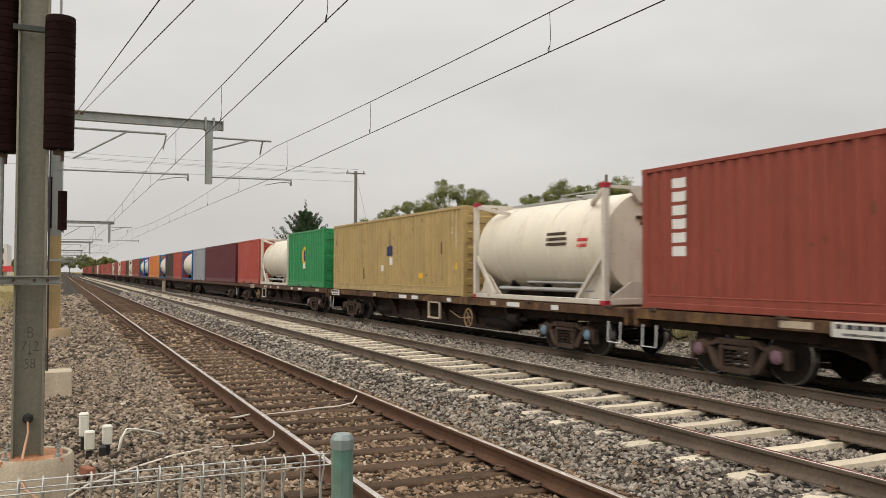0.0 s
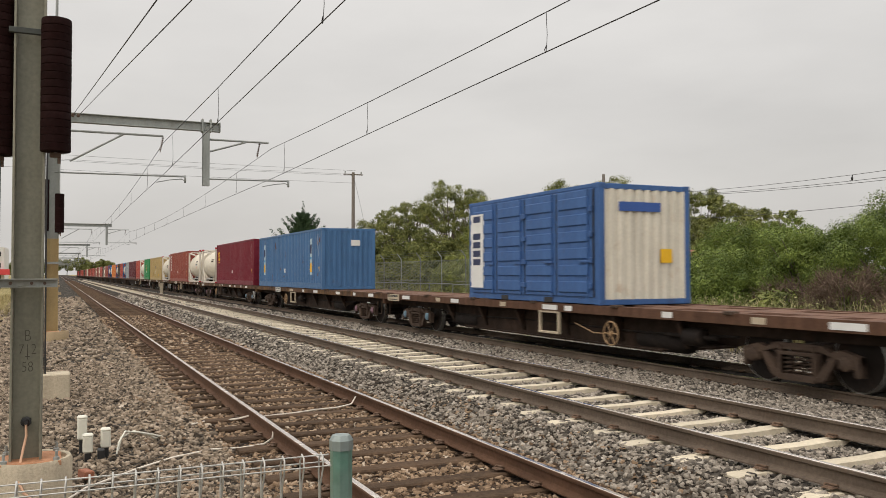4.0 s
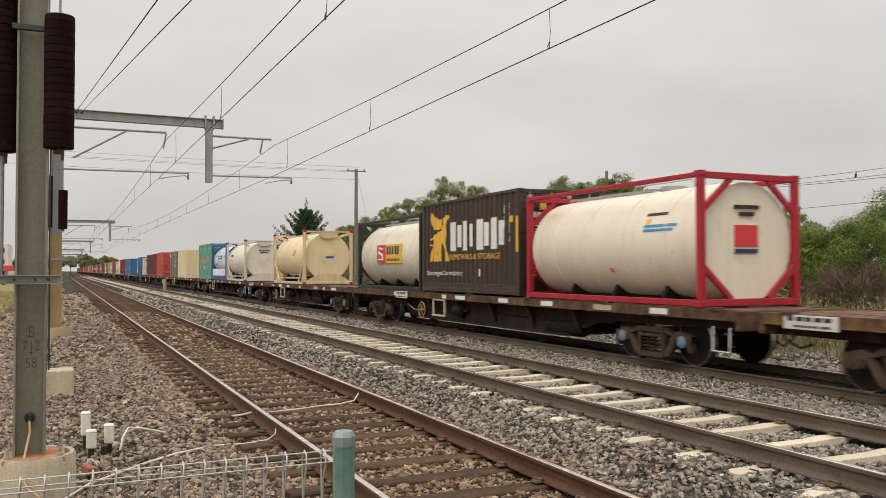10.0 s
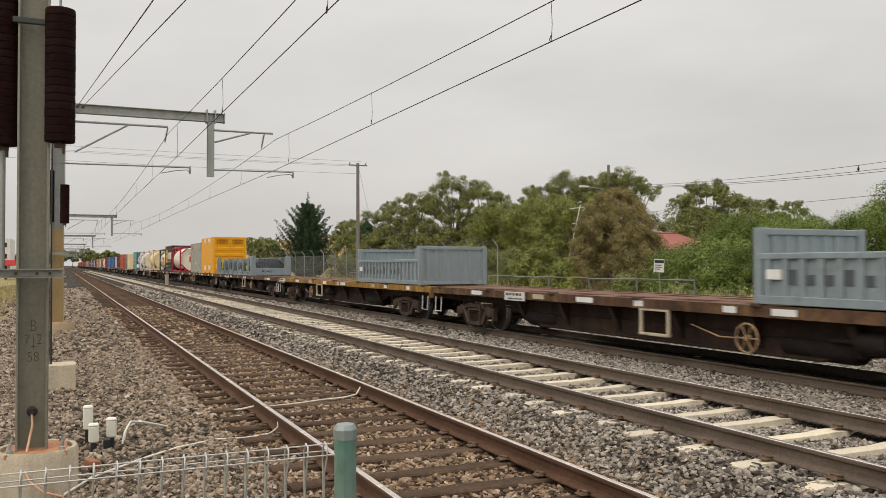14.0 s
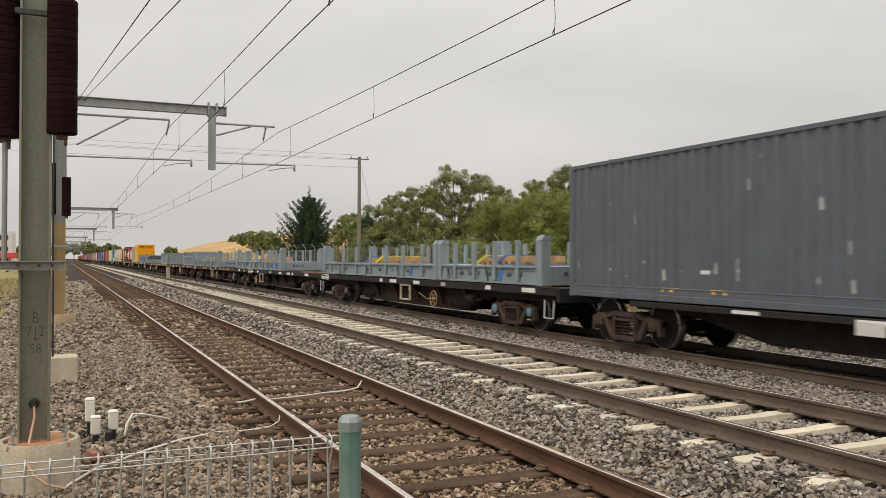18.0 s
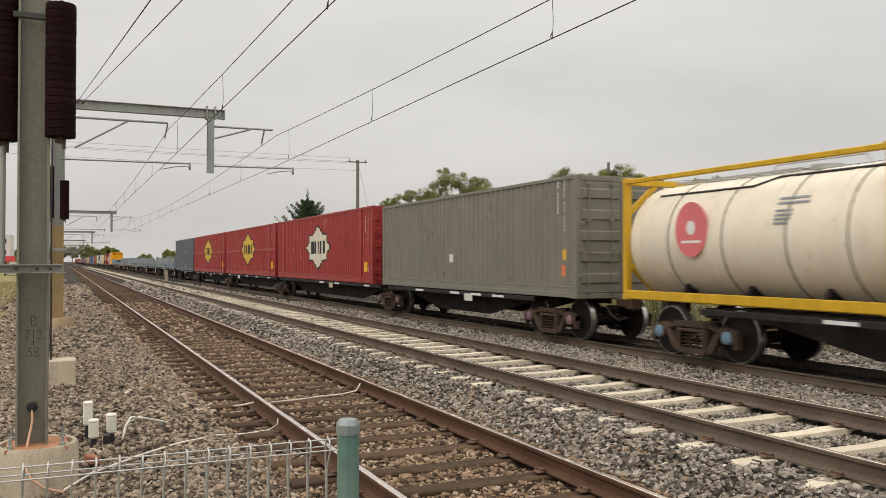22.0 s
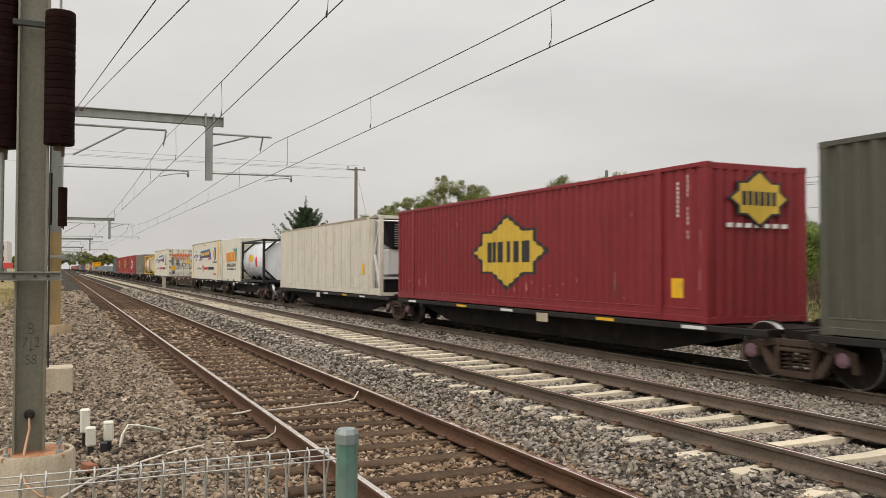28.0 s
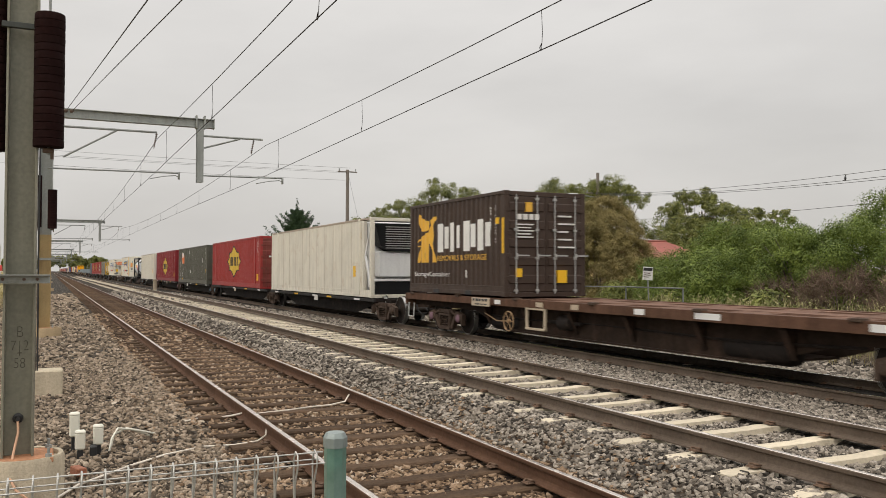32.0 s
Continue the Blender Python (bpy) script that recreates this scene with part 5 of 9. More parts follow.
# ---- the freight train ----
def run(t):
    """How far the train has gone at t seconds."""
    return 18.7212 * t - 0.0387412 * t ** 2 + 0.00116526 * t ** 3 - 0.0000243523 * t ** 4


MOVERS = []   # (thing, place along the train, z)
WHEELS = []   # (wheelset, place along the train)

GRIME = material("grimy_bogie_iron", (0.075, 0.052, 0.039), 0.8, 0.1, 0.25, 30, 0.35, (0.13, 0.085, 0.058), 0.1, 0.3, 60, spec=0.15)
DARK_FRAME = material("dark_underframe_steel", (0.018, 0.014, 0.012), 0.75, 0.1, 0.2, 20, 0.35, (0.07, 0.05, 0.038), 0.15, spec=0.15)
BELLY = material("brown_black_belly_steel", (0.032, 0.021, 0.015), 0.85, 0.0, 0.25, 20, 0.35, (0.07, 0.04, 0.028), 0.3, spec=0.15)
WHEEL_STEEL = material("worn_wheel_steel", (0.022, 0.017, 0.014), 0.7, 0.1, 0.15, 20, 0.3, spec=0.15)
TREAD = material("bright_wheel_tread", (0.5, 0.49, 0.47), 0.35, 0.95, 0.08, 20)
HUB_PAINT = material("dusty_mauve_bearing_cap", (0.2, 0.11, 0.14), 0.6, 0.0, 0.2, 40, 0.4)
HUB_BLUE = material("pale_blue_bearing_cap", (0.14, 0.24, 0.31), 0.6, 0.0, 0.2, 40, 0.4)
SILL_BROWN = material("rust_brown_wagon_sill", (0.115, 0.062, 0.04), 0.75, 0.1, 0.2, 25, 0.4, (0.09, 0.05, 0.035), 0.25, spec=0.15)
RUST_BELLY = material("dull_rust_belly_steel", (0.085, 0.058, 0.042), 0.8, 0.0, 0.25, 20, 0.3, (0.1, 0.06, 0.042), 0.3, spec=0.15)
SILL_MUSTARD = material("worn_mustard_wagon_sill", (0.1, 0.057, 0.036), 0.75, 0.05, 0.28, 25, 0.5, (0.33, 0.19, 0.06), 0.4, spec=0.15)
SILL_YELLOW = material("patchy_yellow_wagon_sill", (0.38, 0.215, 0.045), 0.7, 0.05, 0.28, 25, 1.3, (0.12, 0.062, 0.038), 0.5, spec=0.15)
SILL_BLACK = material("black_wagon_sill", (0.03, 0.028, 0.027), 0.7, 0.1, 0.2, 25, 0.3, (0.07, 0.045, 0.03), 0.15, spec=0.15)
DECK_RUST = material("rusty_wagon_deck", (0.17, 0.098, 0.07), 0.85, 0.0, 0.25, 18, 0.5, (0.07, 0.045, 0.034), 0.0, 0.3, 40, spec=0.15)
CREAM_BLOCK = material("dirty_cream_sill_patch", (0.48, 0.4, 0.29), 0.7, 0.0, 0.15, 30, 0.3, (0.2, 0.14, 0.09))
REFLECT = material("white_reflector_strip", (0.72, 0.72, 0.7), 0.45, 0.0, 0.05, 40)
BRAKE_WHEEL = material("ochre_handbrake_wheel", (0.36, 0.23, 0.12), 0.7, 0.2, 0.15, 40, 0.3)
HOSE = material("rubber_brake_hose", (0.03, 0.03, 0.03), 0.7, spec=0.15)
PLATE_WHITE = material("white_data_plate", (0.62, 0.6, 0.55), 0.6, 0.0, 0.08, 40, 0.25, (0.3, 0.25, 0.2))
BLACK_INK = material("black_lettering", (0.025, 0.025, 0.027), 0.6)
WHITE_INK = material("white_lettering", (0.74, 0.73, 0.7), 0.6, 0.0, 0.06, 30)
YELLOW_INK = material("yellow_decal", (0.78, 0.45, 0.012), 0.55, 0.0, 0.06, 30, 0.12, (0.3, 0.2, 0.08))
STAR_YELLOW = material("star_decal_yellow", (0.63, 0.43, 0.05), 0.55, 0.0, 0.08, 20, 0.15, (0.4, 0.24, 0.06), 0.12)
STAR_CREAM = material("star_decal_cream", (0.68, 0.62, 0.5), 0.55, 0.0, 0.06, 20, 0.12, (0.4, 0.3, 0.2), 0.1)
RED_INK = material("red_decal", (0.6, 0.035, 0.04), 0.55, 0.0, 0.06, 30)
PINK_INK = material("pink_roundel", (0.66, 0.16, 0.17), 0.55, 0.0, 0.06, 30)
BLUE_INK = material("blue_decal", (0.03, 0.09, 0.33), 0.55, 0.0, 0.06, 30)
SKY_INK = material("sky_blue_decal", (0.07, 0.3, 0.55), 0.55, 0.0, 0.06, 30)
NAVY_INK = material("navy_decal", (0.02, 0.03, 0.09), 0.55, 0.0, 0.06, 30)
GREEN_INK = material("green_decal", (0.12, 0.4, 0.2), 0.55, 0.0, 0.06, 30)
TEAL_INK = material("teal_decal", (0.05, 0.3, 0.3), 0.55, 0.0, 0.06, 30)
ORANGE_INK = material("orange_decal", (0.75, 0.2, 0.06), 0.55, 0.0, 0.06, 30)
GOLD_INK = material("gold_decal", (0.74, 0.42, 0.05), 0.5, 0.0, 0.08, 20)
PANEL_WHITE = material("white_machinery_panel", (0.7, 0.7, 0.69), 0.45, 0.0, 0.05, 20, 0.12, (0.4, 0.36, 0.3), 0.08)
GRILLE = material("black_grille", (0.015, 0.015, 0.016), 0.5, 0.1, spec=0.15)
LOCK_STEEL = material("galvanised_lock_rod", (0.42, 0.42, 0.41), 0.45, 0.5, 0.1, 30)
TARP = material("dark_plastic_wrap", (0.022, 0.025, 0.03), 0.25, 0.0, 0.25, 10, 0.0, bump=1.0, bump_scale=5, spec=0.8)
STRAP_YELLOW = material("yellow_strap", (0.7, 0.6, 0.04), 0.6)
STRAP_BLUE = material("blue_strap", (0.05, 0.16, 0.5), 0.6)
DUNNAGE = material("raw_timber_dunnage", (0.42, 0.26, 0.12), 0.85, 0.0, 0.15, 25, 0.2, (0.2, 0.12, 0.06))
STEEL_PLATE = material("pale_steel_plates", (0.4, 0.42, 0.42), 0.4, 0.5, 0.12, 10)

WEAR_RUST = material("rust_run", (0.14, 0.065, 0.035), 0.85, 0.0, 0.2, 40, 0.3, spec=0.2)
WEAR_PINK = material("pale_red_scrape", (0.46, 0.2, 0.17), 0.7, 0.0, 0.2, 40, 0.3)
WEAR_GREY = material("pale_grey_scrape", (0.42, 0.42, 0.39), 0.7, 0.0, 0.2, 40, 0.3)

PAINTS = {}


def paint(name, colour, stain=0.22, streak=0.16, rough=0.5, vary=0.07, stain_col=None):
    if name not in PAINTS:
        sc = stain_col or tuple(c * 0.45 + d for c, d in zip(colour, (0.04, 0.025, 0.015)))
        PAINTS[name] = material(name + "_paint", colour, rough, 0.0, vary, 18, stain, sc, streak, 0.12, 4, spec=0.3)
    return PAINTS[name]


RUST_RED = paint("brick_red", (0.27, 0.062, 0.042))
MAROON = paint("maroon", (0.17, 0.014, 0.028), 0.12, 0.1)
DARK_MAROON = paint("dark_maroon", (0.115, 0.024, 0.033))
RED = paint("faded_red", (0.40, 0.075, 0.055))
PLATE_PINK = paint("pink_stained_plate", (0.62, 0.4, 0.36))
LIGHT_RED = paint("pale_red", (0.5, 0.078, 0.062))
MUSTARD = paint("mustard_tan", (0.44, 0.32, 0.135))
GREEN = paint("bright_green", (0.03, 0.25, 0.085))
BLUE = paint("ocean_blue", (0.065, 0.155, 0.31))
DEEP_BLUE = paint("deep_blue", (0.05, 0.12, 0.3))
TEAL = paint("sea_green", (0.145, 0.345, 0.28), 0.5, 0.25, stain_col=(0.16, 0.09, 0.05))
CREAM = paint("cream", (0.72, 0.62, 0.37), 0.05, 0.04, 0.5, 0.03)
GREYGREEN = paint("drab_grey_green", (0.092, 0.09, 0.07), 0.25, 0.15)
DRAB_GREY = paint("drab_grey", (0.178, 0.165, 0.126), 0.2, 0.12)
OLIVE_GREY = paint("olive_grey", (0.2, 0.19, 0.155), 0.2, 0.1)
BROWN = paint("dark_brown", (0.056, 0.036, 0.027), 0.12)
ORANGE = paint("orange", (0.62, 0.2, 0.05))
PALE_GREY = paint("pale_grey_green", (0.37, 0.36, 0.3), 0.3, 0.15, stain_col=(0.2, 0.13, 0.08))
MID_GREY = paint("mid_grey", (0.3, 0.32, 0.34))
YELLOW = paint("traffic_yellow", (0.8, 0.37, 0.006), 0.03, 0.03, 0.45, 0.03)
SLATE = paint("slate_grey", (0.108, 0.122, 0.141), 0.12, 0.12)
BRIGHT_RED = paint("signal_red", (0.315, 0.037, 0.034), 0.22, 0.15)
WINE_RED = paint("wine_red", (0.23, 0.024, 0.03), 0.22, 0.15)
OFF_WHITE = paint("off_white", (0.68, 0.64, 0.54), 0.22, 0.14, stain_col=(0.4, 0.25, 0.14))
WHITE = paint("white_panel", (0.74, 0.7, 0.59), 0.06, 0.07, 0.5, 0.04, stain_col=(0.42, 0.36, 0.27))
TANK_WHITE = paint("tank_white", (0.72, 0.66, 0.54), 0.1, 0.06, 0.4, 0.04, stain_col=(0.4, 0.32, 0.23))
TANK_CREAM = paint("tank_cream", (0.74, 0.6, 0.36), 0.1, 0.06, 0.4, 0.04)
STAINED_RAIL = paint("rust_stained_rail", (0.4, 0.33, 0.25), 0.6, 0.2, stain_col=(0.14, 0.075, 0.045))
FRAME_WHITE = paint("frame_white", (0.62, 0.57, 0.49), 0.3, 0.1, stain_col=(0.3, 0.17, 0.1))
FRAME_BLACK = paint("frame_black", (0.025, 0.026, 0.028), 0.2)
FRAME_RED = paint("frame_red", (0.38, 0.02, 0.035), 0.12)
FRAME_YELLOW = paint("frame_yellow", (0.6, 0.36, 0.02), 0.25)
FRAME_BLUE = paint("frame_blue", (0.02, 0.11, 0.28), 0.1)
RACK_GREY = paint("blue_grey_rack", (0.24, 0.285, 0.3), 0.15, 0.12)


def wheelset_shape():
    s = Shape()
    prof = [(0.07, -0.86), (0.07, -0.8), (0.1, -0.79), (0.14, -0.765), (0.36, -0.755), (0.39, -0.775), (0.445, -0.775), (0.46, -0.65), (0.485, -0.645), (0.487, -0.625),
            (0.39, -0.63), (0.36, -0.68), (0.13, -0.69), (0.085, -0.6)]
    s.lathe([(r, h) for r, h in prof] + [(r, -h) for r, h in prof[::-1]], axis="x", n=16)
    return s


def tread_shape():
    return Shape().lathe([(0.447, -0.774), (0.462, -0.77), (0.463, -0.652), (0.455, -0.649)], axis="x", n=24, cap=False)


def sideframe_shape():
    """The cast side frame of a three-piece bogie, with two openings, on its outer plane."""
    s = Shape()
    x0, x1 = -0.06, 0.06
    s.plate([(-1.12, 0.56), (-0.78, 0.64), (-0.62, 0.58), (-0.45, 0.68), (0.45, 0.68), (0.62, 0.58), (0.78, 0.64), (1.12, 0.56), (1.12, 0.44), (0.74, 0.5), (0.42, 0.58), (-0.42, 0.58), (-0.74, 0.5), (-1.12, 0.44)], "x", x0, x1)
    s.plate([(-0.42, 0.55), (-0.3, 0.55), (-0.3, 0.2), (-0.36, 0.2)], "x", x0, x1)
    s.plate([(0.42, 0.55), (0.3, 0.55), (0.3, 0.2), (0.36, 0.2)], "x", x0, x1)
    s.plate([(-0.42, 0.2), (0.42, 0.2), (0.34, 0.1), (-0.34, 0.1)], "x", x0 - 0.02, x1 + 0.02)
    s.plate([(-0.72, 0.5), (-0.6, 0.52), (-0.32, 0.14), (-0.42, 0.12), (-0.52, 0.17)], "x", x0, x1)
    s.plate([(0.72, 0.5), (0.6, 0.52), (0.32, 0.14), (0.42, 0.12), (0.52, 0.17)], "x", x0, x1)
    for e in (-1, 1):
        s.plate([(e * 1.12, 0.56), (e * 1.12, 0.26), (e * 1.04, 0.26), (e * 1.02, 0.5)], "x", x0, x1)
        s.box(x0 - 0.02, x1 + 0.02, e * 0.89 - 0.14, e * 0.89 + 0.14, 0.36, 0.53, 0.02)
        s.box(x0 - 0.03, x1 + 0.03, e * 0.33 - 0.03, e * 0.33 + 0.03, 0.14, 0.66, 0.01)
    s.box(x0 - 0.03, x1 + 0.03, -0.34, 0.34, 0.49, 0.55, 0.012)
    return s


def spring_shape():
    s = Shape()
    pts = [(0.075 * math.cos(a), 0.075 * math.sin(a), 0.2 + 0.31 * a / (2 * math.pi * 4.5)) for a in [k * 2 * math.pi / 6 for k in range(28)]]
    s.tube(pts, 0.017, 4, False)
    return s


def bogie(parent, y, z, rng, u, far=False):
    """A three-piece bogie as a part of the wagon; z is the rail top in the wagon's space."""
    b = put("bogie", kept("bolster", lambda: Shape().box(-1.02, 1.02, -0.2, 0.2, 0.5, 0.66, 0.03).box(-0.25, 0.25, -0.25, 0.25, 0.66, 0.74, 0.02)), GRIME, parent, pose(0, y, z), "grimy three-piece freight bogie")
    for s in (-1, 1):
        put("side_frame", kept("side_frame", sideframe_shape), GRIME, b, pose(s * 1.0, 0, 0))
        for dy in (-0.2, 0.0, 0.2) if s < 0 and not far else ():
            put("spring", kept("spring", spring_shape, 50), GRIME, b, pose(s * 0.99, dy, 0))
    cap = rng.choice((HUB_PAINT, GRIME, HUB_BLUE, GRIME, HUB_PAINT))
    put("brake_beam", kept("brake_beam", lambda: Shape().box(-0.8, 0.8, -0.32, -0.26, 0.25, 0.34, 0.01).box(-0.8, 0.8, 0.26, 0.32, 0.25, 0.34, 0.01)), DARK_FRAME, b)
    for e in (-1, 1):
        w = put("wheelset", kept("wheelset", wheelset_shape, 40), WHEEL_STEEL, b, pose(0, e * 0.89, 0.462))
        WHEELS.append((w, u + y + e * 0.89))
        for turn in () if far else (0, 180):
            put("tread", kept("tread", tread_shape, 40), TREAD, b, pose(0, e * 0.89, 0.462, 0, 0, turn))
        if not far:
            put("bearing_cap", kept("bearing_cap", lambda: Shape().lathe([(0.115, 0.0), (0.115, -0.09), (0.085, -0.11), (0.05, -0.11), (0.04, -0.125)], axis="x", n=14), 40), cap, b, pose(-1.0, e * 0.89, 0.45))
    return b


def coupler(parent, y, z, way):
    s = Shape()
    s.box(-0.09, 0.09, *sorted((y, y + way * 0.42)), z - 0.09, z + 0.09, 0.02)
    s.box(-0.16, 0.16, *sorted((y + way * 0.42, y + way * 0.66)), z - 0.15, z + 0.15, 0.04)
    part("coupler", s, GRIME, parent)
    h = Shape().tube([(-0.35, y, z - 0.05), (-0.36, y + way * 0.18, z - 0.25), (-0.3, y + way * 0.4, z - 0.38), (-0.25, y + way * 0.62, z - 0.3)], 0.022, 6)
    part("brake_hose", h, HOSE, parent)


def handbrake(parent, y, z):
    s = Shape()
    ring = [(0, 0.24 * math.cos(a), 0.24 * math.sin(a)) for a in [k * math.pi / 10 for k in range(21)]]
    s.tube(ring, 0.017, 6, False)
    for k in range(6):
        a = k * math.pi / 3
        s.tube([(0, 0, 0), (0, 0.24 * math.cos(a), 0.24 * math.sin(a))], 0.012, 5)
    s.lathe([(0.05, -0.03), (0.05, 0.05)], axis="x", n=10)
    put("handbrake_wheel", kept("handbrake_wheel", lambda: s, 40), BRAKE_WHEEL, parent, pose(-1.27, y, z), "ochre handbrake wheel")


def flat_wagon(front, rear, sill, seed, deck_z=1.0, far=False, hollow=True):
    """A skeletal container flat wagon between two bogie centres, given along the train."""
    rng = random.Random(seed)
    u = (front + rear) / 2
    half = (front - rear) / 2
    e = half + 2.42
    rail = FAR_Z - deck_z           # rail top in the wagon's space
    colour = {SILL_BROWN: "rust-brown", SILL_MUSTARD: "rusty mustard-patched", SILL_YELLOW: "patchy yellow", SILL_BLACK: "black"}[sill]
    w = thing("container_wagon", colour + " skeletal container flat wagon on grimy bogies", "freight wagon", group="wagons of the freight train")
    MOVERS.append((w, u, deck_z))
    k = round(e, 2)
    for s in (-1, 1):
        put("side_sill", kept(("side_sill", k), lambda: Shape().plate([(-0.05, -0.005), (0.11, -0.005), (0.11, -0.03), (0.0, -0.035), (0.0, -0.155), (0.11, -0.16), (0.11, -0.19), (-0.05, -0.19)], "y", -e, e)), sill, w, pose(s * 1.2, 0, 0, 0, 0, 0 if s < 0 else 180))
    def spine():
        z0 = -0.82
        a = half - 1.7
        o = [(-e, -0.05), (e, -0.05), (e, -0.36), (a, -0.4), (a - 1.6, z0), (-a + 1.6, z0), (-a, -0.4), (-e, -0.36)]
        return Shape().plate(o, "x", -0.92, -0.88).plate(o, "x", 0.88, 0.92).box(-0.95, 0.95, -a + 1.6, a - 1.6, z0 - 0.02, z0 + 0.02)
    put("centre_sill", kept(("centre_sill", k), spine), BELLY, w, None, "deep tapered brown-black belly beam")
    def deck():
        s = Shape()
        n = max(6, round(e * 2 / 1.9))
        for i in range(n + 1):
            y = -e + 0.5 + (2 * e - 1.0) * i / n
            s.box(-1.15, 1.15, y - 0.42, y + 0.42, -0.1, -0.022)
        s.box(-0.3, 0.3, -e, e, -0.06, -0.016)
        for x in (-0.98, 0.98):
            s.box(x - 0.17, x + 0.17, -e, e, -0.06, -0.019)
        for y in (-e + 0.8, e - 0.8):
            s.box(-1.15, 1.15, y - 0.8, y + 0.8, -0.07, -0.025)
        return s
    put("deck", kept(("deck", k), deck), DECK_RUST, w)
    for s in (-1, 1):
        put("headstock", kept("headstock", lambda: Shape().box(-1.25, 1.25, -0.06, 0.06, -0.36, -0.01, 0.02)), sill, w, pose(0, s * (e + 0.05), 0))
    bogie(w, half, rail, rng, u, far)
    bogie(w, -half, rail, rng, u, far)
    for s in (-1, 1):
        coupler(w, s * (e + 0.08), -0.25, s)
    if far:
        return w
    for i in range(rng.randint(6, 9)):
        y = -e + 0.7 + (2 * e - 1.4) * (i + rng.uniform(0.1, 0.9)) / 9
        wide = rng.choice((0.28, 0.5, 0.62, 0.3))
        put("sill_patch", kept(("sill_patch", wide), lambda: Shape().box(-0.004, 0.004, -wide / 2, wide / 2, -0.055, 0.055)), rng.choice((CREAM_BLOCK, REFLECT, REFLECT)), w, pose(-1.256, y, -0.098, 0, 0, 0))
    for i in range(7):
        put("corner_lock", kept("corner_lock", lambda: Shape().box(-0.09, 0.09, -0.11, 0.11, -0.03, 0.03, 0.01)), GRIME, w, pose(-1.2, -e + 0.5 + (2 * e - 1.0) * i / 6, 0.0))
    for y in (half - 3.3, -half + 3.4):
        put("air_tank", kept("air_tank", lambda: Shape().lathe([(0.05, -0.75), (0.2, -0.7), (0.23, -0.6), (0.23, 0.6), (0.2, 0.7), (0.05, 0.75)], axis="y", n=14), 40), DARK_FRAME, w, pose(-0.75, y, -0.62))
    def outrigger():
        q = Shape().plate([(0.0, 0.0), (-0.24, 0.0), (-0.24, -0.06), (-0.03, -0.5), (0.0, -0.5)], "y", -0.015, 0.015)
        return q.plate([(-0.26, -0.05), (-0.03, -0.53), (0.0, -0.53), (0.0, -0.5), (-0.24, -0.03)], "y", -0.06, 0.06)
    for i in range(6):
        y = (half - 2.6) * (2 * i / 5 - 1)
        put("outrigger", kept("outrigger", outrigger), BELLY, w, pose(-0.92, y, -0.19))
        if i % 2:
            put("outrigger", kept("outrigger", outrigger), BELLY, w, pose(0.92, y, -0.19, 0, 0, 180))
    yb = half - rng.uniform(4.0, 5.0) if rng.random() < 0.7 else -half + 4.5
    handbrake(w, yb, -0.55)
    put("brake_chain", kept("brake_chain", lambda: Shape().tube([(-1.25, 0.05, -0.56), (-1.2, 0.7, -0.58), (-1.12, 1.5, -0.42)], 0.012, 6), 40), BRAKE_WHEEL, w, pose(0, yb, 0))
    put("brake_cylinder", kept("brake_cylinder", lambda: Shape().lathe([(0.04, -0.55), (0.04, -0.25), (0.15, -0.22), (0.17, -0.15), (0.17, 0.2), (0.12, 0.26), (0.05, 0.3), (0.035, 0.8)], axis="y", n=12), 40), DARK_FRAME, w, pose(-1.02, yb - 2.2, -0.48))
    def step_frame():
        q = Shape()
        for a in (-0.4, 0.4):
            q.box(-0.03, 0.03, a - 0.035, a + 0.035, -0.5, 0.0, 0.008)
        return q.box(-0.05, 0.05, -0.42, 0.42, -0.53, -0.48, 0.008).box(-0.03, 0.03, -0.4, 0.4, -0.06, 0.0, 0.008)
    put("step_frame", kept("step_frame", step_frame), rng.choice((CREAM_BLOCK, GRIME, CREAM_BLOCK)), w, pose(-1.22, yb + (2.4 if yb < 0 else -1.2), -0.17), "hanging shunter step frame")
    for s in (-1, 1):
        st = Shape().tube([(-1.22, 0.2, -0.3), (-1.24, 0.2, -0.72), (-1.24, -0.2, -0.72), (-1.22, -0.2, -0.3)], 0.016, 6)
        put("foot_step", kept("foot_step", lambda: st, 40), rng.choice((GRIME, REFLECT)), w, pose(0, s * (e - 0.35), 0))
    pipe = Shape().tube([(-0.95, -half + 1.3, -0.42), (-0.95, -half / 2, -0.5), (-0.9, 0, -0.46), (-0.95, half / 2, -0.5), (-0.95, half - 1.3, -0.42)], 0.025, 6)
    put("brake_pipe", kept(("brake_pipe", k), lambda: pipe, 40), DARK_FRAME, w)
    pl = put("data_plate", kept("data_plate", lambda: Shape().box(-0.01, 0.01, -0.5, 0.5, -0.11, 0.11, 0.004)), PLATE_WHITE if sill != SILL_BROWN else CREAM_BLOCK, w, pose(-1.255, half + 1.5 if seed % 2 else half - 2.6, -0.125))
    bars(pl, -0.012, 0.05, -0.42, 0.42, 5, 0.065, BLACK_INK, rng)
    bars(pl, -0.012, -0.06, -0.4, 0.3, 7, 0.035, BLACK_INK, rng)
    return w


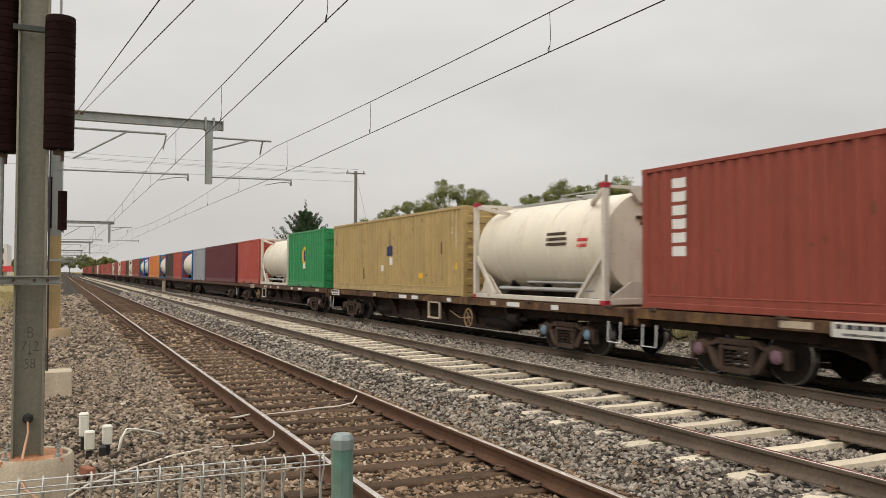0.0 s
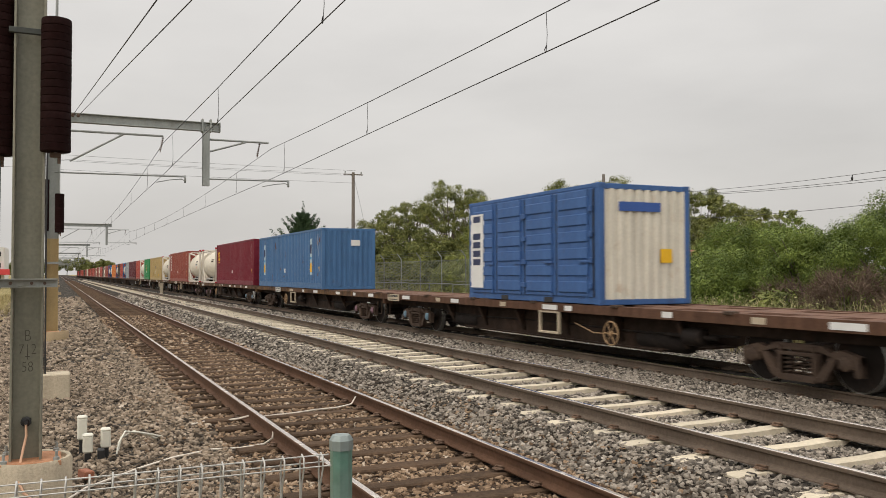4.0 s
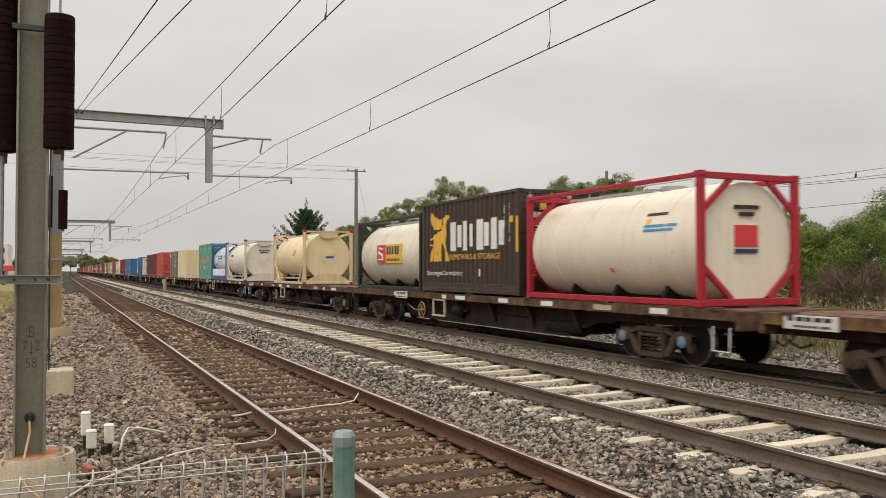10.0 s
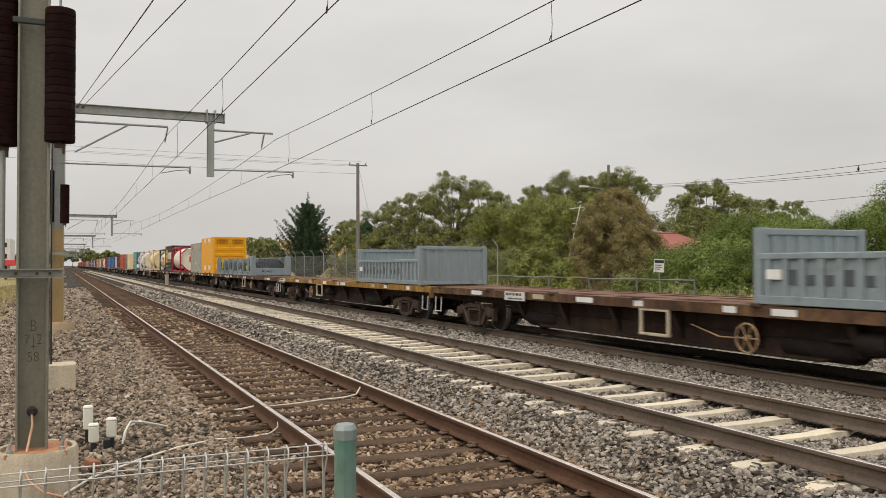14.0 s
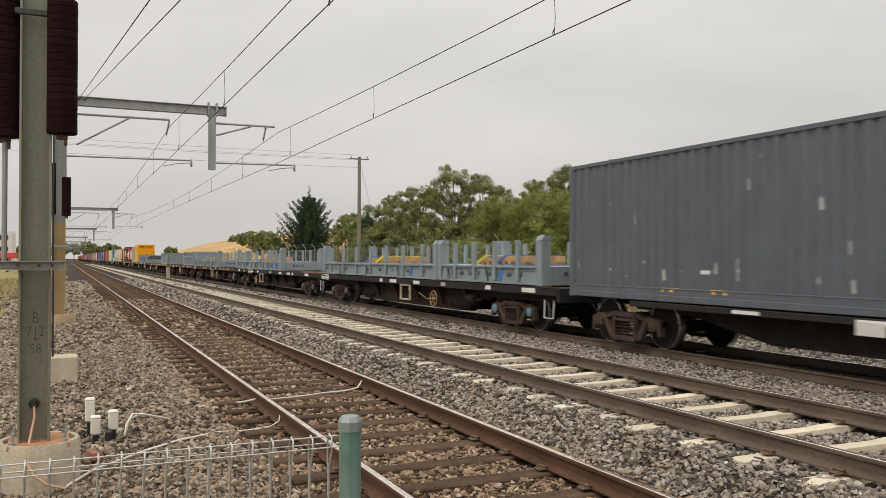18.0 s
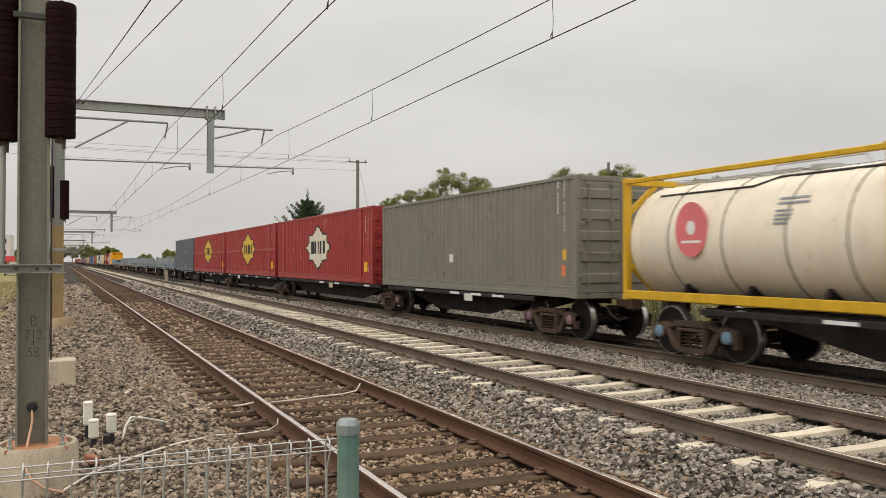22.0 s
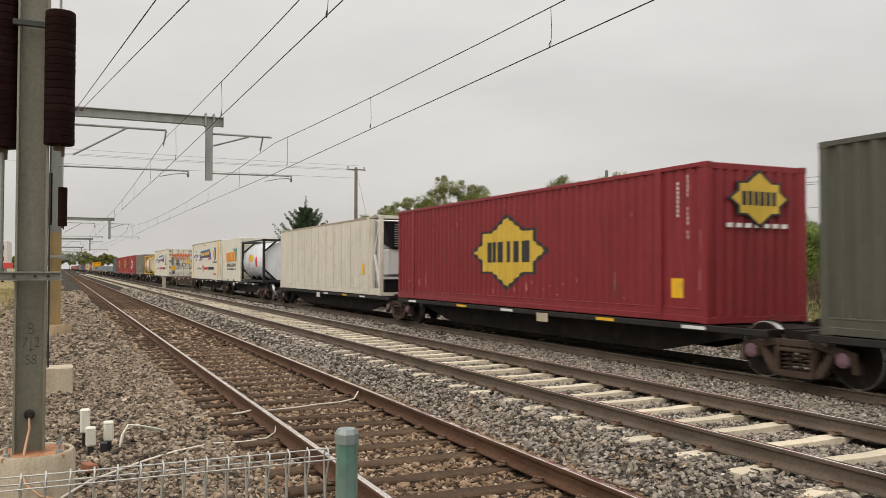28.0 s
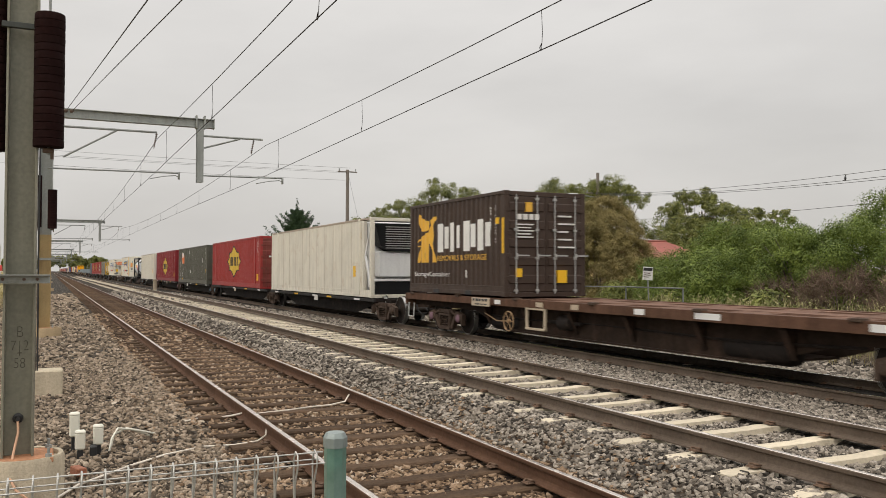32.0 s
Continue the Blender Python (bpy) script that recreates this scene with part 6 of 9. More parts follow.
def bars(parent, x, z, y0, y1, n, h, ink, rng):
    """A line of writing too small to read, as plain bars."""
    s = Shape()
    step = (y1 - y0) / n
    rows = [(y1 - step * i, y1 - step * i - step * rng.uniform(0.55, 0.85)) for i in range(n)]
    if parent in RIBBED:
        return painted(parent, "lettering", ink, [[(a, z - h / 2), (b, z - h / 2), (b, z + h / 2), (a, z + h / 2)] for a, b in rows], max(0.0, -W - x - 0.004))
    for a, b in rows:
        s.box(x - 0.002, x + 0.002, b, a, z - h / 2, z + h / 2)
    return part("lettering", s, ink, parent)


def upright_bars(parent, x, y, z0, z1, n, w, ink, rng):
    s = Shape()
    step = (z1 - z0) / n
    rows = [z1 - step * i for i in range(n) if rng.random() < 0.88]
    if parent in RIBBED:
        return painted(parent, "lettering", ink, [[(y - w / 2, a - step * 0.72), (y + w / 2, a - step * 0.72), (y + w / 2, a), (y - w / 2, a)] for a in rows], max(0.0, -W - x - 0.004))
    for a in rows:
        s.box(x - 0.002, x + 0.002, y - w / 2, y + w / 2, a - step * 0.72, a)
    return part("lettering", s, ink, parent)


def pack_platform(front, rear, seed, deck_z=0.82, ochre=False, rusty=False):
    """One platform of an articulated wagon, between two shared bogies."""
    rng = random.Random(seed)
    u, half = (front + rear) / 2, (front - rear) / 2
    w = thing("container_platform", ("rusty brown" if rusty else "low black") + " articulated container wagon platform with a deep belly", "freight wagon", group="wagons of the freight train")
    MOVERS.append((w, u, deck_z))
    k = round(half, 2)
    for s in (-1, 1):
        reach = half - 3.4 if rusty else half - 0.4
        put("side_sill", kept(("low_sill", k, rusty), lambda: Shape().box(-0.04, 0.04, -reach, reach, -0.075 if rusty else -0.12, -0.01, 0.01)), SILL_BROWN if rusty else SILL_BLACK, w, pose(s * 1.2, 0, 0))
    def belly():
        a = half - 1.6
        o = [(-half, -0.02), (half, -0.02), (half, -0.2), (a, -0.24), (a - 2.0, -0.62), (-a + 2.0, -0.62), (-a, -0.24), (-half, -0.2)]
        q = 1.02 if rusty else 0.75
        s = Shape().plate(o, "x", -q, -q + 0.05).plate(o, "x", q - 0.05, q)
        if rusty:
            return s.box(-q, -q + 0.25, -half + 0.2, half - 0.2, -0.03, -0.005).box(q - 0.25, q, -half + 0.2, half - 0.2, -0.03, -0.005)
        s.box(-0.7, 0.7, -half + 0.2, half - 0.2, -0.14, -0.03)
        return s
    put("belly_beam", kept(("belly", k, rusty), belly), RUST_BELLY if rusty else DARK_FRAME, w)
    for i in range(9):
        put("cross_bearer", kept("cross_bearer", lambda: Shape().box(-1.18, 1.18, -0.08, 0.08, -0.12, -0.014)), DECK_RUST if rusty else DARK_FRAME, w, pose(0, -half + 0.6 + (2 * half - 1.2) * i / 8, 0))
    for i in range(rng.randint(3, 5)):
        y = -half + 1.0 + (2 * half - 2) * (i + rng.uniform(0.2, 0.8)) / 5
        put("reflector", kept("pack_reflector", lambda: Shape().box(-0.003, 0.003, -0.3, 0.3, -0.03, 0.03)), YELLOW_INK if ochre and i % 2 else REFLECT, w, pose(-1.245, y, -0.065))
    put("data_plate", kept("small_plate", lambda: Shape().box(-0.01, 0.01, -0.24, 0.24, -0.1, 0.1, 0.004)), CREAM_BLOCK if seed % 2 else PLATE_WHITE, w, pose(-1.25, half * rng.uniform(-0.3, 0.4), -0.16))
    return w


def pack_bogie(u, deck_z, seed, hold):
    """A bogie shared by two platforms, part of the platform it carries."""
    w, wu = hold
    bogie(w, u - wu, FAR_Z - deck_z, random.Random(seed), wu)


# ---- containers ----
W = 1.219


def corrugated(length, z0, z1, x, depth=0.036, pitch=0.278):
    """A pressed steel side wall, its outer ribs at x, thin inward."""
    s = Shape()
    n = max(2, round(length / pitch))
    p = length / n
    sign = 1 if x > 0 else -1
    line = []
    for i in range(n):
        y = -length / 2 + i * p
        line += [(y, 0.0), (y + p * 0.3, 0.0), (y + p * 0.5, depth), (y + p * 0.8, depth)]
    line.append((length / 2, 0.0))
    vs = [(x - sign * d, y, z) for y, d in line for z in (z0, z1)]
    fs = [(2 * i, 2 * i + 2, 2 * i + 3, 2 * i + 1) for i in range(len(line) - 1)]
    m = len(vs)
    vs += [(x - sign * (0.07), y, z) for y in (-length / 2, length / 2) for z in (z0, z1)]
    return s.add(vs, fs + [(m, m + 2, m + 3, m + 1)])


def flat_side(length, z0, z1, x):
    s = Shape()
    sign = 1 if x > 0 else -1
    s.box(*sorted((x, x - sign * 0.06)), -length / 2, length / 2, z0, z1)
    return s


def castings():
    return Shape().box(-0.081, 0.081, -0.089, 0.089, -0.059, 0.059, 0.012)


def door_leaf(h):
    s = Shape().box(-0.57, 0.57, -0.03, 0.03, 0.0, h, 0.01)
    for i in range(5):
        z = h * (0.08 + 0.19 * i)
        s.plate([(-0.028, z), (-0.062, z + 0.03), (-0.062, z + h * 0.085), (-0.028, z + h * 0.1)], "x", -0.5, 0.5)
    return s


def rod_shape(h):
    s = Shape().tube([(0, 0, -0.05), (0, 0, h + 0.05)], 0.018, 6)
    for z in (0.03, h * 0.35, h * 0.65, h - 0.06):
        s.box(-0.05, 0.05, -0.02, 0.03, z - 0.03, z + 0.03, 0.006)
    return s


def handle_shape():
    return Shape().bar((0, -0.04, 0), (0.36, -0.05, 0.0), 0.03, 0.035).box(-0.03, 0.03, -0.06, 0.0, -0.05, 0.05, 0.006)


def container(u_front, length, height, mat, label, base=1.0, side="rib", end="door", name="shipping_container", post_mat=None, end_mat=None, cap_mat=None, ribs=0.278, front="rib", cut=0.0, seam=None, rods=None, rail_mat=None):
    """A box container; u_front is its leading end along the train, the other end faces back."""
    c = thing(name, label, "shipping container", group="containers on the freight train")
    MOVERS.append((c, u_front - length / 2, base))
    hl, h = length / 2, height
    pm = post_mat or mat
    for s in (-1, 1):
        if side == "rib":
            me = kept(("side_wall", length, height, s, ribs, cut), lambda: corrugated(length - 0.28 - cut, 0.14, h - 0.08, s * (W - 0.012), 0.046, ribs))
        else:
            me = kept(("smooth_side", length, height, s, cut), lambda: flat_side(length - 0.28 - cut, 0.14, h - 0.08, s * (W - 0.012)))
        put("side_wall", me, mat, c, pose(0, cut / 2, 0))
        if side == "rib":
            RIBBED[c] = (length - 0.28 - cut, max(2, round((length - 0.28 - cut) / ribs)), cut / 2)
        if side != "rib" and s < 0:
            num = round(length / 1.2)
            for i in range(1, num):
                put("panel_seam", kept(("panel_seam", height), lambda: Shape().box(-0.006, 0.0, -0.025, 0.025, 0.14, h - 0.08)), seam or mat, c, pose(-W + 0.012, (length - 0.28 - cut) * (i / num - 0.5) + cut / 2, 0))
        put("bottom_rail", kept(("bottom_rail", length), lambda: Shape().box(-0.035, 0.035, -hl + 0.1, hl - 0.1, 0.005, 0.125, 0.008).box(-0.027, 0.027, -hl + 0.1, hl - 0.1, 0.12, 0.245).box(-0.034, 0.034, -hl + 0.1, hl - 0.1, 0.235, 0.262, 0.006)), mat, c, pose(s * (W - 0.037), 0, 0.012))
        put("top_rail", kept(("top_rail", length), lambda: Shape().box(-0.03, 0.03, -hl + 0.1, hl - 0.1, -0.04, 0.04, 0.006)), rail_mat or mat, c, pose(s * (W - 0.032), 0, h - 0.045))
        for e in (-1, 1):
            put("corner_post", kept(("corner_post", height), lambda: Shape().box(-0.075, 0.075, -0.08, 0.08, 0.1, h - 0.1, 0.015)), pm, c, pose(s * (W - 0.079), e * (hl - 0.084), 0))
            for z in (0.059, h - 0.059):
                put("corner_casting", kept("corner_casting", castings), cap_mat or pm, c, pose(s * (W - 0.081), e * (hl - 0.089), z))
    if length < 7:
        for y in (1.03, -1.03):
            put("fork_pocket", kept("fork_pocket", lambda: Shape().box(-0.006, 0.02, -0.18, 0.18, 0.012, 0.122)), BLACK_INK, c, pose(-W, y, 0.005), "dark fork pocket")
    def roof():
        s = Shape()
        n = max(2, round(length / 0.25))
        for i in range(n):
            y = -hl + cut + 0.1 + (length - cut - 0.2) * i / n
            s.box(-W + 0.06, W - 0.06, y, y + (length - cut - 0.2) / n * 0.62, h - 0.05, h - 0.018)
        return s.box(-W + 0.06, W - 0.06, -hl + cut + 0.1, hl - 0.1, h - 0.06, h - 0.046)
    put("roof", kept(("roof", length, height, cut), roof), mat, c)
    put("floor_frame", kept(("floor_frame", length), lambda: Shape().box(-W + 0.07, W - 0.07, -hl + 0.1, hl - 0.1, 0.06, 0.14)), DARK_FRAME, c)
    if cut:
        for s in (-1, 1):
            put("frame_post", kept(("corner_post", height), lambda: None), pm, c, pose(s * (W - 0.079), -hl + cut, 0))
    em = end_mat or mat
    for e, what in ((-1, end), (1, front)):
        put("end_sill", kept("end_sill", lambda: Shape().box(-W + 0.15, W - 0.15, -0.07, 0.07, 0.0, 0.12, 0.01)), pm, c, pose(0, e * (hl - 0.085), 0))
        put("end_header", kept(("end_header", height), lambda: Shape().box(-W + 0.15, W - 0.15, -0.06, 0.06, h - 0.13, h - 0.01, 0.01)), pm, c, pose(0, e * (hl - 0.085), 0))
        if what == "door":
            for s in (-1, 1):
                d = put("door", kept(("door", height), lambda: door_leaf(h - 0.27)), em, c, pose(s * 0.575, e * (hl - 0.05), 0.13, 0, 0, 0 if e < 0 else 180))
                for x in (-0.32, 0.3):
                    put("lock_rod", kept(("lock_rod", height), lambda: rod_shape(h - 0.27), 40), rods or em, d, pose(x, -0.075, 0))
                    put("handle", kept("handle", handle_shape), rods or em, d, pose(x, -0.075, (h - 0.27) * 0.38))
                for z in (0.14, 0.38, 0.62, 0.86):
                    put("hinge", kept("hinge", lambda: Shape().box(-0.07, 0.07, -0.02, 0.02, -0.05, 0.05, 0.008)), em, d, pose(s * 0.52, -0.04, (h - 0.27) * z))
        elif what == "rib":
            put("end_wall", kept(("end_wall", height), lambda: corrugated(2 * W - 0.3, 0.12, h - 0.12, -0.02, 0.045, 0.25)), em, c, pose(0, e * (hl - 0.03), 0, 0, 0, 90 if e < 0 else -90))
        elif what == "flat":
            put("end_wall", kept(("flat_end", height), lambda: Shape().box(-W + 0.15, W - 0.15, -0.03, 0.03, 0.12, h - 0.12, 0.01)), em, c, pose(0, e * (hl - 0.06), 0))
    return c


RIBBED = {}   # container: length of its pressed side, number of ribs, centre


def rib_depth(c, y):
    """How far the pressed side lies behind its outer ribs at y."""
    span, n, mid = RIBBED[c]
    t = ((y - mid + span / 2) / span * n) % 1.0
    return 0.046 * (0.0 if t < 0.3 else (t - 0.3) / 0.2 if t < 0.5 else 1.0 if t < 0.8 else (1.0 - t) / 0.2)


def cut_strip(pts, a, b):
    """The part of an outline of (y, z) that lies between y = a and y = b."""
    for sign, edge in ((1, a), (-1, b)):
        out = []
        for (p, q), (r, s) in zip(pts, pts[1:] + pts[:1]):
            dp, dr = sign * (p - edge), sign * (r - edge)
            if dp >= 0:
                out.append((p, q))
            if dp * dr < 0:
                k = dp / (dp - dr)
                out.append((edge, q + (s - q) * k))
        pts = out
        if len(pts) < 3:
            return []
    return pts


def painted(c, name, mat, outlines, lift=0.0, label=""):
    """Paint laid on a ribbed side: each outline of (y, z) is split along the rib edges and pressed on to the steel."""
    span, n, mid = RIBBED[c]
    breaks = sorted(mid - span / 2 + span / n * (i + k) for i in range(n) for k in (0.0, 0.3, 0.5, 0.8))
    breaks = [-50.0, *breaks, mid + span / 2, 50.0]
    s = Shape()
    for pts in outlines:
        lo, hi = min(p for p, q in pts), max(p for p, q in pts)
        for a, b in zip(breaks, breaks[1:]):
            if b <= lo or a >= hi or b - a < 1e-6:
                continue
            bit = cut_strip(list(pts), a, b)
            if len(bit) > 2:
                flat = a < -40 or b > 40
                eps = 1e-5
                s.add([((-W + 0.004 if flat else -W + 0.012 + rib_depth(c, min(max(y, a + eps), b - eps))) - 0.003 - lift, y, z) for y, z in bit], [tuple(range(len(bit)))])
    return part(name, s, mat, c, label)


def decal(parent, name, mat, y0, y1, z0, z1, lift=0.0, x=-W, label=""):
    """A flat painted patch on the side that faces the camera; y0 is its leading edge."""
    if parent in RIBBED and x == -W and name != "mid_rail":
        return painted(parent, name, mat, [[(y0, z0), (y1, z0), (y1, z1), (y0, z1)]], lift, label)
    return part(name, Shape().box(x - 0.004 - lift, x + 0.02, min(y0, y1), max(y0, y1), z0, z1), mat, parent, label)


def outline_decal(parent, name, mat, pts, y, z, size, lift=0.0, label="", x=-W, depth=0.02):
    """A flat painted outline of (along, up) points, drawn as the camera sees it: along grows to the right, which is backwards on the train."""
    if parent in RIBBED and x == -W:
        return painted(parent, name, mat, [[(y - p * size, z + q * size) for p, q in pts]], lift, label)
    return part(name, Shape().plate([(y - p * size, z + q * size) for p, q in pts], "x", x - 0.004 - lift, x + depth), mat, parent, label)


def round_decal(parent, name, mat, y, z, ry, rz, lift=0.0, label="", x=-W):
    return outline_decal(parent, name, mat, [(ry * math.cos(a), rz * math.sin(a)) for a in [k * math.pi / 14 for k in range(28)]], y, z, 1.0, lift, label, x)


def wear_marks(c, length, height, seed, count, mat, label):
    """Scrapes and rust runs on the proud ribs of a container side."""
    rng = random.Random(seed)
    span, n, mid = RIBBED[c]
    bits = []
    for _ in range(count):
        y = mid - span / 2 + span / n * (rng.randrange(n) + 0.15) + rng.uniform(-0.03, 0.03)
        low = rng.random() < 0.4
        tall, w = rng.choice((0.04, 0.07, 0.12, 0.22, 0.4)), rng.uniform(0.015, 0.055)
        z = rng.uniform(0.3, 0.6) if low else rng.uniform(0.4, height - 0.15 - tall)
        bits.append([(y, z), (y - w, z + 0.02), (y - w * 0.7, z + tall), (y + 0.005, z + tall * 0.85)])
    return painted(c, "paint_wear", mat, bits, -0.001, label)


def end_decal(parent, name, mat, x0, x1, z0, z1, y, lift=0.0, label=""):
    """A patch on the end that faces back; x runs to the right as seen."""
    return part(name, Shape().box(x0, x1, y - 0.004 - lift, y + 0.02, z0, z1), mat, parent, label)


STAR = ((0.0, 1.0), (0.47, 0.57), (0.78, 0.57), (0.78, 0.28), (1.1, 0.0), (0.78, -0.28), (0.78, -0.57), (0.47, -0.57), (0.0, -1.0), (-0.47, -0.57), (-0.78, -0.57), (-0.78, -0.28), (-1.1, 0.0), (-0.78, 0.28), (-0.78, 0.57), (-0.47, 0.57))


def star_badge(c, y, z, wide, size, mat, letters=6):
    """The carrier's eight-pointed badge with dark blocks in place of its name."""
    outline_decal(c, "badge_border", BLACK_INK, [(p * wide * 1.12, q * size * 1.12) for p, q in STAR], y, z, 1.0, 0.0)
    outline_decal(c, "badge", mat, [(p * wide, q * size) for p, q in STAR], y, z, 1.0, 0.003, "eight-pointed star badge")
    at = y + 0.66 * wide
    for w in (0.15, 0.07, 0.19, 0.14, 0.19, 0.2)[:letters]:
        decal(c, "badge_block", BLACK_INK, at, at - w * wide, z - 0.3 * size, z + 0.3 * size, 0.006)
        at -= (w + 0.075) * wide


def tank(u_front, shell_mat, frame_mat, label, full=False, end_mat=None, base=1.0, radius=1.13, cap_mat=None, walkway=True, bands=4, skirt=None, H=2.591):
    """A 20-foot tank container in an open frame."""
    c = thing("tank_container", label, "tank container", group="containers on the freight train")
    L = 6.058
    MOVERS.append((c, u_front - L / 2, base))
    hl = L / 2
    zc = H - radius - 0.14
    def shell():
        r, a = radius, hl - 0.42
        prof = [(0.0, -a - 0.3), (r * 0.35, -a - 0.285), (r * 0.65, -a - 0.23), (r * 0.88, -a - 0.13), (r * 0.97, -a - 0.04), (r, -a + 0.04)]
        return Shape().lathe(prof + [(q, -h) for q, h in prof[::-1]], (0, 0, zc), "y", 36)
    put("tank_shell", kept(("tank_shell", radius, H), shell, 50), shell_mat, c)
    for i in range(bands):
        y = (hl - 0.45) * ((2 * i + 1) / bands - 1)
        put("cladding_band", kept(("band", radius), lambda: Shape().lathe([(radius, -0.045), (radius + 0.012, -0.04), (radius + 0.012, 0.04), (radius, 0.045)], (0, 0, 0), "y", 36), 40), shell_mat, c, pose(0, y, zc))
    for s in (-1, 1):
        for e in (-1, 1):
            put("corner_post", kept(("tank_post", H), lambda: Shape().box(-0.07, 0.07, -0.06, 0.06, 0.1, H - 0.1, 0.012)), frame_mat, c, pose(s * (W - 0.075), e * (hl - 0.07), 0))
            for z in (0.059, H - 0.059):
                put("corner_casting", kept("corner_casting", castings), cap_mat or frame_mat, c, pose(s * (W - 0.081), e * (hl - 0.089), z))
        put("bottom_rail", kept("tank_bottom_rail", lambda: Shape().box(-0.05, 0.05, -hl + 0.15, hl - 0.15, 0.02, 0.14, 0.012)), frame_mat, c, pose(s * (W - 0.06), 0, 0))
        if full:
            put("top_rail", kept(("tank_top_rail", H), lambda: Shape().box(-0.045, 0.045, -hl + 0.15, hl - 0.15, H - 0.12, H - 0.03, 0.012)), frame_mat, c, pose(s * (W - 0.055), 0, 0))
        else:
            for e in (-1, 1):
                br = Shape().bar((s * (W - 0.08), e * (hl - 0.12), H - 0.12), (s * 0.72, e * (hl - 1.15), H - 0.36), 0.09, 0.09)
                put("top_brace", kept(("top_brace", s, e), lambda: br), frame_mat, c)
                lo = Shape().bar((s * (W - 0.08), e * (hl - 0.1), 1.12), (s * (W - 0.08), e * (hl - 1.1), 0.13), 0.08, 0.09)
                put("low_brace", kept(("low_brace", s, e), lambda: lo), frame_mat, c)
    for e in (-1, 1):
        y = e * (hl - 0.07)
        def full_low():
            s = Shape().box(-W + 0.14, W - 0.14, -0.05, 0.05, 0.02, 0.15, 0.01)
            for i in (-1, 1):
                s.bar((i * 0.45, 0, 0.14), (i * (W - 0.1), 0, 0.75), 0.08, 0.1)
            return s
        def full_top():
            s = Shape().box(-W + 0.14, W - 0.14, -0.05, 0.05, H - 0.14, H - 0.02, 0.01)
            for i in (-1, 1):
                s.bar((i * 0.45, 0, H - 0.13), (i * (W - 0.1), 0, H - 0.72), 0.08, 0.1)
            return s
        def open_low():
            return Shape().box(-W + 0.14, W - 0.14, -0.05, 0.05, 0.02, 0.15, 0.01).plate([(-W + 0.14, 0.15), (W - 0.14, 0.15), (0.5, 0.5), (-0.5, 0.5)], "y", -0.03, 0.03)
        def open_top():
            return Shape().bar((-W + 0.1, 0, H - 0.08), (W - 0.1, 0, H - 0.08), 0.06, 0.07).plate([(-0.55, H - 0.1), (0.55, H - 0.1), (0.25, H - 0.4), (-0.25, H - 0.4)], "y", -0.03, 0.03)
        put("end_sill", kept(("tank_end_low", full), full_low if full else open_low), frame_mat, c, pose(0, y, 0))
        put("end_header", kept(("tank_end_top", full, H), full_top if full else open_top), frame_mat, c, pose(0, y, 0))
        put("end_skirt", kept(("end_skirt", radius, H), lambda: Shape().lathe([(radius * 0.98, -0.16), (radius * 0.99, 0.16)], (0, 0, zc), "y", 36), 40), end_mat or shell_mat, c, pose(0, e * (hl - 0.3), 0))
    def saddles():
        s = Shape()
        for y in (-1.6, 0.0, 1.6):
            s.plate([(-0.9, 0.12), (0.9, 0.12), (0.75, zc - radius + 0.35), (-0.75, zc - radius + 0.35)], "y", y - 0.05, y + 0.05)
        s.box(-0.55, 0.55, -hl + 0.7, hl - 0.7, 0.1, zc - radius + 0.1, 0.03)
        return s
    put("saddle", kept(("saddle", radius, H), saddles), skirt or DARK_FRAME, c, None, "dark cradle under the tank")
    for x, z, r, a, b in ((-0.98, 0.3, 0.05, -hl + 0.5, hl - 1.0), (-0.88, 0.46, 0.03, -hl + 0.9, 0.8)) if not full else ():
        put("pipe", kept(("tank_pipe", z), lambda: Shape().tube([(x + 0.3, a - 0.02, z - 0.08), (x, a + 0.15, z), (x, b - 0.15, z), (x + 0.3, b, z - 0.08)], r, 8), 40), LOCK_STEEL, c)
    if not full:
        for e in (-1, 1):
            put("cradle_plate", kept(("cradle_plate", e), lambda: Shape().plate([(e * (hl - 0.13), 0.14), (e * (hl - 1.25), 0.14), (e * (hl - 1.0), 0.3), (e * (hl - 0.62), 0.62), (e * (hl - 0.4), 0.66)], "x", -W + 0.2, -W + 0.23)), frame_mat, c)
    if walkway:
        def walk_grid():
            s = Shape()
            for x in (-0.25, 0.25):
                s.box(x - 0.02, x + 0.02, -0.6, hl - 0.5, H - 0.13, H - 0.09)
            for i in range(9):
                y = -0.55 + (hl - 0.05) * i / 8
                s.box(-0.24, 0.24, y - 0.05, y + 0.05, H - 0.12, H - 0.095)
            s.tube([(-0.5, -hl + 0.9, H - 0.2), (-0.5, -hl + 1.0, H - 0.04), (-0.5, -0.3, H - 0.04), (-0.5, -0.2, H - 0.2)], 0.014, 6)
            return s
        put("manhole", kept(("manhole", H), lambda: Shape().lathe([(0.27, H - 0.16), (0.27, H - 0.07), (0.22, H - 0.05), (0.0, H - 0.04)], (0, -0.9, 0), "z", 16), 40), LOCK_STEEL, c)
        put("walkway", kept(("walkway", H), walk_grid, 40), LOCK_STEEL, c)
    return c


